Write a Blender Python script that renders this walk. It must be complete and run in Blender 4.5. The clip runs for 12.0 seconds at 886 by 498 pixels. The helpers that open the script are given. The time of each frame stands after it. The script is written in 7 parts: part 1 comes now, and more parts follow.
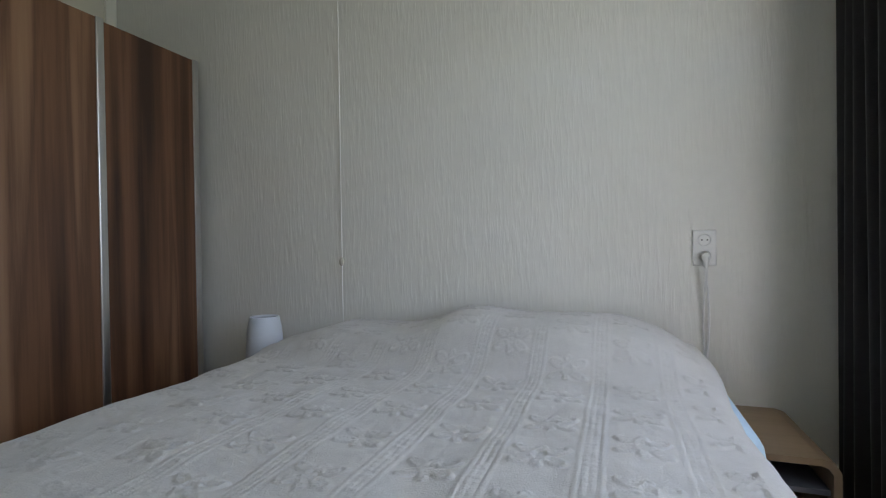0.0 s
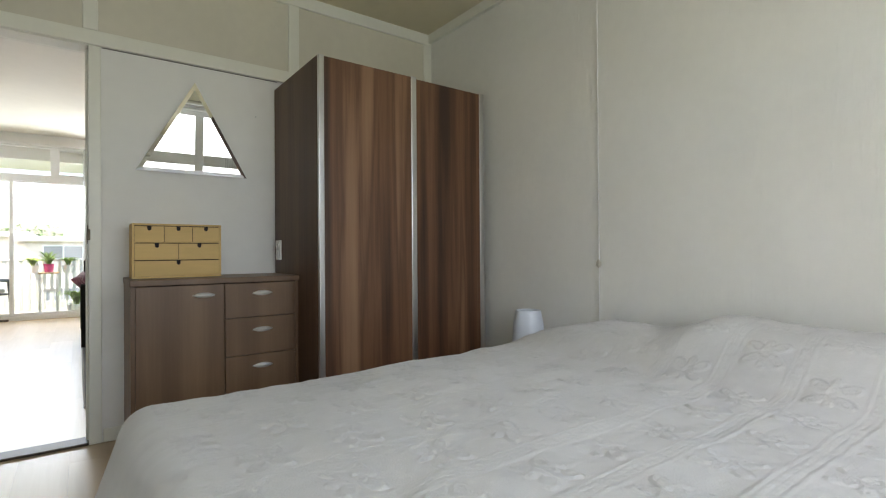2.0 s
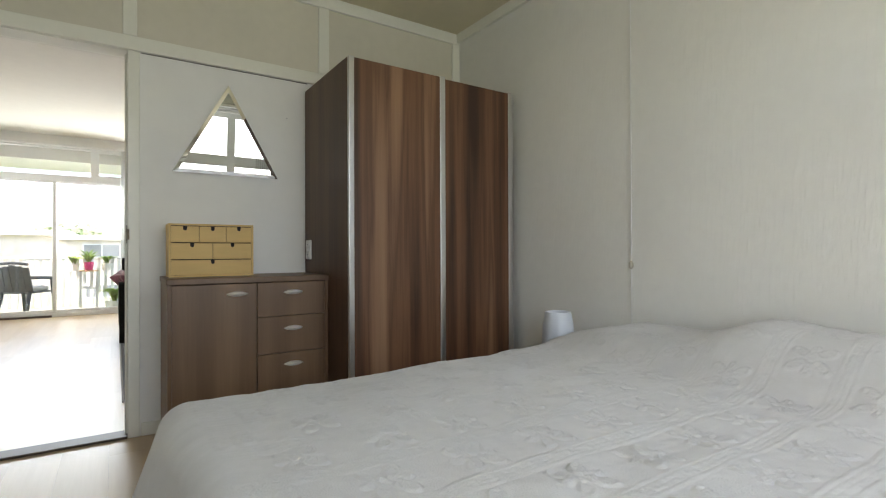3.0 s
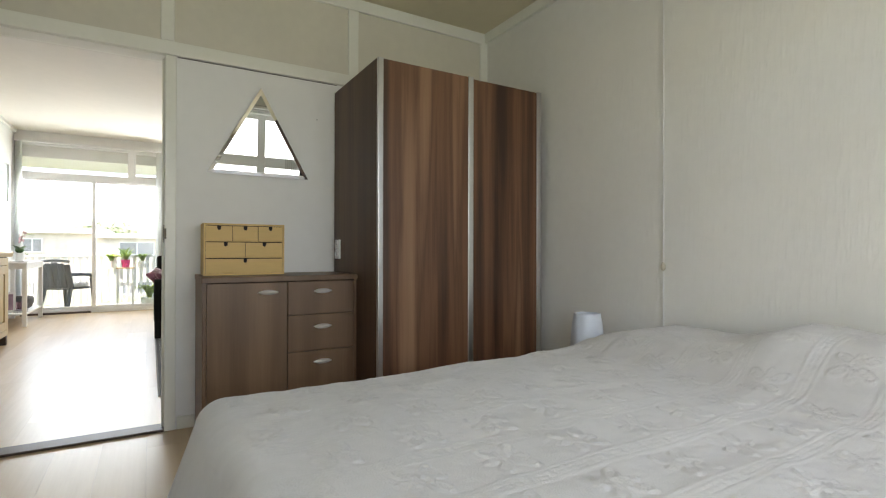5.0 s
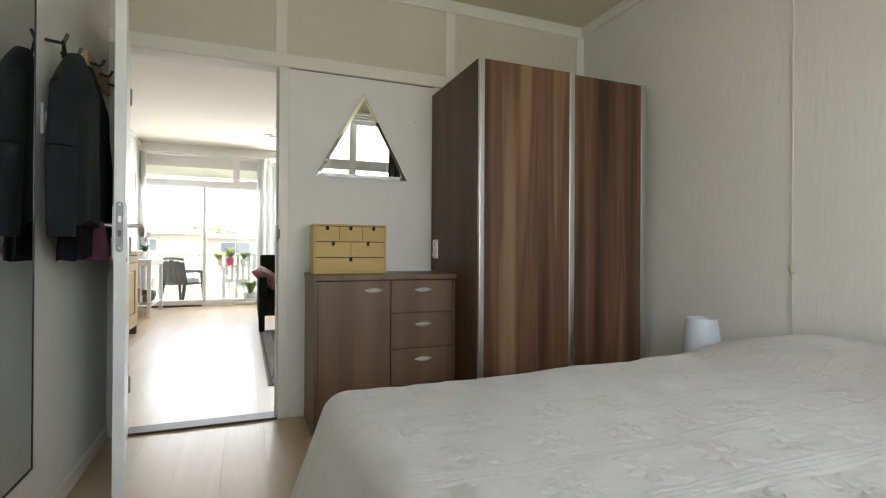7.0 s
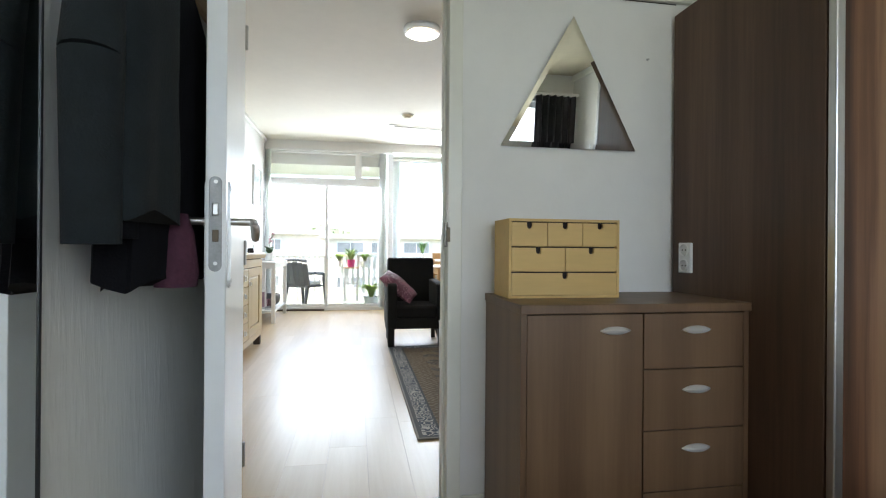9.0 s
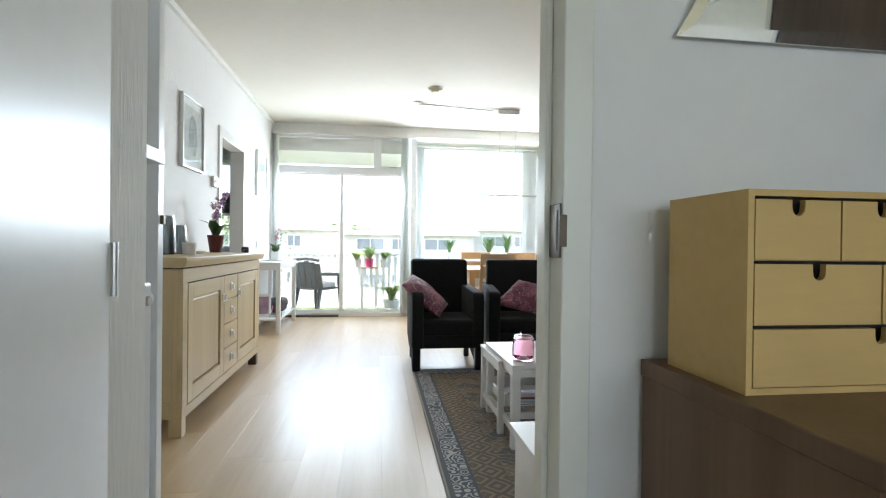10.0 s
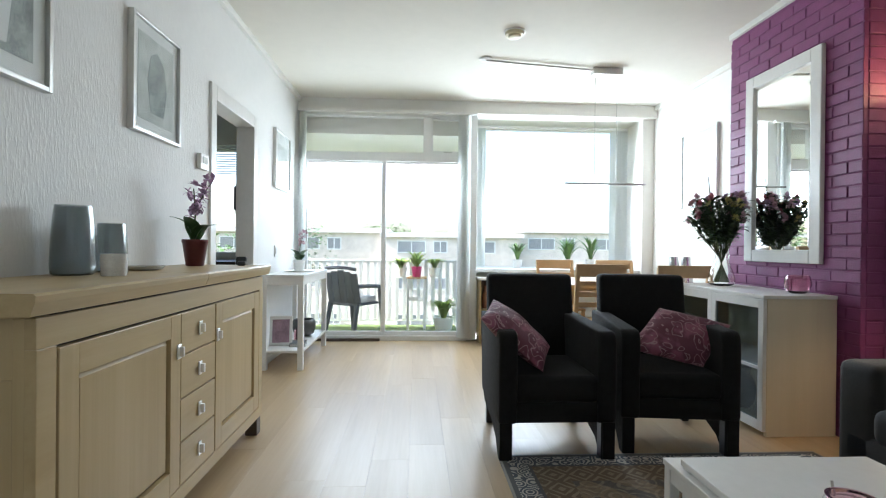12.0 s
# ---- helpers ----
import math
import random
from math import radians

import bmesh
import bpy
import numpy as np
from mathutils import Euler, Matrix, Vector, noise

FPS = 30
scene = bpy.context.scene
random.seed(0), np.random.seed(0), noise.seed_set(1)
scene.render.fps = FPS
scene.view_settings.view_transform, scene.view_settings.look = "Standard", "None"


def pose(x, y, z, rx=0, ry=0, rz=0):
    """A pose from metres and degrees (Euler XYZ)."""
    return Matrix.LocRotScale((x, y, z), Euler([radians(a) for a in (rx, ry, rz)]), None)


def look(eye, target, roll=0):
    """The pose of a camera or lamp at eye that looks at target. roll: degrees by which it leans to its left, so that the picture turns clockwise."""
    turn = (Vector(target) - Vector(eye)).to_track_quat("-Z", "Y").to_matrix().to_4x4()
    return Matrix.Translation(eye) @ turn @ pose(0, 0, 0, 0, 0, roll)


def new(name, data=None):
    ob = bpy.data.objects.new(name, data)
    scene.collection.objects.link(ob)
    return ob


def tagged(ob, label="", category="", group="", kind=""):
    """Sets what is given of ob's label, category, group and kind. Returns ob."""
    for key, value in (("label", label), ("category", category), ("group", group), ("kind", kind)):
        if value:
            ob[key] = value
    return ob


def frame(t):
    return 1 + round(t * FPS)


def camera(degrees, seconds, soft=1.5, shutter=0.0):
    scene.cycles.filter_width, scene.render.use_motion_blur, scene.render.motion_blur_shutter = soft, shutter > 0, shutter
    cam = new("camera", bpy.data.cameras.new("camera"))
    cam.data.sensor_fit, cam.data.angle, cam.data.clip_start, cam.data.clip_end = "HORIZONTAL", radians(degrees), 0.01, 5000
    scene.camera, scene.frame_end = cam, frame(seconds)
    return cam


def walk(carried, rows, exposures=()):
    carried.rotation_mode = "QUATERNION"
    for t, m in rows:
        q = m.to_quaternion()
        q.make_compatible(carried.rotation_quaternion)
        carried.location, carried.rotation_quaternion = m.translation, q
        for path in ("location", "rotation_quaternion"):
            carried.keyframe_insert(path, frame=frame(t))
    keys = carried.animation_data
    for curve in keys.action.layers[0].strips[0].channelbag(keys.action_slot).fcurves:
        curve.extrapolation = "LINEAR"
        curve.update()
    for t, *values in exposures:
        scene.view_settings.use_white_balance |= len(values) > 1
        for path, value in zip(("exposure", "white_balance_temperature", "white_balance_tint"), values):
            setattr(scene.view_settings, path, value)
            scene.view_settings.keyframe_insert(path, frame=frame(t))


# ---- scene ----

# ------------------------------------------------------------------ camera
cam = camera(83.7, 12.0, soft=1.15)
PATH = [
    (0, (0.45, 0.531, 0.99), (-0.211, 2.419, 0.973), -0.9),
    (0.5, (0.617, 0.548, 1.005), (-0.419, 2.259, 0.975), -0.9),
    (1, (0.69, 0.52, 0.99), (-0.648, 2.007, 0.993), -0.5),
    (1.5, (0.742, 0.498, 0.979), (-0.776, 1.8, 0.994), -0.5),
    (2, (0.754, 0.506, 0.982), (-0.856, 1.693, 0.993), -0.4),
    (2.5, (0.743, 0.495, 0.985), (-0.903, 1.631, 0.994), -0.3),
    (3, (0.735, 0.495, 0.986), (-0.933, 1.599, 0.996), -0.2),
    (5, (0.727, 0.478, 0.99), (-0.993, 1.498, 0.998), 0.1),
    (5.5, (0.726, 0.477, 0.99), (-1.003, 1.483, 0.997), 0.1),
    (6, (0.717, 0.468, 0.986), (-1.022, 1.456, 0.993), 0.2),
    (6.5, (0.69, 0.425, 0.985), (-1.086, 1.345, 0.991), 0.3),
    (7, (0.664, 0.366, 0.989), (-1.192, 1.11, 0.996), 0.3),
    (7.5, (0.579, 0.296, 0.985), (-1.336, 0.873, 0.992), 0.4),
    (7.7, (0.513, 0.258, 0.983), (-1.414, 0.792, 0.991), 0.5),
    (9.3, (-0.806, 0.201, 1.03), (-2.779, 0.529, 1.027), 0.5),
    (9.5, (-1.009, 0.211, 1.024), (-2.983, 0.533, 1.017), 0.6),
    (10, (-1.550, 0.228, 1.054), (-3.532, 0.492, 1.041), 0.7),
    (10.5, (-2.092, 0.184, 1.087), (-4.083, 0.379, 1.072), 0.7),
    (11, (-2.550, 0.156, 1.096), (-4.545, 0.304, 1.082), 0.7),
    (11.5, (-2.912, 0.116, 1.079), (-4.908, 0.226, 1.065), 0.6),
    (12, (-3.14, 0.098, 1.090), (-5.137, 0.204, 1.084), 0.6),
]
EXPOSURES = [(0.0, 1.9, 6150, 14), (0.5, 2.05, 6250, 14), (1.0, 2.25, 6450, 13), (2.0, 2.4, 6750, 12), (7.5, 2.5, 6950, 13), (9.3, 2.55, 6150, 10), (10.5, 2.38, 6100, 9), (12.0, 2.02, 6000, 8)]
walk(cam, [(t, look(eye, target, roll)) for t, eye, target, roll in PATH], EXPOSURES)

# ------------------------------------------------------------------ daylight
SUN_TO = Vector((0.10, -0.72, 0.68)).normalized()
world = bpy.data.worlds.new("sky")
scene.world = world
world.use_nodes = True
sky = world.node_tree.nodes.new("ShaderNodeTexSky")
sky.sky_type = "NISHITA"
sky.sun_disc = False
sky.sun_elevation = math.asin(SUN_TO.z)
sky.sun_rotation = math.atan2(SUN_TO.x, SUN_TO.y)
sky.air_density, sky.dust_density = 1.0, 3.0
back = world.node_tree.nodes["Background"]
back.inputs["Strength"].default_value = 0.15
world.node_tree.links.new(sky.outputs["Color"], back.inputs["Color"])
sun = new("sun", bpy.data.lights.new("sun", "SUN"))
sun.data.energy, sun.data.angle, sun.data.color = 5.0, radians(0.6), (1.0, 0.95, 0.87)
sun.matrix_world = look(SUN_TO * 40, (0, 0, 0))


def window_light(name, centre, target, width, height, power, color=(0.86, 0.93, 1.0)):
    """Sky light standing in a window's opening."""
    ob = new(name, bpy.data.lights.new(name, "AREA"))
    ob.data.shape, ob.data.size, ob.data.size_y = "RECTANGLE", width, height
    ob.data.energy, ob.data.color = power, color
    ob.matrix_world = look(centre, target)
    return ob


window_light("bedroom_window_light", (1.62, 1.2, 1.6), (-2, 1.2, 1.5), 2.3, 1.5, 8)
window_light("bay_window_light", (-9.30, 1.74, 1.95), (-2, 1.60, 0.65), 1.55, 1.10, 21, (0.86, 0.94, 1.0))
window_light("balcony_door_light", (-9.10, -0.28, 1.78), (-2, -0.28, 0.6), 1.75, 0.60, 12.0, (0.86, 0.94, 1.0))

# ------------------------------------------------------------------ materials
MATS = {}


def mat(name, color=(0.8, 0.8, 0.8), rough=0.6, metal=0.0, vary=0.06, scale=6.0, bump=0.0, bump_scale=80.0,
        stretch=(1, 1, 1), color2=None, coat=0.0, spec=0.5, island=0.0, sheen=0.0):
    """Principled paint with two scales of colour variation and a fine relief."""
    m = bpy.data.materials.new(name)
    m.use_nodes = True
    nt = m.node_tree
    bsdf = nt.nodes["Principled BSDF"]
    tc = nt.nodes.new("ShaderNodeTexCoord")
    mp = nt.nodes.new("ShaderNodeMapping")
    mp.inputs["Scale"].default_value = stretch
    nt.links.new(tc.outputs["Object"], mp.inputs["Vector"])
    n1 = nt.nodes.new("ShaderNodeTexNoise")
    n1.inputs["Scale"].default_value, n1.inputs["Detail"].default_value = scale, 6
    n2 = nt.nodes.new("ShaderNodeTexNoise")
    n2.inputs["Scale"].default_value, n2.inputs["Detail"].default_value = scale * 9, 4
    for n in (n1, n2):
        nt.links.new(mp.outputs["Vector"], n.inputs["Vector"])
    mixf = nt.nodes.new("ShaderNodeMath")
    mixf.operation = "MULTIPLY_ADD"
    mixf.inputs[1].default_value, mixf.inputs[2].default_value = 0.35, 0.0
    nt.links.new(n2.outputs["Fac"], mixf.inputs[0])
    add = nt.nodes.new("ShaderNodeMath")
    add.operation = "MULTIPLY_ADD"
    add.inputs[1].default_value = 0.65
    nt.links.new(n1.outputs["Fac"], add.inputs[0])
    nt.links.new(mixf.outputs[0], add.inputs[2])
    ramp = nt.nodes.new("ShaderNodeValToRGB")
    a = color
    b = color2 or tuple(max(0, min(1, c * (1 - vary * 2.5))) for c in color)
    ramp.color_ramp.elements[0].position, ramp.color_ramp.elements[1].position = 0.36, 0.64
    ramp.color_ramp.elements[0].color, ramp.color_ramp.elements[1].color = (*b, 1), (*a, 1)
    nt.links.new(add.outputs[0], ramp.inputs["Fac"])
    last = ramp.outputs["Color"]
    if island:
        oi = nt.nodes.new("ShaderNodeObjectInfo")
        hsv = nt.nodes.new("ShaderNodeHueSaturation")
        mr = nt.nodes.new("ShaderNodeMapRange")
        mr.inputs["To Min"].default_value, mr.inputs["To Max"].default_value = 1 - island, 1 + island
        nt.links.new(oi.outputs["Random"], mr.inputs["Value"])
        nt.links.new(mr.outputs["Result"], hsv.inputs["Value"])
        nt.links.new(last, hsv.inputs["Color"])
        last = hsv.outputs["Color"]
    nt.links.new(last, bsdf.inputs["Base Color"])
    bsdf.inputs["Roughness"].default_value, bsdf.inputs["Metallic"].default_value = rough, metal
    bsdf.inputs["Specular IOR Level"].default_value = spec
    bsdf.inputs["Coat Weight"].default_value = coat
    bsdf.inputs["Sheen Weight"].default_value = sheen
    if bump:
        nb = nt.nodes.new("ShaderNodeTexNoise")
        nb.inputs["Scale"].default_value, nb.inputs["Detail"].default_value = bump_scale, 5
        nt.links.new(mp.outputs["Vector"], nb.inputs["Vector"])
        bp = nt.nodes.new("ShaderNodeBump")
        bp.inputs["Strength"].default_value, bp.inputs["Distance"].default_value = min(1, bump), 0.004
        nt.links.new(nb.outputs["Fac"], bp.inputs["Height"])
        nt.links.new(bp.outputs["Normal"], bsdf.inputs["Normal"])
    MATS[name] = m
    return m


def glow(name, color, strength):
    m = bpy.data.materials.new(name)
    m.use_nodes = True
    bsdf = m.node_tree.nodes["Principled BSDF"]
    bsdf.inputs["Base Color"].default_value = (0.9, 0.85, 0.75, 1)
    bsdf.inputs["Emission Color"].default_value = (*color, 1)
    bsdf.inputs["Emission Strength"].default_value = strength
    return m


def clear(name, tint=(1, 1, 1), gloss=0.02):
    """A window pane: lets the view through and shines at a glancing angle."""
    m = bpy.data.materials.new(name)
    m.use_nodes = True
    nt = m.node_tree
    nt.nodes.remove(nt.nodes["Principled BSDF"])
    t = nt.nodes.new("ShaderNodeBsdfTransparent")
    t.inputs["Color"].default_value = (*tint, 1)
    g = nt.nodes.new("ShaderNodeBsdfGlossy")
    g.inputs["Roughness"].default_value = gloss
    lw = nt.nodes.new("ShaderNodeLayerWeight")
    pw = nt.nodes.new("ShaderNodeMath")
    pw.operation = "POWER"
    pw.inputs[1].default_value = 5.0
    nt.links.new(lw.outputs["Facing"], pw.inputs[0])
    sc = nt.nodes.new("ShaderNodeMath")
    sc.operation = "MULTIPLY_ADD"
    sc.inputs[1].default_value, sc.inputs[2].default_value = 0.45, 0.035
    nt.links.new(pw.outputs[0], sc.inputs[0])
    mx = nt.nodes.new("ShaderNodeMixShader")
    nt.links.new(sc.outputs[0], mx.inputs["Fac"])
    nt.links.new(t.outputs[0], mx.inputs[1])
    nt.links.new(g.outputs[0], mx.inputs[2])
    nt.links.new(mx.outputs[0], nt.nodes["Material Output"].inputs["Surface"])
    return m


def solid_glass(name, color, rough=0.02):
    m = bpy.data.materials.new(name)
    m.use_nodes = True
    bsdf = m.node_tree.nodes["Principled BSDF"]
    bsdf.inputs["Base Color"].default_value = (*color, 1)
    bsdf.inputs["Roughness"].default_value = rough
    bsdf.inputs["Transmission Weight"].default_value = 1.0
    return m


def veneer(name, stops, strip, grain_axis="z", rough=0.42, fine=0.35):
    """Wood veneer in vertical strips of uneven tone with long fine grain."""
    m = bpy.data.materials.new(name)
    m.use_nodes = True
    nt = m.node_tree
    bsdf = nt.nodes["Principled BSDF"]
    tc = nt.nodes.new("ShaderNodeTexCoord")
    def noise_at(scale, stretch, detail=5, rough_=0.55):
        mp = nt.nodes.new("ShaderNodeMapping")
        mp.inputs["Scale"].default_value = stretch
        nt.links.new(tc.outputs["Object"], mp.inputs["Vector"])
        n = nt.nodes.new("ShaderNodeTexNoise")
        n.inputs["Scale"].default_value, n.inputs["Detail"].default_value, n.inputs["Roughness"].default_value = scale, detail, rough_
        nt.links.new(mp.outputs["Vector"], n.inputs["Vector"])
        return n.outputs["Fac"]
    long = {"z": (1, 1, 0.035), "x": (0.06, 1, 1), "y": (1, 0.06, 1)}[grain_axis]
    a = noise_at(strip, tuple(c if c < 1 else 1 for c in long), 2, 0.4)
    b = noise_at(strip * 7, long, 6, 0.65)
    ad = nt.nodes.new("ShaderNodeMath")
    ad.operation = "MULTIPLY_ADD"
    ad.inputs[1].default_value = fine
    sub = nt.nodes.new("ShaderNodeMath")
    sub.operation = "MULTIPLY_ADD"
    sub.inputs[1].default_value = 1 - fine
    nt.links.new(b, ad.inputs[0])
    ad.inputs[2].default_value = 0.0
    nt.links.new(a, sub.inputs[0])
    nt.links.new(ad.outputs[0], sub.inputs[2])
    ramp = nt.nodes.new("ShaderNodeValToRGB")
    el = ramp.color_ramp.elements
    while len(el) < len(stops):
        el.new(0.5)
    for e, (p, c) in zip(el, stops):
        e.position, e.color = p, (*c, 1)
    nt.links.new(sub.outputs[0], ramp.inputs["Fac"])
    nt.links.new(ramp.outputs["Color"], bsdf.inputs["Base Color"])
    bsdf.inputs["Roughness"].default_value = rough
    bp = nt.nodes.new("ShaderNodeBump")
    bp.inputs["Strength"].default_value, bp.inputs["Distance"].default_value = 0.25, 0.001
    nt.links.new(b, bp.inputs["Height"])
    nt.links.new(bp.outputs["Normal"], bsdf.inputs["Normal"])
    return m


def paisley(name, ground, line, blot, scale=14.0):
    """Printed cushion cloth: wandering pale line-work and blots on a coloured ground."""
    m = bpy.data.materials.new(name)
    m.use_nodes = True
    nt = m.node_tree
    bsdf = nt.nodes["Principled BSDF"]
    tc = nt.nodes.new("ShaderNodeTexCoord")
    nz = nt.nodes.new("ShaderNodeTexNoise")
    nz.inputs["Scale"].default_value = scale * 0.6
    nt.links.new(tc.outputs["Object"], nz.inputs["Vector"])
    mixv = nt.nodes.new("ShaderNodeVectorMath")
    mixv.operation = "MULTIPLY_ADD"
    mixv.inputs[1].default_value = (0.16, 0.16, 0.16)
    nt.links.new(nz.outputs["Color"], mixv.inputs[0])
    nt.links.new(tc.outputs["Object"], mixv.inputs[2])
    vor = nt.nodes.new("ShaderNodeTexVoronoi")
    vor.inputs["Scale"].default_value = scale
    nt.links.new(mixv.outputs[0], vor.inputs["Vector"])
    wav = nt.nodes.new("ShaderNodeMath")
    wav.operation = "SINE"
    mul = nt.nodes.new("ShaderNodeMath")
    mul.operation = "MULTIPLY"
    mul.inputs[1].default_value = 17
    nt.links.new(vor.outputs["Distance"], mul.inputs[0])
    nt.links.new(mul.outputs[0], wav.inputs[0])
    r1 = nt.nodes.new("ShaderNodeValToRGB")
    r1.color_ramp.elements[0].position, r1.color_ramp.elements[1].position = 0.80, 0.93
    nt.links.new(wav.outputs[0], r1.inputs["Fac"])
    n2 = nt.nodes.new("ShaderNodeTexNoise")
    n2.inputs["Scale"].default_value = scale * 0.8
    nt.links.new(tc.outputs["Object"], n2.inputs["Vector"])
    r2 = nt.nodes.new("ShaderNodeValToRGB")
    r2.color_ramp.elements[0].position, r2.color_ramp.elements[1].position = 0.48, 0.58
    r2.color_ramp.elements[0].color, r2.color_ramp.elements[1].color = (*ground, 1), (*blot, 1)
    nt.links.new(n2.outputs["Fac"], r2.inputs["Fac"])
    mx = nt.nodes.new("ShaderNodeMix")
    mx.data_type = "RGBA"
    mx.inputs["B"].default_value = (*line, 1)
    nt.links.new(r1.outputs["Color"], mx.inputs["Factor"])
    nt.links.new(r2.outputs["Color"], mx.inputs["A"])
    nt.links.new(mx.outputs["Result"], bsdf.inputs["Base Color"])
    bsdf.inputs["Roughness"].default_value = 0.6
    return m


def wallpaper(name, color, streak, depth=0.6, scale=30.0):
    """Vinyl wallpaper with short upright raised fibres."""
    m = mat(name, color, 0.75, vary=0.02, scale=2.0)
    nt = m.node_tree
    tc = nt.nodes.new("ShaderNodeTexCoord")
    mp = nt.nodes.new("ShaderNodeMapping")
    mp.inputs["Scale"].default_value = (1, 1, streak)
    nz = nt.nodes.new("ShaderNodeTexNoise")
    nz.inputs["Scale"].default_value, nz.inputs["Detail"].default_value = scale, 4
    rp = nt.nodes.new("ShaderNodeValToRGB")
    rp.color_ramp.elements[0].position, rp.color_ramp.elements[1].position = 0.45, 0.70
    bp = nt.nodes.new("ShaderNodeBump")
    bp.inputs["Strength"].default_value, bp.inputs["Distance"].default_value = depth, 0.006
    nt.links.new(tc.outputs["Object"], mp.inputs["Vector"])
    nt.links.new(mp.outputs["Vector"], nz.inputs["Vector"])
    nt.links.new(nz.outputs["Fac"], rp.inputs["Fac"])
    nt.links.new(rp.outputs["Color"], bp.inputs["Height"])
    nt.links.new(bp.outputs["Normal"], nt.nodes["Principled BSDF"].inputs["Normal"])
    return m


WALLPAPER = wallpaper("cream_wallpaper", (0.76, 0.75, 0.70), 0.13, 0.19, 70)
WALLPAPER_LIVING = wallpaper("white_wallpaper", (0.78, 0.775, 0.76), 0.22, 0.22, 95)
PAINT = mat("white_wall_paint", (0.80, 0.79, 0.75), 0.7, vary=0.02, scale=1.5, bump=0.15, bump_scale=60)
CEILING = mat("ceiling_paint", (0.72, 0.69, 0.62), 0.8, vary=0.02, scale=1.2, bump=0.1, bump_scale=40)
# yellower, darker cream than the living-room ceiling
BED_CEILING = mat("yellow_cream_ceiling", (0.70, 0.63, 0.45), 0.8, vary=0.03, scale=1.2, bump=0.1, bump_scale=40)
TRIM = mat("cream_gloss_trim", (0.78, 0.77, 0.68), 0.35, vary=0.02, scale=3)
WHITE_GLOSS = mat("white_gloss_paint", (0.82, 0.83, 0.82), 0.28, vary=0.02, scale=3, bump=0.08, bump_scale=30)
WHITE_LACQUER = mat("white_lacquer", (0.80, 0.79, 0.77), 0.32, vary=0.03, scale=4)
WHITE_PLASTIC = mat("white_plastic", (0.78, 0.78, 0.76), 0.35, vary=0.02)
WALNUT = veneer("walnut_stripe_veneer", [(0.36, (0.040, 0.017, 0.009)), (0.44, (0.105, 0.046, 0.022)), (0.50, (0.165, 0.078, 0.038)), (0.55, (0.110, 0.050, 0.024)), (0.61, (0.215, 0.112, 0.058)), (0.68, (0.27, 0.152, 0.083))], 8, "z", 0.4, 0.15)
WALNUT_DARK = veneer("walnut_side_veneer", [(0.33, (0.052, 0.025, 0.012)), (0.5, (0.088, 0.045, 0.023)), (0.66, (0.132, 0.073, 0.040))], 11, "z", 0.5)
TAUPE = veneer("taupe_walnut", [(0.3, (0.102, 0.054, 0.026)), (0.5, (0.145, 0.081, 0.040)), (0.7, (0.190, 0.111, 0.057))], 10, "z", 0.42)
BIRCH = mat("birch_ply", (0.65, 0.435, 0.155), 0.55, vary=0.06, scale=5, stretch=(1, 0.15, 1))
OAK = veneer("bleached_oak", [(0.3, (0.400, 0.293, 0.140)), (0.5, (0.470, 0.350, 0.178)), (0.7, (0.530, 0.404, 0.220))], 7, "x", 0.4)
OAK_UP = veneer("bleached_oak_upright", [(0.3, (0.400, 0.293, 0.140)), (0.5, (0.470, 0.350, 0.178)), (0.7, (0.530, 0.404, 0.220))], 7, "z", 0.4)
PINE = veneer("pale_beech", [(0.3, (0.50, 0.33, 0.17)), (0.7, (0.62, 0.43, 0.24))], 8, "x", 0.45)
CREAM_WOOD = veneer("cream_ash_panel", [(0.3, (0.66, 0.58, 0.44)), (0.7, (0.73, 0.65, 0.51))], 9, "z", 0.5)
DARK_WOOD = mat("dark_wood", (0.07, 0.045, 0.03), 0.45, vary=0.1, scale=9)
ALU = mat("brushed_aluminium", (0.62, 0.62, 0.61), 0.32, 1.0, vary=0.05, scale=3, stretch=(20, 20, 1))
CHROME = mat("polished_chrome", (0.94, 0.94, 0.94), 0.28, 0.6, vary=0.02)
PLATE = mat("pale_satin_aluminium", (0.72, 0.73, 0.73), 0.4, 0.45, vary=0.03)
ZINC = mat("dull_zinc_plate", (0.30, 0.30, 0.29), 0.5, 0.9, vary=0.12, scale=30)
STEEL = mat("satin_steel", (0.58, 0.57, 0.55), 0.35, 1.0, vary=0.04)
BLACK = mat("black_plastic", (0.02, 0.02, 0.022), 0.4, vary=0.1)
# near-black filler; the shade of gaps and cabinet insides put into colour
GAP = mat("shadow_gap_board", (0.03, 0.022, 0.018), 0.8)
MIRROR = mat("silvered_mirror", (0.92, 0.93, 0.92), 0.01, 1.0, vary=0.0)
SPREAD = mat("white_matelasse_cotton", (0.60, 0.59, 0.57), 0.9, vary=0.035, scale=3, bump=0.45, bump_scale=260, sheen=0.3)
SHEET = mat("pale_blue_sheet", (0.50, 0.66, 0.78), 0.85, vary=0.03)
DARK_CLOTH = mat("charcoal_curtain_cloth", (0.022, 0.020, 0.024), 0.9, vary=0.1, scale=20, bump=0.3, bump_scale=300, sheen=0.2)
COAT_CLOTH = mat("black_coat_cloth", (0.007, 0.007, 0.009), 0.95, vary=0.15, scale=12, bump=0.3, bump_scale=200, spec=0.2)
COAT_TEAL = mat("dark_teal_cloth", (0.008, 0.013, 0.0155), 0.95, vary=0.15, scale=12, bump=0.3, bump_scale=200)
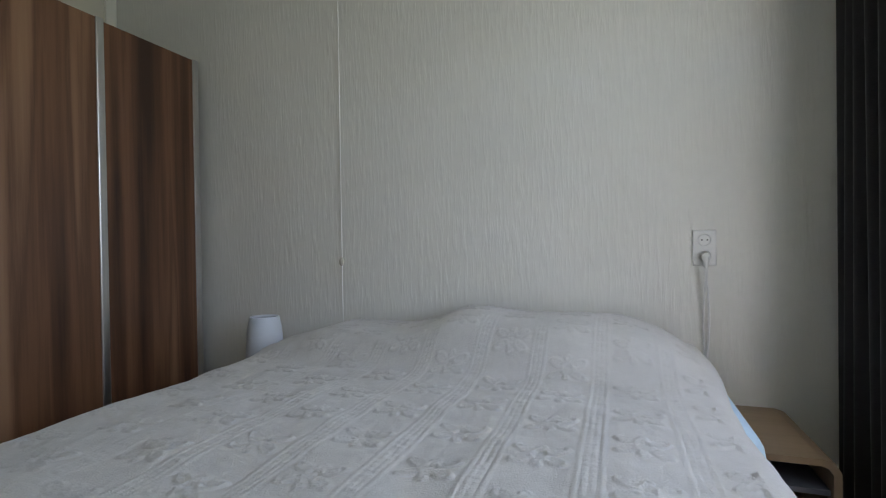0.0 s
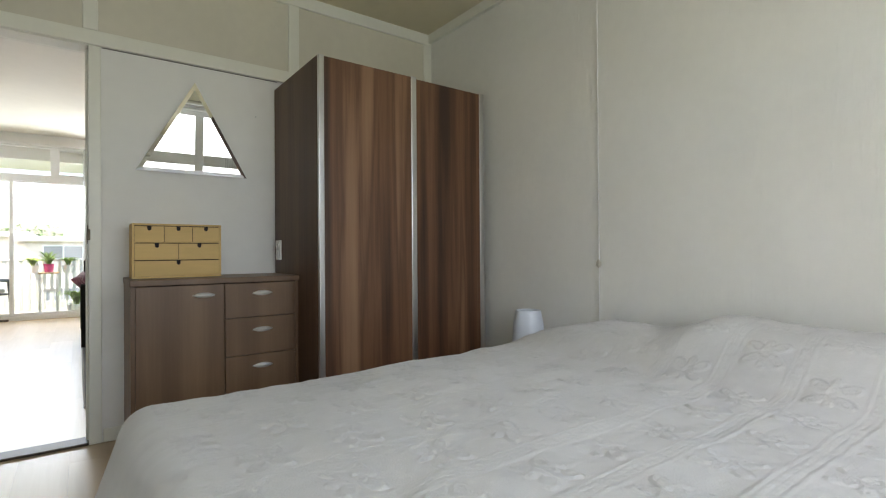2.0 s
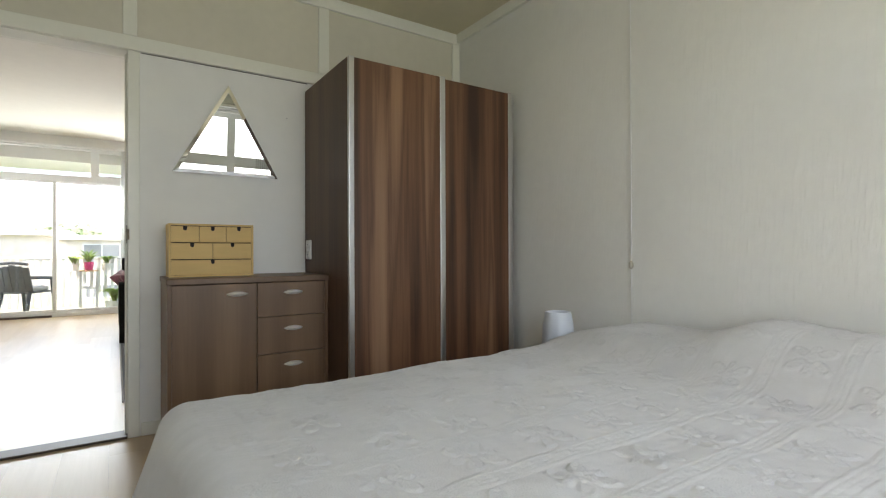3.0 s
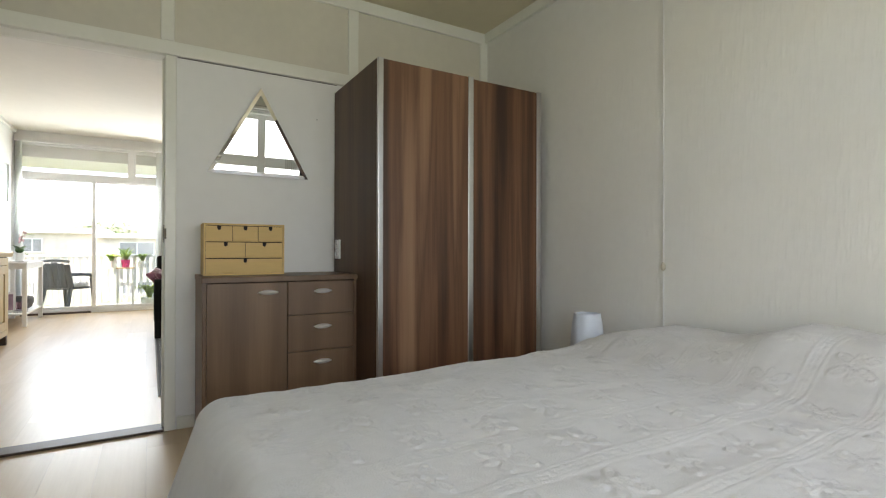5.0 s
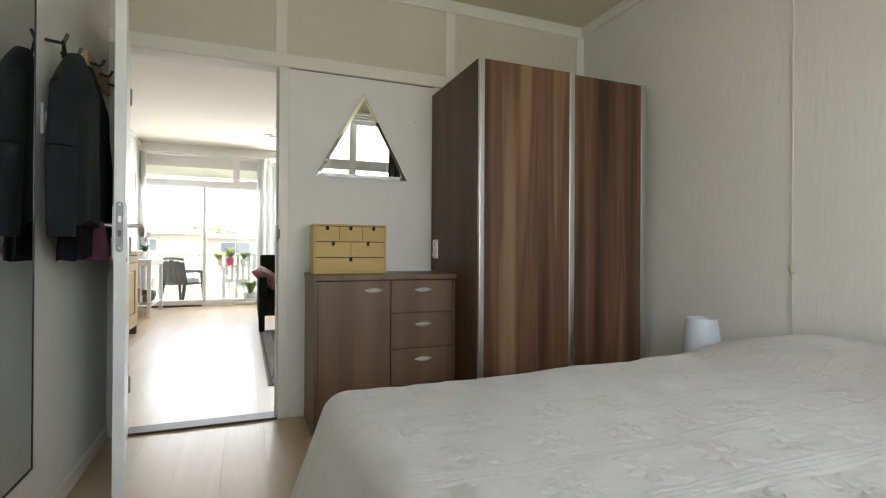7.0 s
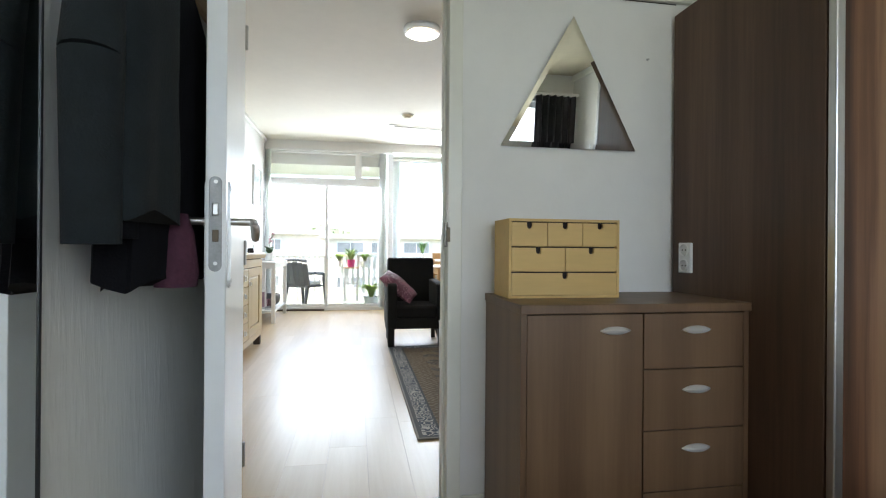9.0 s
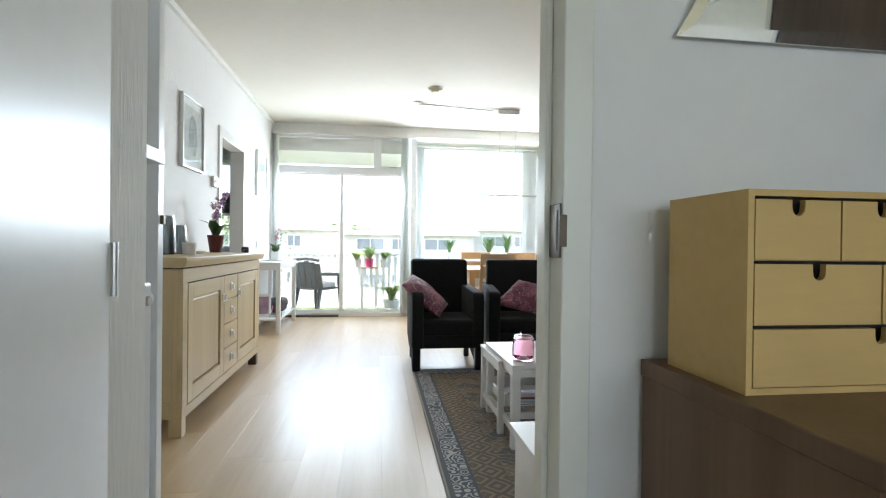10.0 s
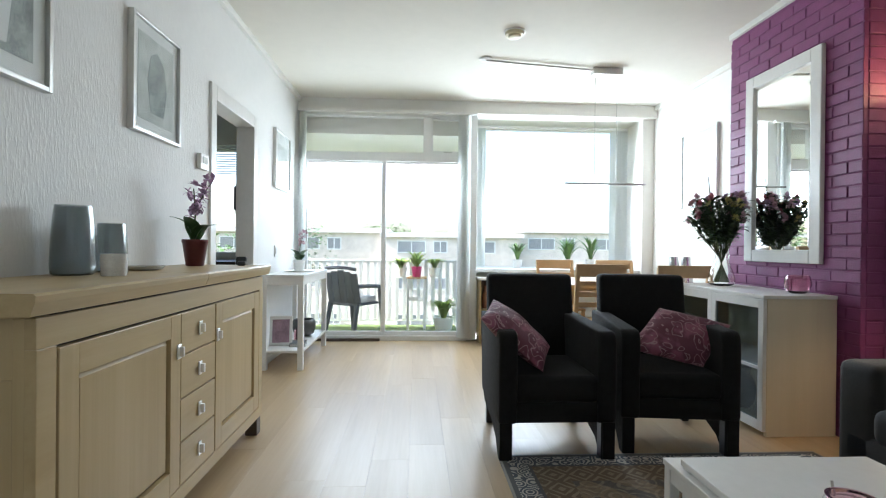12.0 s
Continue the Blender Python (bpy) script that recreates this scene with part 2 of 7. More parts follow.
COAT_PINK = mat("plum_scarf_cloth", (0.075, 0.020, 0.040), 0.9, vary=0.15, scale=14, bump=0.4, bump_scale=120)
ARMCHAIR = mat("black_woven_upholstery", (0.0095, 0.0095, 0.010), 0.9, vary=0.15, scale=30, bump=0.4, bump_scale=420, sheen=0.06, spec=0.3)
SOFA = mat("charcoal_sofa_cloth", (0.019, 0.018, 0.018), 0.85, vary=0.14, scale=18, bump=0.35, bump_scale=350, sheen=0.12)
CUSHION = paisley("plum_paisley_cloth", (0.115, 0.026, 0.052), (0.37, 0.22, 0.25), (0.24, 0.075, 0.125))
BRICK = mat("magenta_painted_brick", (0.225, 0.047, 0.165), 0.5, vary=0.06, scale=14, bump=0.5, bump_scale=90, island=0.035)
MORTAR = mat("magenta_painted_joint", (0.215, 0.044, 0.156), 0.65, vary=0.06, scale=12, bump=0.5, bump_scale=120)
PANE = clear("window_glass")
GREY_GLASS = clear("cabinet_glass", (0.62, 0.68, 0.70))
SMOKE_GLASS = solid_glass("smoky_glass", (0.40, 0.435, 0.435), 0.10)
VASE_GLASS = solid_glass("clear_vase_glass", (0.97, 0.99, 0.98))
PINK_GLASS = solid_glass("pink_glass", (0.93, 0.66, 0.74), 0.04)
BURGUNDY = mat("burgundy_glaze", (0.105, 0.016, 0.020), 0.38, vary=0.08)
LEAF = mat("dark_green_leaf", (0.045, 0.11, 0.03), 0.45, vary=0.15, scale=20, spec=0.5)
LEAF_PALE = mat("light_green_leaf", (0.13, 0.24, 0.06), 0.5, vary=0.15, scale=15)
LEAF_DEEP = mat("deep_bouquet_leaf", (0.055, 0.095, 0.042), 0.5, vary=0.2, scale=25)
STEM = mat("stem_green", (0.08, 0.12, 0.04), 0.6)
ORCHID = mat("mauve_petal", (0.64, 0.43, 0.61), 0.6, vary=0.12, scale=40)
PALE_PINK = mat("pale_pink_petal", (0.66, 0.40, 0.45), 0.6, vary=0.1, scale=40)
YELLOW_PETAL = mat("pale_yellow_petal", (0.60, 0.52, 0.20), 0.6, vary=0.1, scale=40)
SHADE_GLOW = glow("lit_opal_shade", (1.0, 0.72, 0.40), 0.30)
SPOT_GLOW = glow("lit_spot_lens", (1.0, 0.78, 0.50), 5.0)
DOME_GLOW = glow("lit_dome", (1.0, 0.86, 0.55), 1.3)
PAPER = mat("picture_mount_card", (0.74, 0.75, 0.74), 0.8, vary=0.02)
PRINT_GREY = mat("grey_print", (0.46, 0.49, 0.48), 0.8, vary=0.16, scale=9, color2=(0.17, 0.20, 0.195))
PRINT_SOFT = mat("soft_grey_print", (0.62, 0.64, 0.62), 0.8, vary=0.1, scale=12, color2=(0.42, 0.45, 0.43))
PICTURE_GLASS = clear("picture_glass", (0.97, 0.98, 0.98), 0.01)
SILVER_FRAME = mat("silver_frame", (0.68, 0.68, 0.66), 0.3, 0.6, vary=0.03)
BLIND = mat("sheer_blind_vane", (0.78, 0.79, 0.78), 0.8, vary=0.03, stretch=(1, 1, 0.1))
nt = BLIND.node_tree
tl = nt.nodes.new("ShaderNodeBsdfTranslucent")
tl.inputs["Color"].default_value = (0.92, 0.93, 0.92, 1)
mxs = nt.nodes.new("ShaderNodeMixShader")
mxs.inputs["Fac"].default_value = 0.75
nt.links.new(nt.nodes["Principled BSDF"].outputs[0], mxs.inputs[1])
nt.links.new(tl.outputs[0], mxs.inputs[2])
nt.links.new(mxs.outputs[0], nt.nodes["Material Output"].inputs["Surface"])
# balcony leaves: sun's brightness put into a pale translucent colour
LEAF_SUN = mat("sunlit_balcony_leaf", (0.16, 0.24, 0.06), 0.5, vary=0.15, scale=15)
nt = LEAF_SUN.node_tree
tl = nt.nodes.new("ShaderNodeBsdfTranslucent")
tl.inputs["Color"].default_value = (0.50, 0.62, 0.18, 1)
mxs = nt.nodes.new("ShaderNodeMixShader")
mxs.inputs["Fac"].default_value = 0.6
nt.links.new(nt.nodes["Principled BSDF"].outputs[0], mxs.inputs[1])
nt.links.new(tl.outputs[0], mxs.inputs[2])
nt.links.new(mxs.outputs[0], nt.nodes["Material Output"].inputs["Surface"])
PLASTER_GREY = mat("grey_plastic", (0.10, 0.105, 0.11), 0.5, vary=0.08)
GARDEN = mat("anthracite_garden_plastic", (0.10, 0.11, 0.12), 0.5, vary=0.1)
TURF = mat("balcony_turf", (0.16, 0.22, 0.07), 0.9, vary=0.15, scale=30, bump=0.6, bump_scale=300)
CONCRETE = mat("pale_concrete", (0.42, 0.40, 0.36), 0.85, vary=0.08, scale=4, bump=0.3, bump_scale=40)
# facade, roof edge and far glass are lightened to stand in for glare
FACADE = mat("glare_lit_brick_facade", (0.78, 0.71, 0.64), 0.85, vary=0.08, scale=2, bump=0.2)
ROOF_FELT = mat("glare_lit_roof_edge", (0.66, 0.64, 0.62), 0.8, vary=0.06)
FAR_GLASS = mat("glare_lit_far_glass", (0.36, 0.37, 0.38), 0.1, vary=0.1)
GRASS = mat("lawn_ground", (0.11, 0.14, 0.06), 0.95, vary=0.2, scale=0.4)
BARK = mat("bark", (0.12, 0.09, 0.06), 0.9, vary=0.2, bump=0.5)
TERRA = mat("terracotta_pot", (0.35, 0.16, 0.09), 0.7)
BRASS_DARK = mat("dark_strike_plate", (0.10, 0.08, 0.055), 0.4, 0.8)
RADIATOR = mat("radiator_enamel", (0.70, 0.70, 0.69), 0.35, vary=0.02)
KITCHEN_DARK = mat("kitchen_grey_front", (0.20, 0.20, 0.20), 0.5, vary=0.05)

# ------------------------------------------------------------------ building helpers


def box(bm, x0, x1, y0, y1, z0, z1, bevel=0.0, seg=2, turn=None):
    vs = [bm.verts.new((x, y, z)) for x in (x0, x1) for y in (y0, y1) for z in (z0, z1)]
    fs = [bm.faces.new([vs[i] for i in q]) for q in ((0, 1, 3, 2), (4, 6, 7, 5), (0, 4, 5, 1), (2, 3, 7, 6), (0, 2, 6, 4), (1, 5, 7, 3))]
    if bevel:
        es = list({e for fc in fs for e in fc.edges})
        r = bmesh.ops.bevel(bm, geom=es, offset=bevel, segments=seg, profile=0.5, affect="EDGES")
        vs = list({v for fc in r["faces"] for v in fc.verts} | {v for v in vs if v.is_valid})
    if turn is not None:
        for v in vs:
            if v.is_valid:
                v.co = turn @ v.co
    return vs


def tube(bm, p0, p1, r0, r1=None, n=12, cap=True):
    r1 = r0 if r1 is None else r1
    p0, p1 = Vector(p0), Vector(p1)
    q = (p1 - p0).to_track_quat("Z", "Y").to_matrix()
    rings = []
    for p, r in ((p0, r0), (p1, r1)):
        rings.append([bm.verts.new(p + q @ Vector((r * math.cos(2 * math.pi * i / n), r * math.sin(2 * math.pi * i / n), 0))) for i in range(n)])
    for i in range(n):
        bm.faces.new((rings[0][i], rings[0][(i + 1) % n], rings[1][(i + 1) % n], rings[1][i]))
    if cap:
        bm.faces.new(list(reversed(rings[0])))
        bm.faces.new(rings[1])


def path_tube(bm, pts, r, n=8):
    for a, b in zip(pts[:-1], pts[1:]):
        tube(bm, a, b, r, r, n)


def lathe(bm, profile, n=24, centre=(0, 0, 0), cap_bottom=False, cap_top=False):
    """Turned shape from (radius, height) steps."""
    cx, cy, cz = centre
    rings = [[bm.verts.new((cx + r * math.cos(2 * math.pi * i / n), cy + r * math.sin(2 * math.pi * i / n), cz + z)) for i in range(n)] for r, z in profile]
    for a, b in zip(rings[:-1], rings[1:]):
        for i in range(n):
            bm.faces.new((a[i], a[(i + 1) % n], b[(i + 1) % n], b[i]))
    if cap_bottom:
        bm.faces.new(list(reversed(rings[0])))
    if cap_top:
        bm.faces.new(rings[-1])


def prism(bm, outline, axis, a, b):
    """A flat outline drawn out along an axis from a to b."""
    def place(u, v, w):
        return {"x": (w, u, v), "y": (u, w, v), "z": (u, v, w)}[axis]
    lo = [bm.verts.new(place(u, v, a)) for u, v in outline]
    hi = [bm.verts.new(place(u, v, b)) for u, v in outline]
    n = len(outline)
    for i in range(n):
        bm.faces.new((lo[i], lo[(i + 1) % n], hi[(i + 1) % n], hi[i]))
    bm.faces.new(lo)
    bm.faces.new(hi)


def to_object(name, bm, material, smooth=False, angle=40):
    bmesh.ops.recalc_face_normals(bm, faces=bm.faces)
    me = bpy.data.meshes.new(name)
    if smooth:
        for fc in bm.faces:
            fc.smooth = True
        for e in bm.edges:
            if len(e.link_faces) == 2 and e.calc_face_angle(0) > radians(angle):
                e.smooth = False
    bm.to_mesh(me)
    bm.free()
    me.materials.append(material)
    return new(name, me)


def part(name, bm, material, parent, label="", smooth=False, angle=40):
    """A bmesh as one mesh object under a thing or a part; drawn in the thing's own space."""
    ob = to_object(name, bm, material, smooth, angle)
    ob.parent = parent
    if label:
        tagged(ob, label)
    return ob


def thing(name, label, category, at=(0, 0, 0), rz=0.0, group="", kind=""):
    ob = new(name)
    ob.empty_display_size = 0.1
    ob.matrix_basis = pose(*at, 0, 0, rz)
    return tagged(ob, label, category, group, kind)


def solo(name, bm, material, label, category, smooth=False, group="", kind="", angle=40):
    return tagged(to_object(name, bm, material, smooth, angle), label, category, group, kind)


def structure(name, bm, material, label, smooth=False):
    cat = name.split("_")[0]
    return tagged(to_object(name, bm, material, smooth), label, cat, kind="structure")


def B(*a, **k):
    bm = bmesh.new()
    box(bm, *a, **k)
    return bm


def boxes(*rows, bevel=0.0):
    bm = bmesh.new()
    for r in rows:
        box(bm, *r, bevel=bevel)
    return bm


def wall_with_holes(bm, axis, at0, at1, u0, u1, z0, z1, holes):
    """A wall slab between at0 and at1 on its axis, along u, with rectangular holes (u0, u1, z0, z1)."""
    us = sorted({u0, u1, *[h[0] for h in holes], *[h[1] for h in holes]})
    zs = sorted({z0, z1, *[h[2] for h in holes], *[h[3] for h in holes]})
    for ua, ub in zip(us[:-1], us[1:]):
        run = None
        for za, zb in zip(zs[:-1], zs[1:]):
            mu, mz = (ua + ub) / 2, (za + zb) / 2
            open_ = any(h[0] < mu < h[1] and h[2] < mz < h[3] for h in holes)
            if open_:
                if run:
                    emit(bm, axis, at0, at1, ua, ub, *run)
                run = None
            else:
                run = (run[0], zb) if run else (za, zb)
        if run:
            emit(bm, axis, at0, at1, ua, ub, *run)


def emit(bm, axis, a0, a1, u0, u1, z0, z1):
    if axis == "x":
        box(bm, a0, a1, u0, u1, z0, z1)
    else:
        box(bm, u0, u1, a0, a1, z0, z1)


def leaf_blade(bm, base, tip, width, lift=0.3, n=5, side=None, cup=0.15):
    """A curved, pointed leaf from base to tip."""
    base, tip = Vector(base), Vector(tip)
    d = tip - base
    length = d.length
    side = Vector(side) if side else d.cross(Vector((0, 0, 1)))
    if side.length < 1e-6:
        side = Vector((1, 0, 0))
    side.normalize()
    up = side.cross(d).normalized()
    rows = []
    for i in range(n + 1):
        t = i / n
        c = base + d * t + up * (lift * length * math.sin(math.pi * t * 0.9))
        w = width * 0.5 * math.sin(math.pi * min(1, 0.12 + 0.88 * t)) ** 0.8 if i < n else 0.0004
        rows.append((bm.verts.new(c - side * w + up * w * cup), bm.verts.new(c), bm.verts.new(c + side * w + up * w * cup)))
    for a, b in zip(rows[:-1], rows[1:]):
        bm.faces.new((a[0], a[1], b[1], b[0]))
        bm.faces.new((a[1], a[2], b[2], b[1]))


def blossom(bm, c, r, petals, rng, facing=None):
    f0 = Vector(facing) if facing else Vector((rng.uniform(-1, 1), rng.uniform(-1, 1), rng.uniform(-0.2, 0.8)))
    f0.normalize()
    q = f0.to_track_quat("Z", "Y").to_matrix()
    for i in range(petals):
        a = 2 * math.pi * i / petals + rng.uniform(-0.2, 0.2)
        tip = Vector(c) + q @ Vector((r * math.cos(a), r * math.sin(a), r * rng.uniform(0.1, 0.5)))
        leaf_blade(bm, c, tip, r * 0.8, 0.12, 3)

# ------------------------------------------------------------------ the shell
BED_CEIL, LIV_CEIL = 2.655, 2.80
XD = -2.39          # bedroom face of the wall with the door
XL = -2.50          # its living-room face
YH = 2.711          # wall behind the bed
YS = -0.30          # bedroom side wall
XW = 1.40           # bedroom window wall
YL, YR = -1.275, 2.95   # living-room side walls
XF = -8.90          # living-room window wall
JAMB_L, JAMB_R, DOOR_H = -0.215, 0.548, 2.06

bm = bmesh.new()
wall_with_holes(bm, "x", XL, XD, YS, YR + 0.2, 0, 2.95, [(JAMB_L - 0.06, JAMB_R + 0.03, 0, DOOR_H + 0.03)])
structure("wall_door", bm, PAINT, "white panelled partition wall with the bedroom doorway")
structure("wall_bedhead", B(XD, XW + 0.3, YH, YH + 0.2, 0, 2.95), WALLPAPER, "cream fibre-textured wallpapered wall behind the bed")
structure("wall_bedroom_side", B(-2.77, XW + 0.3, YS - 0.12, YS, 0, 2.95), WALLPAPER, "white textured wallpapered wall beside the doorway")
WIN_Y0, WIN_Y1, WIN_Z0, WIN_Z1 = 0.05, 2.35, 0.85, 2.35
bm = bmesh.new()
wall_with_holes(bm, "x", XW, XW + 0.3, YS - 0.12, YH + 0.2, 0, 2.95, [(WIN_Y0, WIN_Y1, WIN_Z0, WIN_Z1)])
structure("wall_bedroom_window", bm, PAINT, "white outer wall with the bedroom window")
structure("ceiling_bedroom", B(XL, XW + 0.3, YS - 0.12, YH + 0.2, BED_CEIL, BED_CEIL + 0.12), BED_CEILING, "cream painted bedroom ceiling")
structure("wall_alcove", B(-2.77, -2.55, YL - 0.2, YS - 0.12, 0, 2.95), WALLPAPER_LIVING, "white wallpapered back wall of the living room")

KIT_X0, KIT_X1, KIT_H = -7.33, -6.56, 2.07
HALL_X0, HALL_X1 = -3.28, -2.80
bm = bmesh.new()
wall_with_holes(bm, "y", YL - 0.12, YL, -9.2, -2.55, 0, 2.95, [(KIT_X0 - 0.05, KIT_X1 + 0.05, 0, KIT_H + 0.05), (HALL_X0 - 0.04, HALL_X1 + 0.02, 0, 2.09)])
structure("wall_living_pictures", bm, WALLPAPER_LIVING, "white fibre-textured wallpapered wall hung with pictures")
structure("wall_living_right", B(-9.6, XL, YR, YR + 0.2, 0, 2.95), PAINT, "off-white painted living room wall")
structure("ceiling_living", B(-9.7, XL, YL - 0.12, YR + 0.2, LIV_CEIL, LIV_CEIL + 0.12), CEILING, "off-white painted living room ceiling")
# window wall: lintel, bay and balcony door surround
structure("wall_window_lintel", boxes((-9.12, XF, YL, 0.70, 2.66, 2.80), (-9.56, XF, 0.70, YR, 2.66, 2.80)), PAINT, "white painted lintel above the windows")
structure("wall_bay_cheek", B(-9.56, -8.98, 2.81, YR, 0, 2.66), PAINT, "white painted window reveal")
structure("wall_bay_parapet", boxes((-9.56, -9.44, 0.70, 2.81, 0, 0.80), (-9.44, -9.06, 0.70, 0.78, 0, 0.80)), PAINT, "white painted wall below the bay window")
structure("sill_bay", boxes((-9.47, -9.00, 0.80, 2.805, 0.80, 0.84), bevel=0.006), WHITE_LACQUER, "white deep window sill of the bay")
# hall and kitchen behind the picture wall
structure("wall_hall", boxes((-3.40, -2.55, -2.60, -2.50, 0, 2.8), (-3.50, -3.40, -2.60, YL - 0.12, 0, 2.8), (-2.55, -2.45, -2.60, YL - 0.2, 0, 2.8)), PAINT, "plain white hall walls")
bm = boxes((-9.2, -5.4, -3.9, -3.8, 0, 2.8), (-5.5, -5.4, -3.8, YL - 0.12, 0, 2.8))
wall_with_holes(bm, "x", -9.2, -9.0, -3.8, YL - 0.12, 0, 2.8, [(-3.4, -1.55, 0.95, 2.25)])
structure("wall_kitchen", bm, PAINT, "white kitchen walls with a wide window")
structure("ceiling_kitchen", B(-9.2, -2.4, -3.9, YL - 0.12, 2.8, 2.9), CEILING, "plain white ceiling over kitchen and hall")

# floors: an under-floor, then the laminate boards
FLOOR_BED = structure("floor_bedroom", B(XD - 0.02, XW + 0.3, YS - 0.12, YH + 0.2, -0.20, -0.009), DARK_WOOD, "oak laminate bedroom floor")
FLOOR_LIV = structure("floor_living", B(-9.10, XL + 0.02, -3.9, YR + 0.2, -0.20, -0.009), DARK_WOOD, "oak laminate living room floor with a soft shine")
structure("threshold", boxes((XL + 0.0, XD + 0.01, JAMB_L, JAMB_R, -0.02, 0.012), bevel=0.004), DARK_WOOD, "dark wooden door threshold")

# panelling, battens and cornice on the bedroom side
def batten(name, label, *rows, bevel=0.004, material=None):
    return structure(name, boxes(*rows, bevel=bevel), material or TRIM, label)

batten("trim_door_head", "cream painted head rail over the doorway", (XD, XD + 0.022, YS, YH, 2.066, 2.142))
for y0, y1 in ((0.526, 0.592), (1.593, 1.663), (2.645, YH)):
    batten("trim_batten", "cream painted upright batten", (XD, XD + 0.02, y0, y1, 2.142, 2.575))
batten("trim_cornice_door", "cream painted ceiling batten", (XD, XD + 0.022, YS, YH, 2.575, BED_CEIL))
batten("trim_cornice_bedhead", "cream painted ceiling batten", (XD + 0.022, XW, YH - 0.03, YH, 2.585, BED_CEIL))
batten("trim_cornice_side", "cream painted ceiling batten", (XD + 0.022, XW, YS, YS + 0.03, 2.585, BED_CEIL))
structure("panel_upper", boxes((XD, XD + 0.006, YS, 0.526, 2.142, 2.575), (XD, XD + 0.006, 0.592, 1.593, 2.142, 2.575), (XD, XD + 0.006, 1.663, 2.645, 2.142, 2.575)), mat("tan_cream_panel", (0.66, 0.62, 0.51), 0.6, vary=0.03, scale=2), "tan cream board panels above the head rail")
batten("trim_panel_gap", "dark joint under the head rail", (XD, XD + 0.003, JAMB_R + 0.06, 1.52, 2.0625, 2.0655), bevel=0, material=GAP)
batten("baseboard_door_wall", "white painted skirting board", (XD, XD + 0.014, JAMB_R + 0.06, 0.70, 0, 0.07))
batten("baseboard_side", "white painted skirting board", (-1.0, XW, YS, YS + 0.014, 0, 0.07), (XD + 0.05, -1.0, YS, YS + 0.014, 0, 0.07))
batten("baseboard_bedhead", "white painted skirting board", (XD, XW, YH - 0.014, YH, 0, 0.07))
# door frame with rebate
batten("door_frame_bedroom", "cream painted bedroom door frame",
       (XL - 0.008, XD + 0.012, JAMB_R, JAMB_R + 0.055, 0, 2.066), (XL - 0.008, XD + 0.004, JAMB_L - 0.080, JAMB_L - 0.044, 0, 2.066),
       (XL - 0.008, XD + 0.012, JAMB_L - 0.044, JAMB_R, DOOR_H, 2.066 + 0.02), (XL + 0.02, XL + 0.065, JAMB_R - 0.012, JAMB_R, 0, DOOR_H), bevel=0.003)
ob = thing("strike_plate", "dark brass strike plate in the door frame", "strike plate", (XD - 0.01, JAMB_R - 0.002, 1.083))
part("plate", boxes((-0.030, 0.022, -0.003, 0.0, -0.048, 0.048), (0.0205, 0.024, -0.003, 0.010, -0.028, 0.028), bevel=0.001), BRASS_DARK, ob)
part("slot", B(-0.022, 0.010, -0.0042, -0.003, -0.036, 0.036), BRASS_DARK, ob, "dark latch slot")

# living-room cornices
batten("trim_cove_left", "white ceiling cove", (XF, -2.6, YL, YL + 0.035, LIV_CEIL - 0.05, LIV_CEIL), material=PAINT)
batten("trim_cove_right", "white ceiling cove", (-9.0, XL, YR - 0.035, YR, LIV_CEIL - 0.05, LIV_CEIL), material=PAINT)
batten("baseboard_living_left", "white skirting board", (KIT_X0 + 0.9, -3.4, YL, YL + 0.012, 0, 0.06), (XF, KIT_X0 - 0.09, YL, YL + 0.012, 0, 0.06), material=WHITE_LACQUER)
batten("baseboard_living_right", "white skirting board", (-5.78, XL, YR - 0.012, YR, 0, 0.06), material=WHITE_LACQUER)
batten("door_frame_kitchen", "white kitchen doorway frame",
       (KIT_X1, KIT_X1 + 0.085, YL - 0.13, YL + 0.018, 0, KIT_H + 0.10), (KIT_X0 - 0.085, KIT_X0, YL - 0.13, YL + 0.018, 0, KIT_H + 0.10),
       (KIT_X0, KIT_X1, YL - 0.13, YL + 0.018, KIT_H, KIT_H + 0.10), material=WHITE_LACQUER)

# the purple chimney breast (bricks follow at the end)
PX0, PX1, PY = -6.96, -5.78, 2.585
CHIMNEY = thing("chimney_breast", "magenta-painted brick chimney breast up to the ceiling", "chimney breast")
CHIMNEY["kind"] = "structure"
part("core", B(PX0 + 0.0055, PX1 - 0.0055, PY + 0.0055, YR, 0, LIV_CEIL - 0.002), MORTAR, CHIMNEY, "recessed painted mortar joints")
part("cove", boxes((PX0 + 0.0, PX1 + 0.015, PY - 0.02, PY + 0.012, LIV_CEIL - 0.045, LIV_CEIL - 0.001)), PAINT, CHIMNEY, "white cove strip")

# ------------------------------------------------------------------ windows


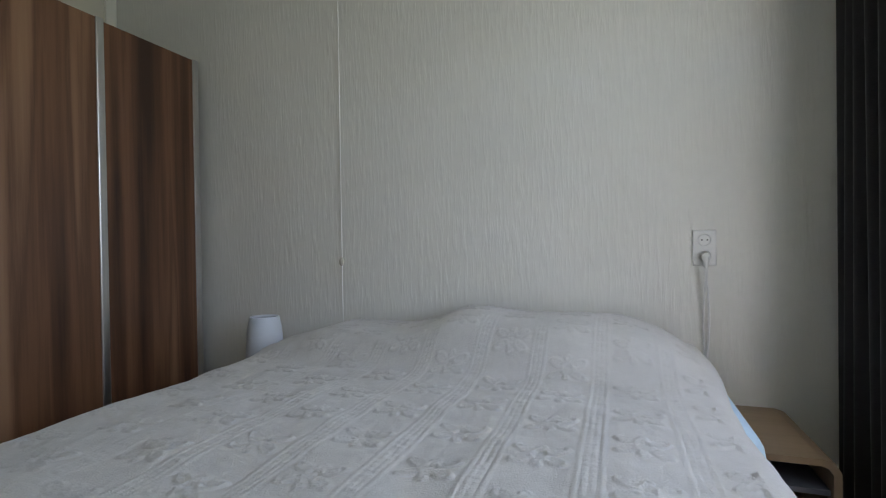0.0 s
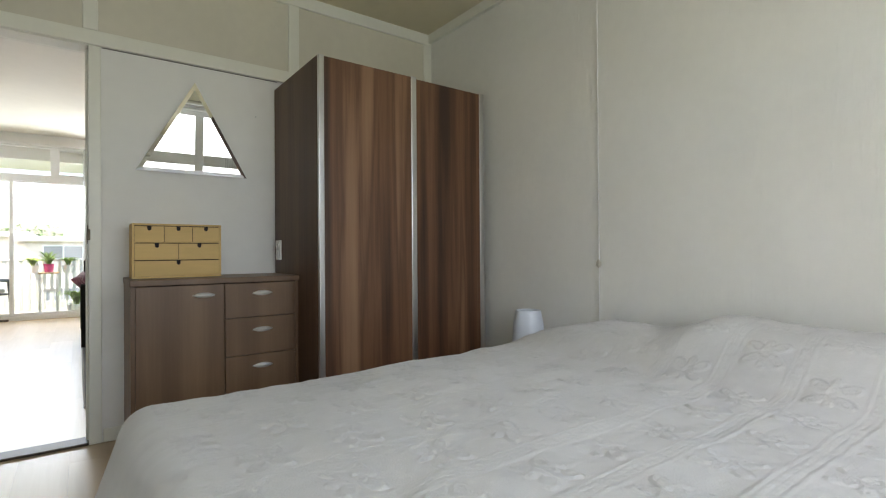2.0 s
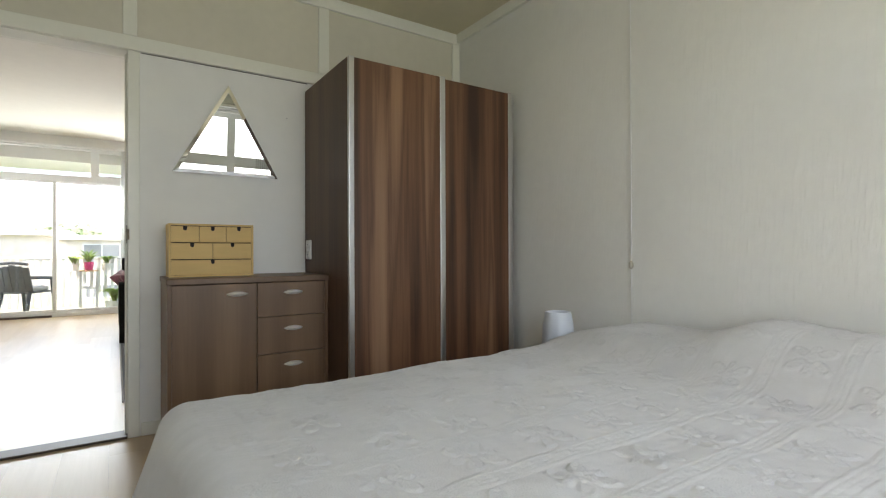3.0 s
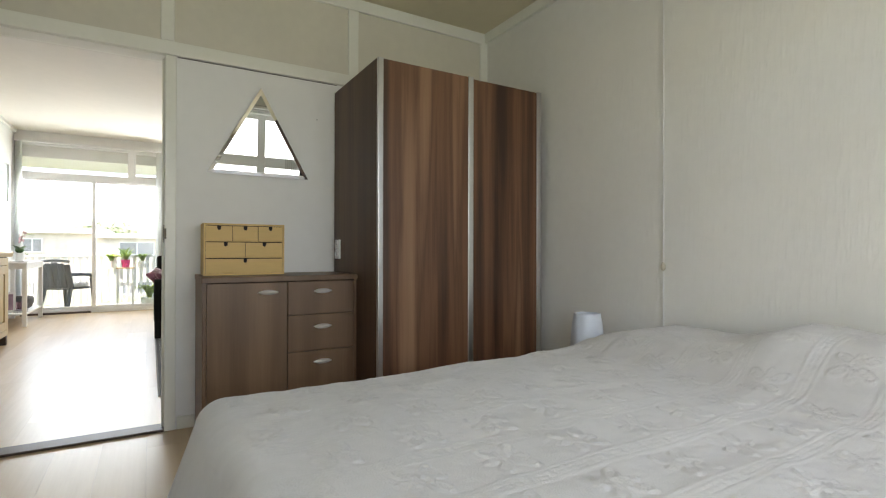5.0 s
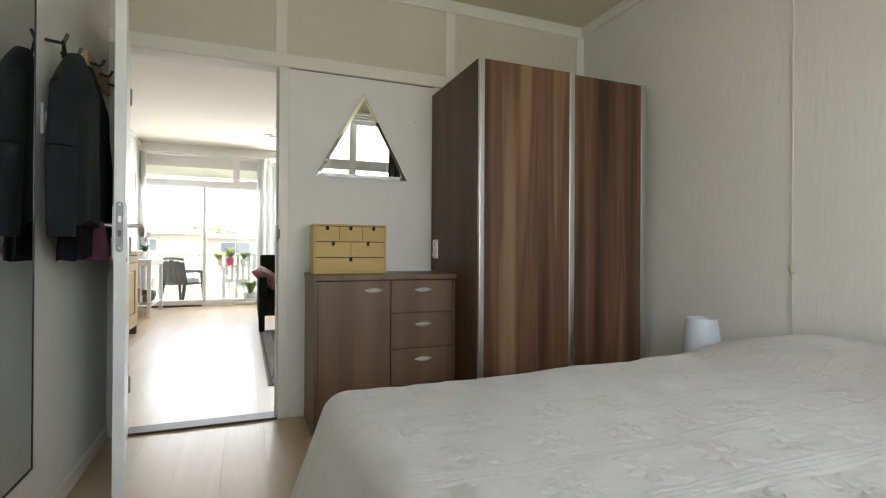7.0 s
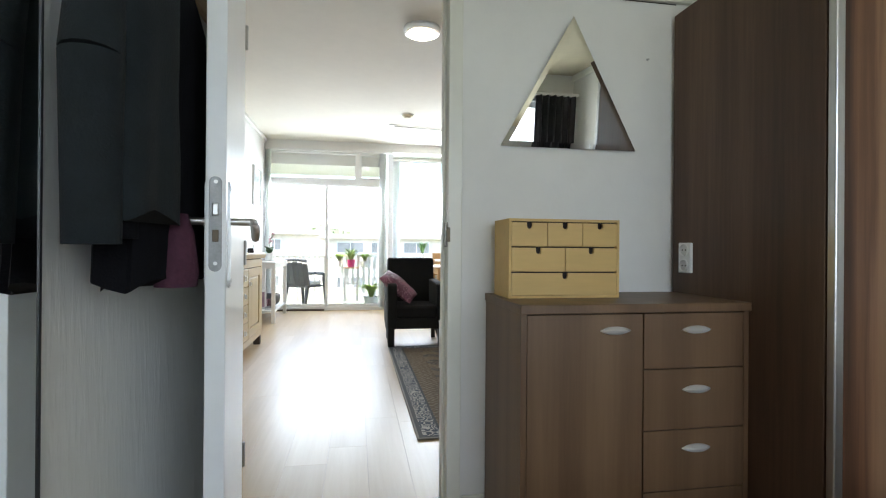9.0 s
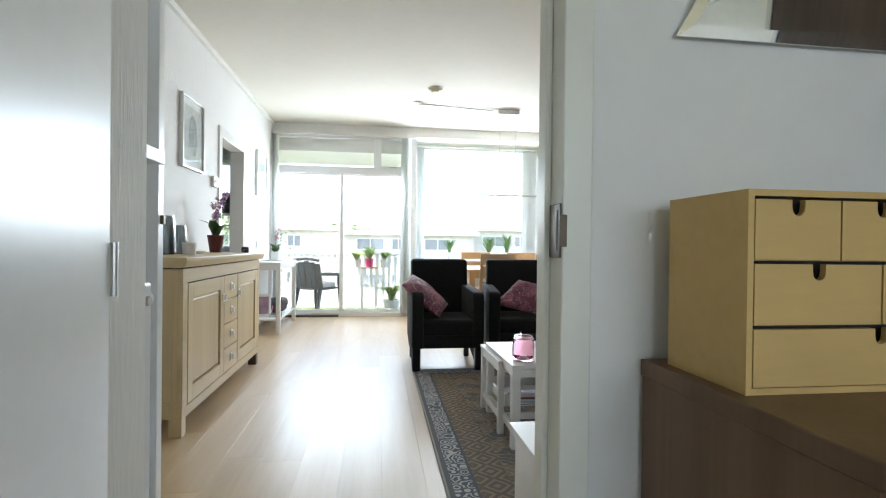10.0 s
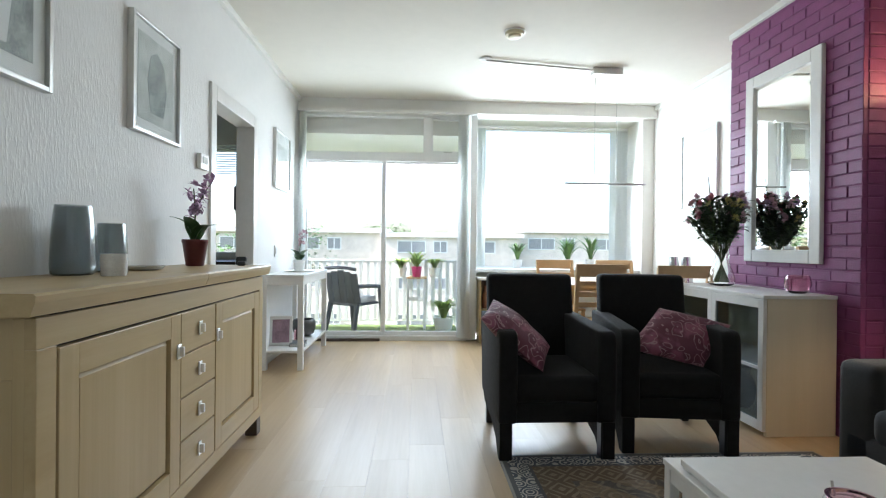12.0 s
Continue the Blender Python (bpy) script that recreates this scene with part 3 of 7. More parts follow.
def window_unit(name, label, x, y0, y1, z0, z1, fw, mullions=(), transoms=(), depth=0.06, panes=()):
    """A framed window in a wall square to x; panes are (y0, y1, z0, z1)."""
    w = thing(name, label, "window", (x, 0, 0), kind="structure")
    d = depth / 2
    rows = [(-d, d, y0, y0 + fw, z0, z1), (-d, d, y1 - fw, y1, z0, z1), (-d, d, y0 + fw, y1 - fw, z0, z0 + fw), (-d, d, y0 + fw, y1 - fw, z1 - fw, z1)]
    part("window_frame", boxes(*rows, bevel=0.004), WHITE_GLOSS, w)
    for m0, m1, a, b in mullions:
        part("mullion", B(-d * 0.9, d * 0.9, m0, m1, a, b, bevel=0.004), WHITE_GLOSS, w)
    for a, b, t0, t1 in transoms:
        part("transom", B(-d * 0.95, d * 0.95, a, b, t0, t1, bevel=0.004), WHITE_GLOSS, w)
    for a, b, c, e in panes:
        p = part("pane", B(-0.004, 0.004, a, b, c, e), PANE, w, "clear glass pane")
        p.visible_shadow = False
    return w


# bedroom window: mullion, high transom
window_unit("window_1", "white framed bedroom window with a high transom", XW + 0.12, WIN_Y0, WIN_Y1, WIN_Z0, WIN_Z1, 0.07,
            mullions=[(1.70, 1.80, WIN_Z0 + 0.07, WIN_Z1 - 0.07), (0.75, 0.85, WIN_Z0 + 0.07, WIN_Z1 - 0.07)],
            transoms=[(WIN_Y0 + 0.07, 0.75, 1.66, 1.80), (0.85, 1.70, 1.66, 1.80), (1.80, WIN_Y1 - 0.07, 1.66, 1.80)],
            panes=[(0.12, 0.75, 0.92, 1.66), (0.85, 1.70, 0.92, 1.66), (1.80, 2.28, 0.92, 1.66), (0.12, 0.75, 1.80, 2.28), (0.85, 1.70, 1.80, 2.28), (1.80, 2.28, 1.80, 2.28)])
structure("sill_bedroom", B(XW - 0.10, XW + 0.08, WIN_Y0 - 0.04, WIN_Y1 + 0.04, 0.82, 0.85, bevel=0.006), WHITE_LACQUER, "white bedroom window sill")
ob = thing("blind_cassette", "grey roller blind cassette above the bedroom window", "roller blind", (XW - 0.05, 1.2, 2.36))
part("casing", B(-0.05, 0.048, -1.2, 1.2, 0, 0.08, bevel=0.02), STEEL, ob)
part("bottom_bar", B(-0.02, 0.02, -1.18, 1.18, -0.035, -0.005, bevel=0.008), WHITE_PLASTIC, ob)

# living room: sliding balcony door with a fanlight, then the projecting bay
DY0, DY1 = -1.255, 0.68
w = window_unit("window_2", "white framed sliding balcony door with fanlights above", XF - 0.06, DY0, DY1, 0.0, 2.66, 0.055,
                mullions=[(0.165, 0.245, 2.19, 2.605), (-0.315, -0.265, 0.075, 2.085)],
                transoms=[(DY0 + 0.055, DY1 - 0.055, 2.085, 2.19)],
                panes=[(-1.19, -0.31, 0.11, 2.06), (-0.27, 0.60, 0.11, 2.06), (-1.20, 0.165, 2.19, 2.60), (0.245, 0.625, 2.19, 2.60)], depth=0.10)
part("sash_frame", boxes((-0.02, 0.02, -1.20, -1.17, 0.075, 2.085), (-0.02, 0.02, 0.585, 0.625, 0.075, 2.085), (-0.02, 0.02, -1.17, 0.585, 0.055, 0.105), (-0.02, 0.02, -1.17, 0.585, 2.06, 2.085), bevel=0.004), WHITE_GLOSS, w)
part("vent_sash", boxes((-0.035, 0.035, 0.245, 0.275, 2.19, 2.605), (-0.035, 0.035, 0.60, 0.625, 2.19, 2.605), (-0.035, 0.035, 0.275, 0.60, 2.19, 2.215), (-0.035, 0.035, 0.275, 0.60, 2.585, 2.605), bevel=0.003), WHITE_GLOSS, w)
part("vent_catch", B(0.035, 0.05, 0.40, 0.50, 2.196, 2.212, bevel=0.003), STEEL, w, "steel fanlight catch")
structure("sill_balcony_door", B(XF - 0.02, XF + 0.035, -1.19, -0.32, 0.0, 0.028, bevel=0.005), DARK_WOOD, "dark wooden strip at the balcony door")
structure("post_bay", B(-9.10, -8.93, 0.68, 0.80, 0, 2.66, bevel=0.006), WHITE_GLOSS, "white painted post between door and bay")
window_unit("window_3", "large white framed bay window with a single pane", -9.50, 0.80, 2.81, 0.80, 2.66, 0.05,
            panes=[(0.85, 2.76, 0.85, 2.61)], mullions=[(0.92, 0.955, 0.85, 2.61)])
bs = thing("window_4", "white framed side light of the bay", "window", (0, 0.74, 0), kind="structure")
part("window_frame", boxes((-9.47, -9.43, -0.03, 0.03, 0.80, 2.66), (-9.14, -9.10, -0.03, 0.03, 0.80, 2.66), (-9.43, -9.14, -0.03, 0.03, 0.80, 0.85), (-9.43, -9.14, -0.03, 0.03, 2.61, 2.66), bevel=0.004), WHITE_GLOSS, bs)
p = part("pane", B(-9.43, -9.14, -0.004, 0.004, 0.85, 2.61), PANE, bs, "clear glass pane")
p.visible_shadow = False
window_unit("window_5", "white framed kitchen window", -9.08, -3.4, -1.55, 0.95, 2.25, 0.06, mullions=[(-2.5, -2.43, 1.01, 2.19)],
            panes=[(-3.34, -2.5, 1.01, 2.19), (-2.43, -1.61, 1.01, 2.19)])

# ------------------------------------------------------------------ the bed
BX0, BX1, BY0, BY1, BZ = -1.00, 0.755, 0.62, 2.66, 0.553
bed = thing("bed", "double bed under a white quilted bedspread, head against the wall", "bed", (0, 0, 0))
part("base", B(BX0 + 0.04, BX1 - 0.04, BY0 + 0.04, BY1, 0.08, 0.30, bevel=0.02), DARK_WOOD, bed, "dark bed base")
part("mattress", B(BX0 + 0.02, BX1 - 0.03, BY0 + 0.02, BY1, 0.30, 0.50, bevel=0.05, seg=3), SHEET, bed, "pale blue fitted sheet on the mattress")
part("sheet_fold", B(0.58, 0.800, 1.90, 2.47, 0.24, 0.515, bevel=0.07, seg=5), SHEET, bed, "pale blue sheet bulging under the bedspread", smooth=True)
for x, y in ((BX0 + 0.1, BY0 + 0.1), (BX1 - 0.1, BY0 + 0.1), (BX0 + 0.1, BY1 - 0.1), (BX1 - 0.1, BY1 - 0.1)):
    part("leg", B(x - 0.03, x + 0.03, y - 0.03, y + 0.03, 0, 0.08), DARK_WOOD, bed)


def lump(x, y, cx, cy, sx, sy, p=4):
    return math.exp(-(abs((x - cx) / sx) ** p) - (abs((y - cy) / sy) ** p))


def spread_relief(x, y):
    """Raised quilting: bands of ridges down the bed with petalled rosettes between them."""
    pitch = 0.200
    k = (x + 5.03) / pitch
    f = (k - math.floor(k)) * pitch
    h = 0.0
    for c, w in ((0.006, 0.0062), (0.020, 0.0050), (0.036, 0.0050), (0.050, 0.0062)):
        d = abs(f - c)
        if d < w:
            h += 0.5 * (1 + math.cos(math.pi * d / w)) * (0.55 if c in (0.006, 0.050) else 0.42 + 0.25 * math.sin(y * 300))
    q = y / 0.205 + 0.5 * (math.floor(k) % 2)
    v = (q - math.floor(q) - 0.5) * 0.205
    if 0.010 < f < 0.046 and abs(abs(v) - 0.075) < 0.012:
        h += 0.5 * max(0.0, 1 - math.hypot(f - 0.028, abs(v) - 0.075) / 0.012)
    u = f - (pitch + 0.056) / 2
    if f > 0.056:
        for ang, far in ((0.62, 0.074), (2.52, 0.074), (3.76, 0.074), (5.66, 0.074), (1.571, 0.056), (4.712, 0.056)):
            p_ = u * math.cos(ang) + v * math.sin(ang)
            n_ = -u * math.sin(ang) + v * math.cos(ang)
            mid, half = 0.010 + (far - 0.010) / 2, (far - 0.010) / 2
            e = math.hypot((p_ - mid) / half, n_ / (half * 0.52))
            if e < 1.0:
                h += 1.35 * (0.5 + 0.5 * math.cos(2 * math.pi * 2.0 * (e - 1.0) - math.pi)) * (0.4 + 0.6 * min(1.0, e * 2))
        h += 0.6 * max(0.0, 1 - math.hypot(u, v) / 0.009)
    return h


def bedspread():
    inset = 0.06
    ix0, ix1, iy0 = BX0 + inset, BX1 - inset, BY0 + inset
    drop_l, drop_r, drop_f = 0.62, 0.42, 0.62
    us = np.arange(ix0 - drop_l, ix1 + drop_r + 0.003, 0.0050)
    vs = np.arange(iy0 - drop_f, BY1 - 0.02, 0.0050)
    verts, r = [], inset * 1.05
    for v in vs:
        for u in us:
            px, py = min(max(u, ix0), ix1), max(v, iy0)
            dx, dy = u - px, v - py
            L = math.hypot(dx, dy)
            x, y = px, py
            z = BZ + 0.088 * lump(px, py, -0.50, 2.50, 0.46, 0.30, 6) + 0.150 * lump(px, py, 0.24, 2.53, 0.46, 0.33, 4)
            z += 0.015 * noise.noise((px * 2.2, py * 2.2, 0.3)) + 0.009 * noise.noise((px * 6, py * 4.5, 4.0)) + 0.0045 * noise.noise((px * 15, py * 11, 2.0)) + 0.0020 * abs(noise.noise((px * 34, py * 21, 7.0)))
            z += 0.010 * math.exp(-((px * 0.5 + py - 2.05) / 0.03) ** 2) * max(0, noise.noise((px * 3, 2, 1)) + 0.3)
            z -= 0.02 * max(0, (px - 0.50) / 0.25) ** 2 * min(1, max(0, py - 1.6))
            z -= 0.022 * min(1.0, max(0, (-0.35 - px) / 0.5)) ** 2
            if L > 0:
                a = min(L / r, math.pi / 2)
                down = r * (1 - math.cos(a)) + max(0, L - r * math.pi / 2)
                out = r * math.sin(a)
                limit = (0.30 - 0.215 * min(1.0, max(0.0, (py - 1.92) / 0.14))) if dx > abs(dy) else 0.53
                down = min(down, limit)
                ang = math.atan2(dy, dx)
                s = px * 9 + py * 9 + ang * 3.2
                out += down * ((0.06 if dx > abs(dy) else 0.05 + 0.33 * min(1.0, max(0.0, (-0.30 - px) / 0.55))) + 0.07 * math.sin(s) + 0.05 * noise.noise((px * 3, py * 3, ang * 2)))
                x += dx / L * out
                y += dy / L * out
                z -= down
            else:
                z += 0.0045 * spread_relief(px, py)
            verts.append((x, y, max(z, 0.015)))
    nu, nv = len(us), len(vs)
    faces = [(j * nu + i, j * nu + i + 1, (j + 1) * nu + i + 1, (j + 1) * nu + i) for j in range(nv - 1) for i in range(nu - 1)]
    me = bpy.data.meshes.new("bedspread")
    me.from_pydata(verts, [], faces)
    for p_ in me.polygons:
        p_.use_smooth = True
    me.materials.append(SPREAD)
    return new("bedspread", me)


spread = tagged(bedspread(), "white matelasse cotton bedspread with raised floral bands, draped over pillows", "bedspread")

# ------------------------------------------------------------------ wardrobe
WX, WY0, WY1, WZ = -1.66, 1.50, 2.635, 2.005
ward = thing("wardrobe", "tall dark walnut wardrobe with two sliding doors in aluminium frames", "wardrobe", (0, 0, 0))
part("side_panel", B(XD + 0.02, WX - 0.03, WY0, WY0 + 0.022, 0, WZ, bevel=0.002), WALNUT_DARK, ward, "dark walnut side panel")
part("side_panel", B(XD + 0.02, WX - 0.03, WY1 - 0.022, WY1, 0, WZ, bevel=0.002), WALNUT_DARK, ward, "dark walnut side panel")
part("top_panel", B(XD + 0.02, WX - 0.03, WY0 + 0.022, WY1 - 0.022, WZ - 0.03, WZ - 0.004, bevel=0.002), WALNUT_DARK, ward)
part("back_panel", B(XD + 0.02, XD + 0.03, WY0 + 0.022, WY1 - 0.022, 0.05, WZ - 0.03), WALNUT_DARK, ward)
part("plinth", B(XD + 0.03, WX - 0.05, WY0 + 0.022, WY1 - 0.022, 0, 0.05), WALNUT_DARK, ward)
for y0, y1, x0 in ((WY0 + 0.0, 2.100, -0.012), (2.062, WY1, -0.030)):
    d = part("sliding_door", B(WX + x0 - 0.008, WX + x0 + 0.008, y0 + 0.028, y1 - 0.034, 0.035, WZ - 0.004, bevel=0.001), WALNUT, ward, "walnut striped veneer sliding door")
    part("profile", boxes((WX + x0 - 0.012, WX + x0 + 0.014, y0, y0 + 0.030, 0.03, WZ), bevel=0.004), ALU, d, "aluminium door profile")
    part("profile", boxes((WX + x0 - 0.012, WX + x0 + 0.014, y1 - 0.036, y1, 0.03, WZ), bevel=0.004), ALU, d, "aluminium door profile")

# ------------------------------------------------------------------ chest
CX, CY0, CY1, CZ = -1.955, 0.700, 1.495, 0.857
chest = thing("chest_of_drawers", "taupe walnut chest with one door and drawers with chrome pulls", "chest of drawers", (0, 0, 0))
part("side_panel", B(XD + 0.015, CX - 0.001, CY0, CY0 + 0.018, 0, CZ - 0.03), TAUPE, chest)
part("side_panel", B(XD + 0.015, CX - 0.001, CY1 - 0.018, CY1, 0, CZ - 0.03), TAUPE, chest)
part("back_panel", B(XD + 0.015, XD + 0.025, CY0 + 0.02, CY1 - 0.02, 0.0, CZ - 0.03), TAUPE, chest)
part("bottom", B(XD + 0.025, CX - 0.02, CY0 + 0.02, CY1 - 0.02, 0.03, 0.05), TAUPE, chest)
# near-black block paints the shade in the slits between fronts
part("inner_board", B(XD + 0.03, CX - 0.022, CY0 + 0.02, CY1 - 0.02, 0.05, CZ - 0.032), GAP, chest, "near-black filler for the shade behind the fronts")
part("top", B(XD + 0.012, CX + 0.008, CY0 - 0.004, CY1 + 0.004, CZ - 0.029, CZ, bevel=0.003), TAUPE, chest)


def boat_pull(parent, x, y, z, w=0.105):
    bm = bmesh.new()
    n, rows = 12, []
    for i in range(n + 1):
        t = i / n * 2 - 1
        half = 0.0125 * (1 - abs(t) ** 2.4) + 0.0008
        out = 0.016 * (1 - abs(t) ** 2.2) + 0.002
        yy = y + t * w / 2
        rows.append([bm.verts.new(c) for c in ((x, yy, z - half), (x + out * 0.7, yy, z - half * 0.75), (x + out, yy, z + half * 0.1), (x + out * 0.6, yy, z + half * 0.8), (x, yy, z + half))])
    for a, b in zip(rows[:-1], rows[1:]):
        for j in range(4):
            bm.faces.new((a[j], a[j + 1], b[j + 1], b[j]))
    return part("handle", bm, CHROME, parent, "boat-shaped chrome pull", smooth=True)


d = part("door", B(CX - 0.018, CX, CY0 + 0.0195, 1.1085, 0.055, CZ - 0.033, bevel=0.0015), TAUPE, chest)
boat_pull(d, CX, 1.013, 0.772)
for z0, z1, zh in ((0.6455, CZ - 0.033, 0.770), (0.4475, 0.6425, 0.576), (0.250, 0.4445, 0.384), (0.055, 0.247, 0.19)):
    d = part("drawer_front", B(CX - 0.018, CX, 1.1125, CY1 - 0.0195, z0, z1, bevel=0.0015), TAUPE, chest)
    boat_pull(d, CX, 1.300, zh)

# mini drawers on the chest
mini = thing("mini_drawer_box", "small birch plywood box of six drawers on the chest", "drawer box", (0, 0, CZ))
mx, my0, my1, mh = -2.155, 0.722, 1.137, 0.279
part("side", B(-2.335, mx, my0, my0 + 0.009, 0, mh), BIRCH, mini)
part("side", B(-2.335, mx, my1 - 0.009, my1, 0, mh), BIRCH, mini)
part("top", B(-2.335, mx, my0 + 0.009, my1 - 0.009, mh - 0.009, mh), BIRCH, mini)
part("bottom", B(-2.335, mx, my0 + 0.009, my1 - 0.009, 0, 0.009), BIRCH, mini)
part("back", B(-2.335, -2.328, my0 + 0.009, my1 - 0.009, 0.009, mh - 0.009), BIRCH, mini)
part("divider", B(-2.328, mx - 0.018, my0 + 0.009, my1 - 0.009, 0.0925, 0.0955), BIRCH, mini)
part("divider", B(-2.328, mx - 0.018, my0 + 0.009, my1 - 0.009, 0.1815, 0.1845), BIRCH, mini)
# solid dark block paints the shade seen between the drawer fronts
part("inside", B(-2.327, mx - 0.02, my0 + 0.0095, my1 - 0.0095, 0.0095, mh - 0.0095), GAP, mini, "near-black block for the shade inside the drawers")
iw = my1 - my0 - 0.018


def mini_front(y0, y1, z0, z1, at):
    """A drawer front with a round-bottomed finger notch in its top edge."""
    yc = at
    pts = [(y0, z0), (y1, z0), (y1, z1), (yc + 0.010, z1), (yc + 0.010, z1 - 0.010)]
    pts += [(yc + 0.010 * math.cos(a), z1 - 0.012 - 0.010 * math.sin(a)) for a in (0.5, 1.05, 1.57, 2.09, 2.64)]
    pts += [(yc - 0.010, z1 - 0.010), (yc - 0.010, z1), (y0, z1)]
    bm = bmesh.new()
    prism(bm, pts, "x", mx - 0.009, mx + 0.0005)
    part("drawer_front", bm, BIRCH, mini)


def row_of(n, z0, z1):
    for i in range(n):
        a, b = my0 + 0.0105 + iw * i / n, my0 + 0.0075 + iw * (i + 1) / n
        mini_front(a, b, z0, z1, (a + b) / 2)


row_of(1, 0.0105, 0.0885)
row_of(2, 0.0945, 0.1775)
row_of(3, 0.1835, mh - 0.0135)

# triangular bevelled mirror, its top leaning off the wall
tri = thing("triangular_mirror", "frameless triangular mirror hanging on the white wall", "mirror", (XD + 0.012, 1.043, 1.436))
tri.matrix_basis = pose(XD + 0.010, 1.043, 1.436, 0, 3.3, 0)


def tri_pts(k):
    a, b, c = Vector((-0.288, 0.0)), Vector((0.288, 0.0)), Vector((0.0, 0.520))
    g = (a + b + c) / 3
    return [tuple(g + (p_ - g) * k) for p_ in (a, b, c)]


bm = bmesh.new()
o, i_ = tri_pts(1.0), tri_pts(0.88)
vo = [bm.verts.new((0.004, *p_)) for p_ in o]
vb = [bm.verts.new((0.0, *p_)) for p_ in o]
vi = [bm.verts.new((0.0075, *p_)) for p_ in i_]
bm.faces.new(vb)
for k in range(3):
    bm.faces.new((vo[k], vo[(k + 1) % 3], vi[(k + 1) % 3], vi[k]))
    bm.faces.new((vb[k], vb[(k + 1) % 3], vo[(k + 1) % 3], vo[k]))
bm.faces.new(vi)
part("glass", bm, MIRROR, tri, "silvered bevelled mirror glass")

# ------------------------------------------------------------------ bedroom door leaf, standing open
HX, HY = XD - 0.045, JAMB_L + 0.004
DOOR = thing("door_1", "white flush bedroom door standing wide open with steel lever handles", "door", (HX, HY, 0.008), kind="structure")
leaf_dir = Vector((-1.600 - HX, -0.068 - HY, 0))
DOOR.matrix_basis = pose(HX, HY, 0.008, 0, 0, math.degrees(math.atan2(leaf_dir.y, leaf_dir.x)))
DL = leaf_dir.length
part("leaf", B(0, DL, -0.040, 0, 0, 2.04, bevel=0.002), WHITE_GLOSS, DOOR)


def stadium(u, z0, z1, half, n=8):
    """Outline of an upright plate with round ends."""
    lo = [(u + half * math.cos(math.pi + math.pi * k / n), z0 + half + half * math.sin(math.pi + math.pi * k / n)) for k in range(n + 1)]
    return lo + [(u + half * math.cos(math.pi * k / n), z1 - half + half * math.sin(math.pi * k / n)) for k in range(n + 1)]


def lever_set(parent, x, y, sgn, z, back, plate_h=0.235, w=0.036, material=PLATE, style="bent"):
    bm = bmesh.new()
    prism(bm, stadium(x, z - plate_h * 0.62, z + plate_h * 0.38, w / 2), "y", y, y + sgn * 0.004)
    prism(bm, stadium(x, z - plate_h * 0.62 + 0.003, z + plate_h * 0.38 - 0.003, w / 2 - 0.003), "y", y + sgn * 0.004, y + sgn * 0.006)
    p_ = part("backplate", bm, material, parent, "satin steel back plate")
    for dz in (-plate_h * 0.55, plate_h * 0.31):
        b2 = bmesh.new()
        tube(b2, (x, y + sgn * 0.006, z + dz), (x, y + sgn * 0.0075, z + dz), 0.005, n=10)
        part("screw", b2, STEEL, p_)
    b2 = bmesh.new()
    if style == "bent":
        pts = [(x, y + sgn * 0.006, z), (x, y + sgn * 0.045, z), (x + back * 0.02, y + sgn * 0.052, z), (x + back * 0.07, y + sgn * 0.054, z - 0.002), (x + back * 0.10, y + sgn * 0.054, z - 0.012), (x + back * 0.125, y + sgn * 0.054, z - 0.035)]
    else:
        pts = [(x, y + sgn * 0.006, z), (x, y + sgn * 0.05, z), (x + back * 0.12, y + sgn * 0.055, z)]
    radii = [0.0085, 0.0085, 0.0092, 0.0105, 0.0115, 0.0095]
    for (q0, g0), (q1, g1) in zip(zip(pts[:-1], radii), zip(pts[1:], radii[1:])):
        tube(b2, q0, q1, g0, g1, 12)
    part("lever", b2, STEEL, p_, "steel lever handle", smooth=True)
    return p_


lever_set(DOOR, DL - 0.058, 0.0, 1, 1.075, -1)
lever_set(DOOR, DL - 0.058, -0.040, -1, 1.075, -1)
bm = bmesh.new()
prism(bm, stadium(-0.0205, 0.968, 1.166, 0.0125), "x", DL, DL + 0.0022)
lock = part("lock_plate", bm, ZINC, DOOR, "steel mortice lock face plate")
part("latch", B(DL + 0.0022, DL + 0.010, -0.026, -0.014, 1.085, 1.110, bevel=0.002), STEEL, lock, "latch bolt")
part("deadbolt", B(DL + 0.0022, DL + 0.0045, -0.026, -0.014, 1.030, 1.055, bevel=0.001), BRASS_DARK, lock)
for z in (0.985, 1.155):
    b2 = bmesh.new()
    tube(b2, (DL + 0.0022, -0.020, z), (DL + 0.0035, -0.020, z), 0.004, n=10)
    part("screw", b2, STEEL, lock)
for z in (0.25, 1.0, 1.80):
    b2 = bmesh.new()
    tube(b2, (-0.008, 0.004, z - 0.045), (-0.008, 0.004, z + 0.045), 0.006, n=10)
    part("hinge", b2, STEEL, DOOR, "steel hinge barrel")

# hall door, standing open into the room
HDOOR = thing("door_2", "white hall door standing open into the living room", "door", (-3.29, YL + 0.01, 0.008), kind="structure")
part("leaf", B(-0.02, 0.02, 0.0, 0.785, 0, 2.03, bevel=0.002), WHITE_GLOSS, HDOOR)
bm = bmesh.new()
prism(bm, stadium(0.722, 0.94, 1.195, 0.019), "x", 0.020, 0.026)
hp = part("backplate", bm, PLATE, HDOOR, "pale satin back plate")
bm = bmesh.new()
path_tube(bm, [(0.026, 0.722, 1.105), (0.068, 0.722, 1.105), (0.074, 0.60, 1.105)], 0.009, 10)
part("lever", bm, STEEL, hp, "steel lever handle", smooth=True)
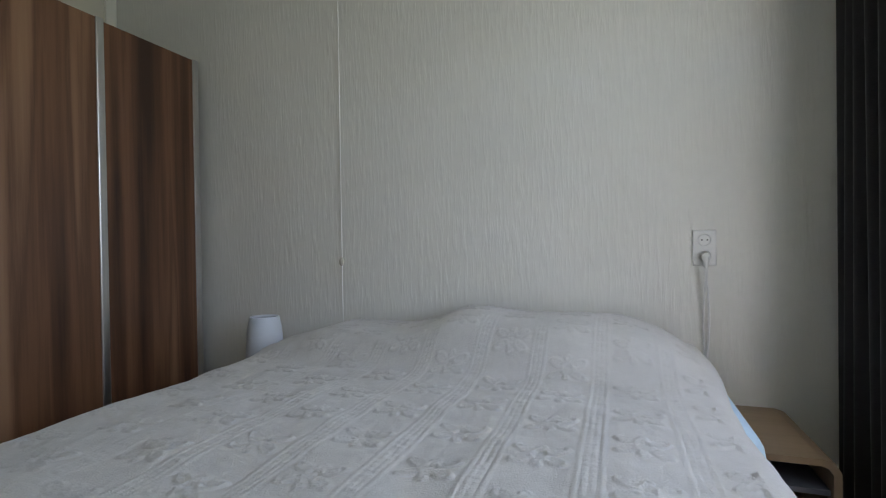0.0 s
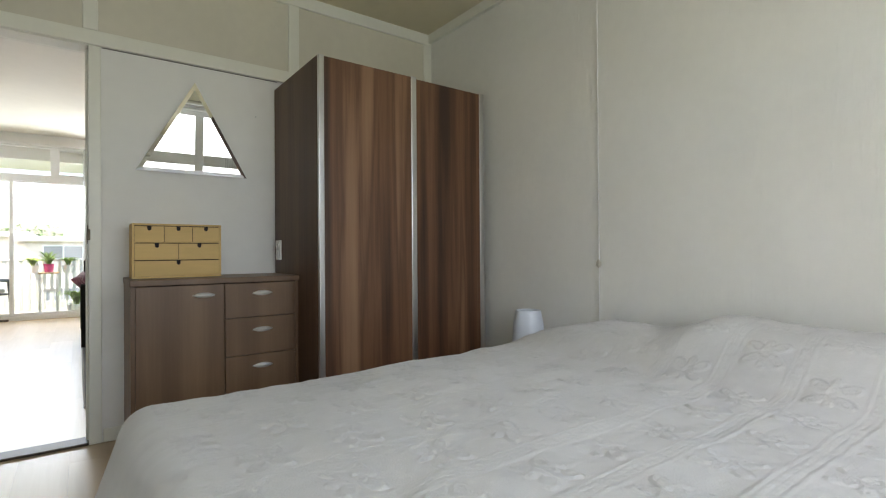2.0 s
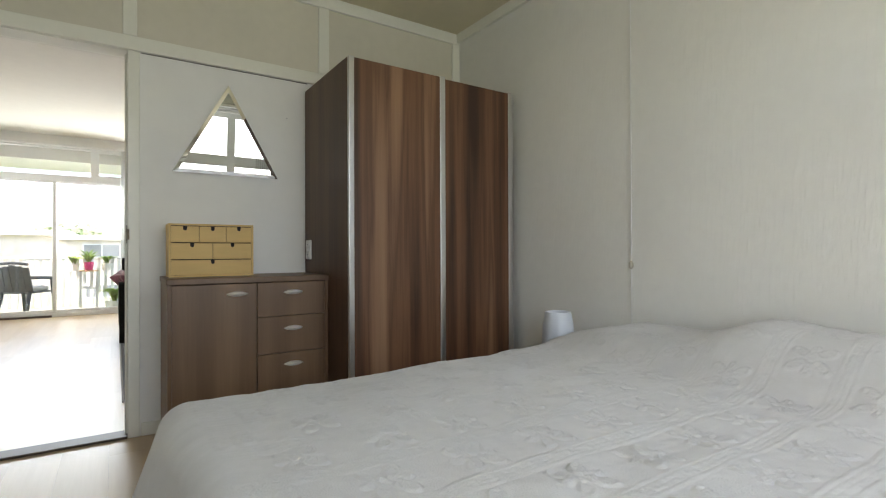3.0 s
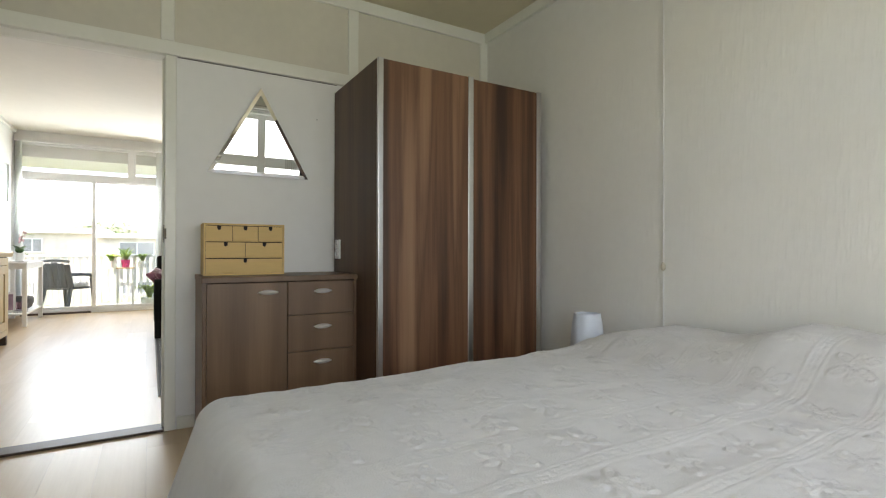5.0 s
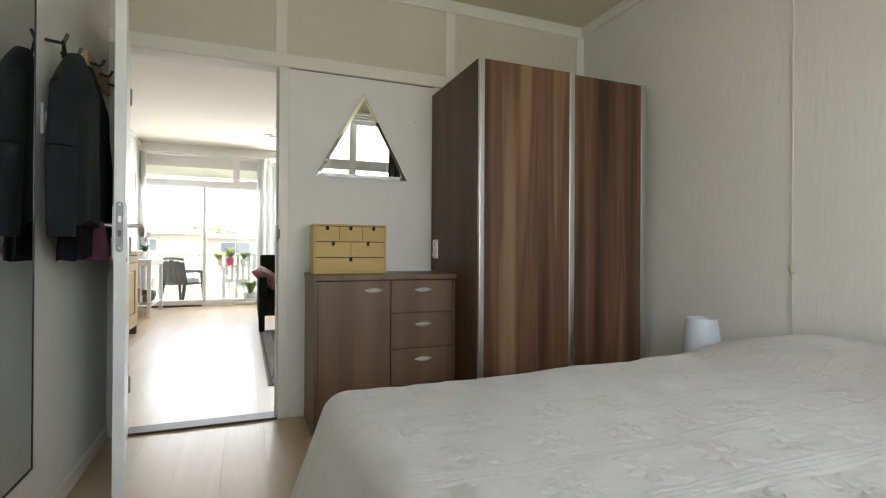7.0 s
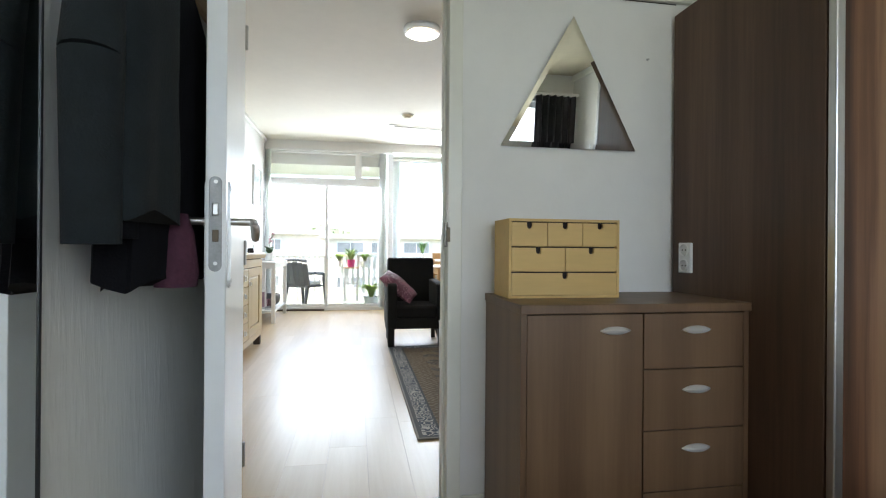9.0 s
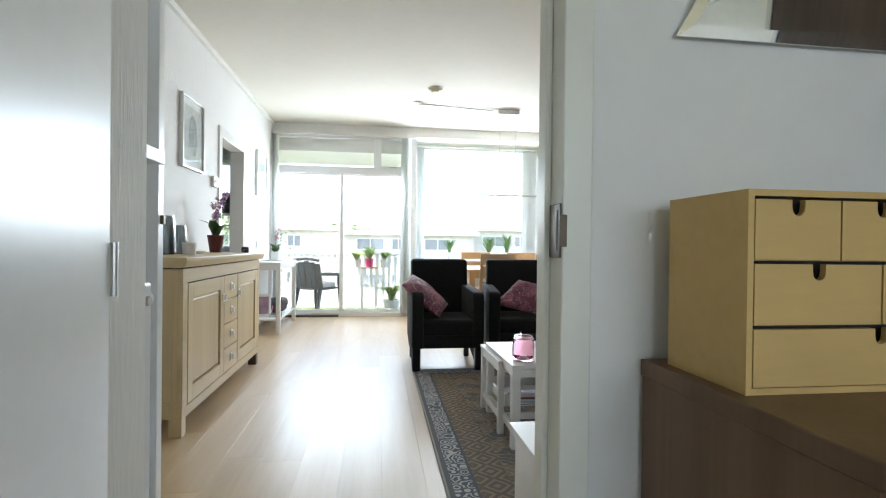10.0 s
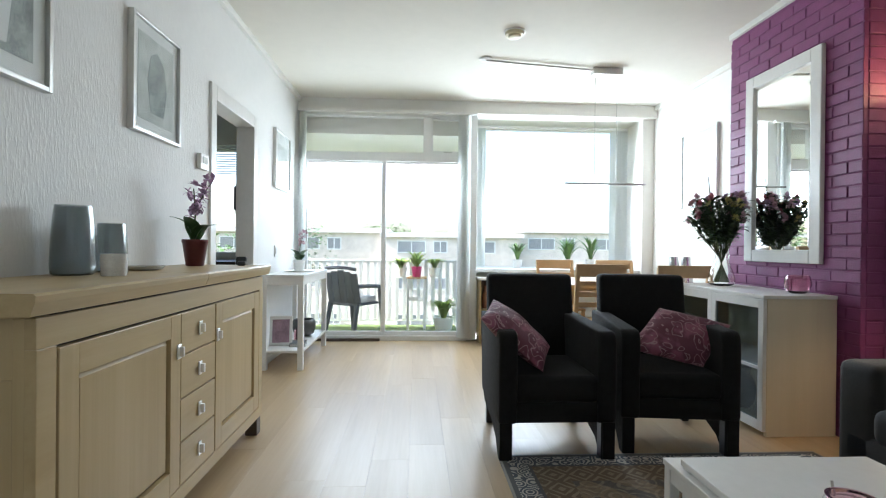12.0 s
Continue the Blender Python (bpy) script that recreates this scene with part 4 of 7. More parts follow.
for z in (0.955, 1.18):
    bm = bmesh.new()
    tube(bm, (0.026, 0.722, z), (0.0275, 0.722, z), 0.005, n=10)
    part("screw", bm, STEEL, hp)
part("latch", boxes((-0.008, 0.008, 0.785, 0.797, 1.105, 1.135), bevel=0.002), BRASS_DARK, HDOOR, "dark latch bolt")
batten("door_frame_hall", "white hall door frame", (HALL_X0 - 0.07, HALL_X0, YL - 0.13, YL + 0.012, 0, 2.12), (HALL_X0, HALL_X1, YL - 0.13, YL + 0.012, 2.05, 2.12), material=WHITE_LACQUER)
# ------------------------------------------------------------------ bedroom: smaller things
ns = thing("nightstand", "low bent-plywood nightstand with a brown top beside the bed", "nightstand", (0, 0, 0))
bm = bmesh.new()
prof = [(0.805, 0.0), (0.805, 0.30), (0.815, 0.338), (0.84, 0.356), (1.005, 0.356), (1.035, 0.346), (1.05, 0.318), (1.05, 0.0), (1.030, 0.0), (1.030, 0.312), (1.018, 0.330), (1.0, 0.336), (0.85, 0.336), (0.832, 0.325), (0.825, 0.295), (0.825, 0.0)]
prism(bm, prof, "y", 2.225, 2.69)
part("shell", bm, mat("tan_plywood", (0.30, 0.215, 0.135), 0.5, vary=0.08, scale=6, stretch=(0.2, 1, 1)), ns, "tan plywood shell")
part("shelf", B(0.827, 1.028, 2.24, 2.68, 0.245, 0.262, bevel=0.002), mat("blue_grey_shelf", (0.11, 0.12, 0.15), 0.4), ns, "dark blue-grey shelf")
bm = bmesh.new()
tube(bm, (0.90, 2.30, 0.0), (0.90, 2.30, 0.245), 0.012)
part("post", bm, STEEL, ns, "steel post")

curtain_grp = thing("curtain", "floor-length charcoal curtain in soft folds beside the window", "curtain", (0, 0, 0))
bm = bmesh.new()
pts = []
for i in range(140):
    t = i / 139
    y = 2.69 - 0.50 * t
    x = 1.25 + 0.040 * math.sin(t * 2 * math.pi * 6.2 + 1.6) + 0.012 * math.sin(t * 31)
    pts.append((x, y))
cols = []
for k in range(14):
    z = 0.02 + 2.36 * k / 13
    sq = 1 - 0.12 * (k / 13)
    cols.append([bm.verts.new((1.225 + (x - 1.25) * sq + 0.02 * (1 - k / 13) * math.sin(y * 19), y, z)) for x, y in pts])
for a, b in zip(cols[:-1], cols[1:]):
    for i in range(len(a) - 1):
        bm.faces.new((a[i], a[i + 1], b[i + 1], b[i]))
ob = part("cloth", bm, DARK_CLOTH, curtain_grp, smooth=True, angle=80)
sol = ob.modifiers.new("thick", "SOLIDIFY")
sol.thickness = 0.003
part("rail", B(1.205, 1.245, -0.25, 2.70, 2.375, 2.41, bevel=0.006), WHITE_PLASTIC, curtain_grp, "white curtain rail")
sheer_cloth = clear("sheer_voile", (0.86, 0.86, 0.85), 0.5)
bm = bmesh.new()
rows = []
for z in (0.9, 2.35):
    rows.append([bm.verts.new((1.315 + 0.018 * math.sin(i * 0.9), 2.18 - 0.16 * i / 40, z)) for i in range(41)])
for i in range(40):
    bm.faces.new((rows[0][i], rows[0][i + 1], rows[1][i + 1], rows[1][i]))
sv = solo("sheer_curtain", bm, sheer_cloth, "narrow gathered white voile curtain at the window", "curtain", smooth=True)


def wall_socket(name, label, at, rz, holes=2, frame_w=0.082, h=0.082):
    s_ = thing(name, label, "socket", at, rz)
    part("frame", B(-frame_w / 2, frame_w / 2, -0.012, 0, -h / 2, h / 2, bevel=0.004), WHITE_PLASTIC, s_)
    for k in range(holes):
        zc = (k - (holes - 1) / 2) * -0.062 if holes > 1 else 0
        bm = bmesh.new()
        lathe(bm, [(0.0255, -0.0008), (0.0255, 0.0050), (0.0225, 0.0060), (0.0205, 0.0010), (0.0, 0.0010)], 24)
        for v in bm.verts:
            v.co = Vector((v.co.x, -0.0125 - v.co.z, v.co.y + zc))
        part("outlet", bm, WHITE_PLASTIC, s_, smooth=True)
        bm = bmesh.new()
        for dx in (-0.0095, 0.0095):
            tube(bm, (dx, -0.0133, zc), (dx, -0.0142, zc), 0.0032, n=8)
        part("contact", bm, BLACK, s_, "dark pin holes")
    return s_


s1 = wall_socket("wall_socket", "white double wall socket with a plugged-in lead", (0.777, YH, 0.962), 0, 2, 0.084, 0.14)
plug = thing("plug_lead", "white plug with two leads hanging down the wall", "plug", (0.777, YH, 0.93))
bm = bmesh.new()
tube(bm, (0.0, -0.014, 0), (0.0, -0.045, -0.004), 0.019, 0.016, 16)
tube(bm, (0.0, -0.040, -0.004), (0.0, -0.043, -0.045), 0.012, 0.006, 12)
part("plug_body", bm, WHITE_PLASTIC, plug, smooth=True)
for dx, w_ in ((-0.004, 0.018), (0.004, -0.012)):
    bm = bmesh.new()
    pts = [(dx + w_ * math.sin(k * 0.55), -0.043 + 0.036 * min(1, k / 3), -0.045 - 0.075 * k) for k in range(10)]
    path_tube(bm, pts, 0.0044, 6)
    part("lead", bm, WHITE_PLASTIC, plug)
s2 = wall_socket("wardrobe_socket", "white double socket on the wardrobe side", (-2.28, WY0, 1.0), 0, 2, 0.075, 0.12)

lampb = thing("bedside_lamp", "small white glazed bedside lamp shade behind the bed", "lamp", (-1.135, 2.47, 0.36))
bm = bmesh.new()
lathe(bm, [(0.070, 0.0), (0.086, 0.02), (0.088, 0.12), (0.080, 0.24), (0.068, 0.302), (0.064, 0.303), (0.060, 0.297), (0.075, 0.2)], 32, cap_bottom=True)
part("shade", bm, mat("white_porcelain", (0.62, 0.66, 0.72), 0.3, vary=0.02), lampb, smooth=True)
st = thing("bedside_stool", "plain dark stool under the bedside lamp", "stool", (-1.135, 2.47, 0))
part("top", B(-0.16, 0.16, -0.16, 0.16, 0.33, 0.36, bevel=0.005), DARK_WOOD, st)
for sx in (-1, 1):
    for sy in (-1, 1):
        part("leg", B(sx * 0.13 - 0.02, sx * 0.13 + 0.02, sy * 0.13 - 0.02, sy * 0.13 + 0.02, 0, 0.33), DARK_WOOD, st)

cord = thing("pull_cord", "white ceiling pull cord with a small knob against the wall", "pull switch", (-0.845, YH - 0.012, 0))
bm = bmesh.new()
tube(bm, (0, 0, 0.36), (0, 0, 2.56), 0.0028, n=6)
part("cord", bm, WHITE_PLASTIC, cord)
bm = bmesh.new()
lathe(bm, [(0.003, -0.022), (0.011, -0.012), (0.012, 0.006), (0.004, 0.022)], 12, (0, -0.004, 0.914), True, True)
part("knob", bm, mat("aged_ivory_plastic", (0.50, 0.46, 0.36), 0.5), cord, "aged ivory knob", smooth=True)
part("switch_box", B(-0.022, 0.022, -0.030, 0.012, 2.53, 2.63, bevel=0.006), WHITE_PLASTIC, cord, "white switch box")
nail = bmesh.new()
tube(nail, (XD, 1.389, 1.824), (XD + 0.012, 1.389, 1.822), 0.004, n=8)
solo("nail", nail, STEEL, "bare steel picture nail in the wall", "nail")

# left-hand wall: dressing mirror, coats on a rack, a switch, a wooden shelf
dm = thing("dressing_mirror", "tall narrow mirror with a thin dark edge on the wall", "mirror", (0, YS, 0))
part("glass", B(-1.368, -1.092, 0.004, 0.014, 0.262, 1.93), MIRROR, dm, "silvered mirror glass")
part("edge", boxes((-1.374, -1.368, 0.0, 0.016, 0.255, 1.936), (-1.092, -1.086, 0.0, 0.016, 0.255, 1.936), (-1.368, -1.092, 0.0, 0.016, 0.255, 0.262), (-1.368, -1.092, 0.0, 0.016, 1.93, 1.936)), BLACK, dm, "thin dark edge")
rack = thing("coat_rack", "wooden wall coat rack with steel hooks", "coat rack", (-2.03, YS, 1.79))
part("board", B(-0.30, 0.10, 0, 0.02, -0.02, 0.07, bevel=0.004), PINE, rack)
for dx in (-0.24, -0.09, 0.06):
    bm = bmesh.new()
    path_tube(bm, [(dx, 0.02, 0.03), (dx, 0.06, 0.02), (dx, 0.075, 0.05)], 0.006, 8)
    part("hook", bm, BLACK, rack, "dark hook", smooth=True)


def hanging_coat(name, label, x, z_top, z_hem, half, deep, material, seed):
    """A coat hung from a hook: shoulders slope, sides and hem wander in folds."""
    rng = random.Random(seed)
    bm = bmesh.new()
    rings = []
    n = 36
    for k in range(15):
        t = k / 14
        z = z_top + (z_hem - z_top) * t
        w = half * (0.22 + 0.78 * min(1, (t / 0.22)) ** 0.6) * (1 + 0.10 * t)
        d = deep * (0.35 + 0.65 * min(1, t / 0.2))
        ring = []
        for i in range(n):
            a = 2 * math.pi * i / n
            fold = 1 + 0.10 * t * math.sin(a * 7 + seed) + 0.06 * noise.noise((a * 2, t * 4, seed))
            yy = math.sin(a) * d * fold
            ring.append(bm.verts.new((x + math.cos(a) * w * fold, YS + 0.024 + deep + yy * 0.98, z + 0.012 * math.sin(a * 5 + seed) * t)))
        rings.append(ring)
    for a, b in zip(rings[:-1], rings[1:]):
        for i in range(n):
            bm.faces.new((a[i], a[(i + 1) % n], b[(i + 1) % n], b[i]))
    bm.faces.new(rings[0])
    bm.faces.new(list(reversed(rings[-1])))
    c = thing(name, label, "coat", (0, 0, 0), group="coats on the rack")
    part("body", bm, material, c, smooth=True, angle=60)
    for sx in (-1, 1):
        bm = bmesh.new()
        pts = [(x + sx * half * 0.40, YS + 0.05 + deep * 0.45, z_top - 0.05), (x + sx * half * 0.72, YS + 0.05 + deep * 0.5, z_top - 0.14), (x + sx * half * 0.98, YS + 0.05 + deep * 0.55, z_top - 0.36), (x + sx * half * 1.0, YS + 0.05 + deep * 0.6, z_top - 0.66)]
        for (p0, r0), (p1, r1) in zip(zip(pts[:-1], (0.012, 0.040, 0.045)), zip(pts[1:], (0.040, 0.045, 0.04))):
            tube(bm, p0, p1, r0, r1, 14)
        part("sleeve", bm, material, c, smooth=True, angle=60)
    bm = bmesh.new()
    path_tube(bm, [(x - 0.02, YS + 0.06, z_top - 0.02), (x, YS + 0.055, z_top + 0.05), (x + 0.02, YS + 0.06, z_top - 0.02)], 0.005, 6)
    part("hanging_loop", bm, material, c)
    bm = bmesh.new()
    path_tube(bm, [(x, YS, z_top + 0.045), (x, YS + 0.055, z_top + 0.040), (x, YS + 0.068, z_top + 0.075)], 0.006, 8)
    solo("coat_hook", bm, BLACK, "dark metal coat hook on the wall", "hook", smooth=True, group="coat hooks")
    return c


hanging_coat("coat", "long black coat hanging on the rack", -1.66, 1.70, 0.955, 0.22, 0.060, COAT_CLOTH, 3)
hanging_coat("jacket", "dark teal jacket hanging on the rack", -1.50, 1.69, 1.08, 0.135, 0.068, COAT_TEAL, 8)
bm = bmesh.new()
lathe(bm, [(0.022, 0.15), (0.034, 0.11), (0.044, 0.03), (0.040, 0.0)], 18, (-1.60, YS + 0.135, 0.945), True, True)
solo("scarf", bm, COAT_PINK, "plum knitted scarf end hanging under the coats", "scarf", smooth=True)
sw = thing("light_switch", "white light switch on the wall", "switch", (-1.50, YS, 1.445))
part("plate", B(-0.036, 0.036, 0, 0.009, -0.055, 0.055, bevel=0.003), WHITE_PLASTIC, sw)
part("rocker", B(-0.022, 0.022, 0.009, 0.014, -0.03, 0.03, bevel=0.002), WHITE_PLASTIC, sw)
pf = thing("wood_frame", "picture in a gilt wooden frame hanging on the wall", "picture", (0, YS, 0))
part("frame", boxes((-1.04, -1.0, 0, 0.025, 1.625, 2.25), (-0.55, -0.51, 0, 0.025, 1.625, 2.25), (-1.0, -0.55, 0, 0.025, 1.625, 1.67), (-1.0, -0.55, 0, 0.025, 2.205, 2.25), bevel=0.004), mat("gilt_wood", (0.30, 0.21, 0.08), 0.5, vary=0.1), pf)
part("picture", B(-1.0, -0.55, 0.004, 0.012, 1.67, 2.205), PRINT_SOFT, pf, "soft grey print")

# ------------------------------------------------------------------ alcove behind the doorway
sh = thing("wall_shelf", "white floating wall shelf", "shelf", (-2.77, 0, 1.252))
part("board", B(-0.130, 0, -0.85, YS - 0.012, 0, 0.034, bevel=0.002), WHITE_LACQUER, sh)
rad = thing("radiator", "white panel radiator with a thermostat knob", "radiator", (-2.77, 0, 0))
part("panel", B(-0.105, -0.03, -1.05, YS - 0.03, 0.16, 0.955, bevel=0.008), RADIATOR, rad)
part("bracket", B(-0.03, 0.0, -0.9, -0.45, 0.30, 0.34), STEEL, rad)
bm = bmesh.new()
tube(bm, (-0.07, YS - 0.05, 0.91), (-0.07, YS - 0.02, 0.91), 0.012)
part("pipe", bm, STEEL, rad)
bm = bmesh.new()
tube(bm, (-0.105, YS - 0.055, 0.91), (-0.128, YS - 0.055, 0.91), 0.017, 0.020, 16)
part("valve", bm, WHITE_PLASTIC, rad, "white thermostat knob", smooth=True)

# low white unit behind the doorway
lu = thing("low_cabinet", "low white lacquered cabinet against the partition wall", "cabinet", (0, 0, 0))
part("body", B(-3.08, XL - 0.005, 0.672, 1.95, 0.03, 0.455, bevel=0.002), WHITE_LACQUER, lu)
part("top", B(-3.10, XL - 0.004, 0.656, 1.97, 0.462, 0.488, bevel=0.002), WHITE_LACQUER, lu)
part("plinth", B(-3.05, XL - 0.02, 0.70, 1.92, 0, 0.03), DARK_WOOD, lu)
for k in range(3):
    y0 = 0.68 + k * 0.423
    part("drawer_front", B(-3.098, -3.081, y0, y0 + 0.417, 0.06, 0.452, bevel=0.002), WHITE_LACQUER, lu)
cl = thing("ceiling_light", "flush glass ceiling light with a chrome ring, switched on", "ceiling light", (-4.45, 0.705, LIV_CEIL))
bm = bmesh.new()
lathe(bm, [(0.145, 0.0), (0.150, -0.02), (0.140, -0.040), (0.118, -0.043), (0.115, -0.03)], 40)
part("ring", bm, CHROME, cl, "chrome ring", smooth=True)
bm = bmesh.new()
lathe(bm, [(0.118, -0.035), (0.105, -0.055), (0.07, -0.072), (0.03, -0.079), (0.001, -0.080)], 40)
part("dome", bm, DOME_GLOW, cl, "glowing glass dome", smooth=True)

# ------------------------------------------------------------------ sideboard
SX0, SX1, SYF, SZ = -6.06, -4.335, -0.80, 0.975
sb = thing("sideboard", "bleached oak sideboard with panelled doors and four centre drawers", "sideboard", (-0.03, 0, 0))
part("end_panel", boxes((SX1 - 0.05, SX1, SYF - 0.06, SYF - 0.005, 0, 0.913), (SX1 - 0.05, SX1, YL + 0.02, YL + 0.085, 0, 0.913), (SX1 - 0.045, SX1 - 0.005, YL + 0.085, SYF - 0.06, 0.76, 0.913), (SX1 - 0.045, SX1 - 0.005, YL + 0.085, SYF - 0.06, 0.10, 0.18), bevel=0.003), OAK_UP, sb)
part("end_board", B(SX1 - 0.035, SX1 - 0.018, YL + 0.085, SYF - 0.06, 0.18, 0.76), OAK_UP, sb)
part("end_panel", B(SX0, SX0 + 0.05, YL + 0.02, SYF - 0.005, 0.10, 0.905, bevel=0.003), OAK_UP, sb)
part("back_board", B(SX0 + 0.05, SX1 - 0.05, YL + 0.02, YL + 0.035, 0.10, 0.905), OAK, sb)
part("bottom_board", B(SX0 + 0.05, SX1 - 0.05, YL + 0.035, SYF - 0.03, 0.10, 0.13), OAK, sb)
part("face_frame", boxes((SX0 - 0.003, SX1 + 0.003, SYF - 0.03, SYF - 0.002, 0.835, 0.911), (SX0 - 0.003, SX1 + 0.003, SYF - 0.03, SYF - 0.002, 0.10, 0.155), (SX1 - 0.065, SX1 + 0.002, SYF - 0.03, SYF - 0.001, 0.155, 0.835), (SX0 - 0.002, SX0 + 0.06, SYF - 0.03, SYF - 0.001, 0.155, 0.835), bevel=0.002), OAK, sb)
# near-black board gives the door and drawer gaps their shade
part("inner_board", B(SX0 + 0.05, SX1 - 0.05, SYF - 0.045, SYF - 0.032, 0.13, 0.86), GAP, sb, "near-black filler for the shade behind the fronts")
for x in (SX0 + 0.035, SX1 - 0.035):
    for y in (SYF - 0.04, YL + 0.05):
        part("foot", B(x - 0.033, x + 0.033, y - 0.033, y + 0.033, 0, 0.10, bevel=0.003), OAK_UP if x > -5 else DARK_WOOD, sb)
bm = bmesh.new()
ov = [(SYF + 0.034, 0.954), (SYF + 0.035, SZ - 0.006), (SYF + 0.029, SZ), (YL + 0.004, SZ), (YL + 0.004, 0.921), (SYF + 0.022, 0.921)]
prism(bm, ov, "x", SX0 - 0.035, -5.22)
prism(bm, ov, "x", -5.217, SX1 + 0.055)
part("top", bm, OAK, sb, "thick oak top with a shaped edge")
# near-black strip paints the shadow under the overhanging top
part("top_spacer", B(SX0 + 0.006, SX1 - 0.006, YL + 0.02, SYF - 0.012, 0.9115, 0.9205), GAP, sb, "near-black strip for the shadow under the top")


def panel_door(x0, x1, z0, z1, handle_x):
    bm = bmesh.new()
    a0, a1, b0, b1 = x0 + 0.079, x1 - 0.079, z0 + 0.089, z1 - 0.089
    out = [(a0, b0), (a1, b0), (a1, b1), (a0, b1)]
    inn = [(a0 + 0.012, b0 + 0.012), (a1 - 0.012, b0 + 0.012), (a1 - 0.012, b1 - 0.012), (a0 + 0.012, b1 - 0.012)]
    vo_ = [bm.verts.new((x, SYF - 0.018, z)) for x, z in out]
    vi_ = [bm.verts.new((x, SYF - 0.009, z)) for x, z in inn]
    vb_ = [bm.verts.new((x, SYF - 0.022, z)) for x, z in out]
    for k in range(4):
        bm.faces.new((vo_[k], vo_[(k + 1) % 4], vi_[(k + 1) % 4], vi_[k]))
        bm.faces.new((vb_[k], vb_[(k + 1) % 4], vo_[(k + 1) % 4], vo_[k]))
    bm.faces.new(vi_)
    bm.faces.new(vb_)
    d_ = part("door", bm, OAK_UP, sb, "fielded oak door panel")
    for a_, b_ in ((x0, x0 + 0.075), (x1 - 0.075, x1)):
        part("stile", B(a_, b_, SYF - 0.022, SYF, z0, z1, bevel=0.002), OAK_UP, d_)
    for a_, b_ in ((z0, z0 + 0.085), (z1 - 0.085, z1)):
        part("rail", B(x0 + 0.075, x1 - 0.075, SYF - 0.022, SYF - 0.0005, a_, b_, bevel=0.002), OAK, d_)
    square_pull(d_, handle_x, (z0 + z1) / 2 + 0.19)


def square_pull(parent, x, z):
    part("handle", boxes((x - 0.014, x + 0.014, SYF, SYF + 0.006, z - 0.028, z + 0.028), (x - 0.006, x + 0.006, SYF + 0.005, SYF + 0.022, z - 0.018, z + 0.018), bevel=0.002), CHROME, parent, "square chrome pull")


panel_door(-5.053, -4.408, 0.162, 0.827, -5.035)
panel_door(-5.992, -5.388, 0.162, 0.827, -5.405)
zs = np.linspace(0.160, 0.830, 5)
for a, b in zip(zs[:-1], zs[1:]):
    d = part("drawer_front", B(-5.380, -5.060, SYF - 0.02, SYF - 0.001, a + 0.0035, b - 0.0035, bevel=0.002), OAK, sb)
    square_pull(d, -5.22, (a + b) / 2)


def turned(name, label, category, at, profile, material, n=28, group="", inner=0.0):
    bm = bmesh.new()
    prof_ = list(profile)
    if inner:
        prof_ += [(max(0.002, r - inner), z) for r, z in reversed(profile) if z > profile[0][1] + inner]
        prof_ += [(0.001, profile[0][1] + inner)]
    lathe(bm, prof_, n, at, cap_bottom=True)
    return solo(name, bm, material, label, category, smooth=True, group=group, angle=50)


TOPZ = SZ
turned("vase", "tall smoky grey glazed vase on the sideboard", "vase", (-5.03, -1.165, TOPZ), [(0.060, 0.0), (0.069, 0.008), (0.071, 0.04), (0.068, 0.14), (0.060, 0.235), (0.057, 0.255)], SMOKE_GLASS, 32, "smoky vases", 0.005)
turned("vase", "shorter smoky grey glazed vase on the sideboard", "vase", (-5.26, -1.165, TOPZ), [(0.050, 0.0), (0.057, 0.008), (0.059, 0.04), (0.056, 0.12), (0.051, 0.185), (0.049, 0.200)], SMOKE_GLASS, 32, "smoky vases", 0.005)
MARBLED = mat("marbled_white_glass", (0.74, 0.73, 0.70), 0.2, vary=0.1, scale=18)
turned("candle_holder", "small marbled white candle glass on the sideboard", "candle holder", (-4.99, -0.995, TOPZ), [(0.038, 0.0), (0.041, 0.004), (0.043, 0.080)], MARBLED, 24, inner=0.004)
turned("mug", "white mug with dark red dots on the sideboard", "mug", (-4.345, -1.13, TOPZ), [(0.042, 0.0), (0.045, 0.01), (0.045, 0.088)], WHITE_PLASTIC, 24, inner=0.004)
bm = bmesh.new()
rngp = random.Random(5)
for k in range(5):
    a = rngp.uniform(0.75, 1.5)
    z = TOPZ + rngp.uniform(0.02, 0.075)
    c = Vector((-4.345 + 0.0455 * math.cos(a), -1.13 + 0.0455 * math.sin(a), z))
    tube(bm, c, c + Vector((math.cos(a), math.sin(a), 0)) * 0.001, rngp.uniform(0.006, 0.010), n=10)
dots = to_object("dot_print", bm, BURGUNDY)
dots.parent = bpy.data.objects["mug"]
tray = thing("trinket_dish", "low pale marbled glass dish on the sideboard", "dish", (-5.42, -1.12, TOPZ))
bm = bmesh.new()
lathe(bm, [(0.05, 0.0), (0.075, 0.006), (0.085, 0.020), (0.082, 0.020), (0.06, 0.008), (0.001, 0.006)], 24, cap_bottom=True)
part("bowl", bm, MARBLED, tray, smooth=True)
pho = thing("telephone", "black cordless telephone lying at the sideboard's end", "telephone", (-6.02, -0.90, TOPZ), 20)
part("handset", B(-0.03, 0.05, -0.022, 0.022, 0.0, 0.026, bevel=0.01, seg=3), BLACK, pho)
part("cradle", B(-0.065, -0.03, -0.03, 0.03, 0.0, 0.05, bevel=0.012, seg=3), BLACK, pho)


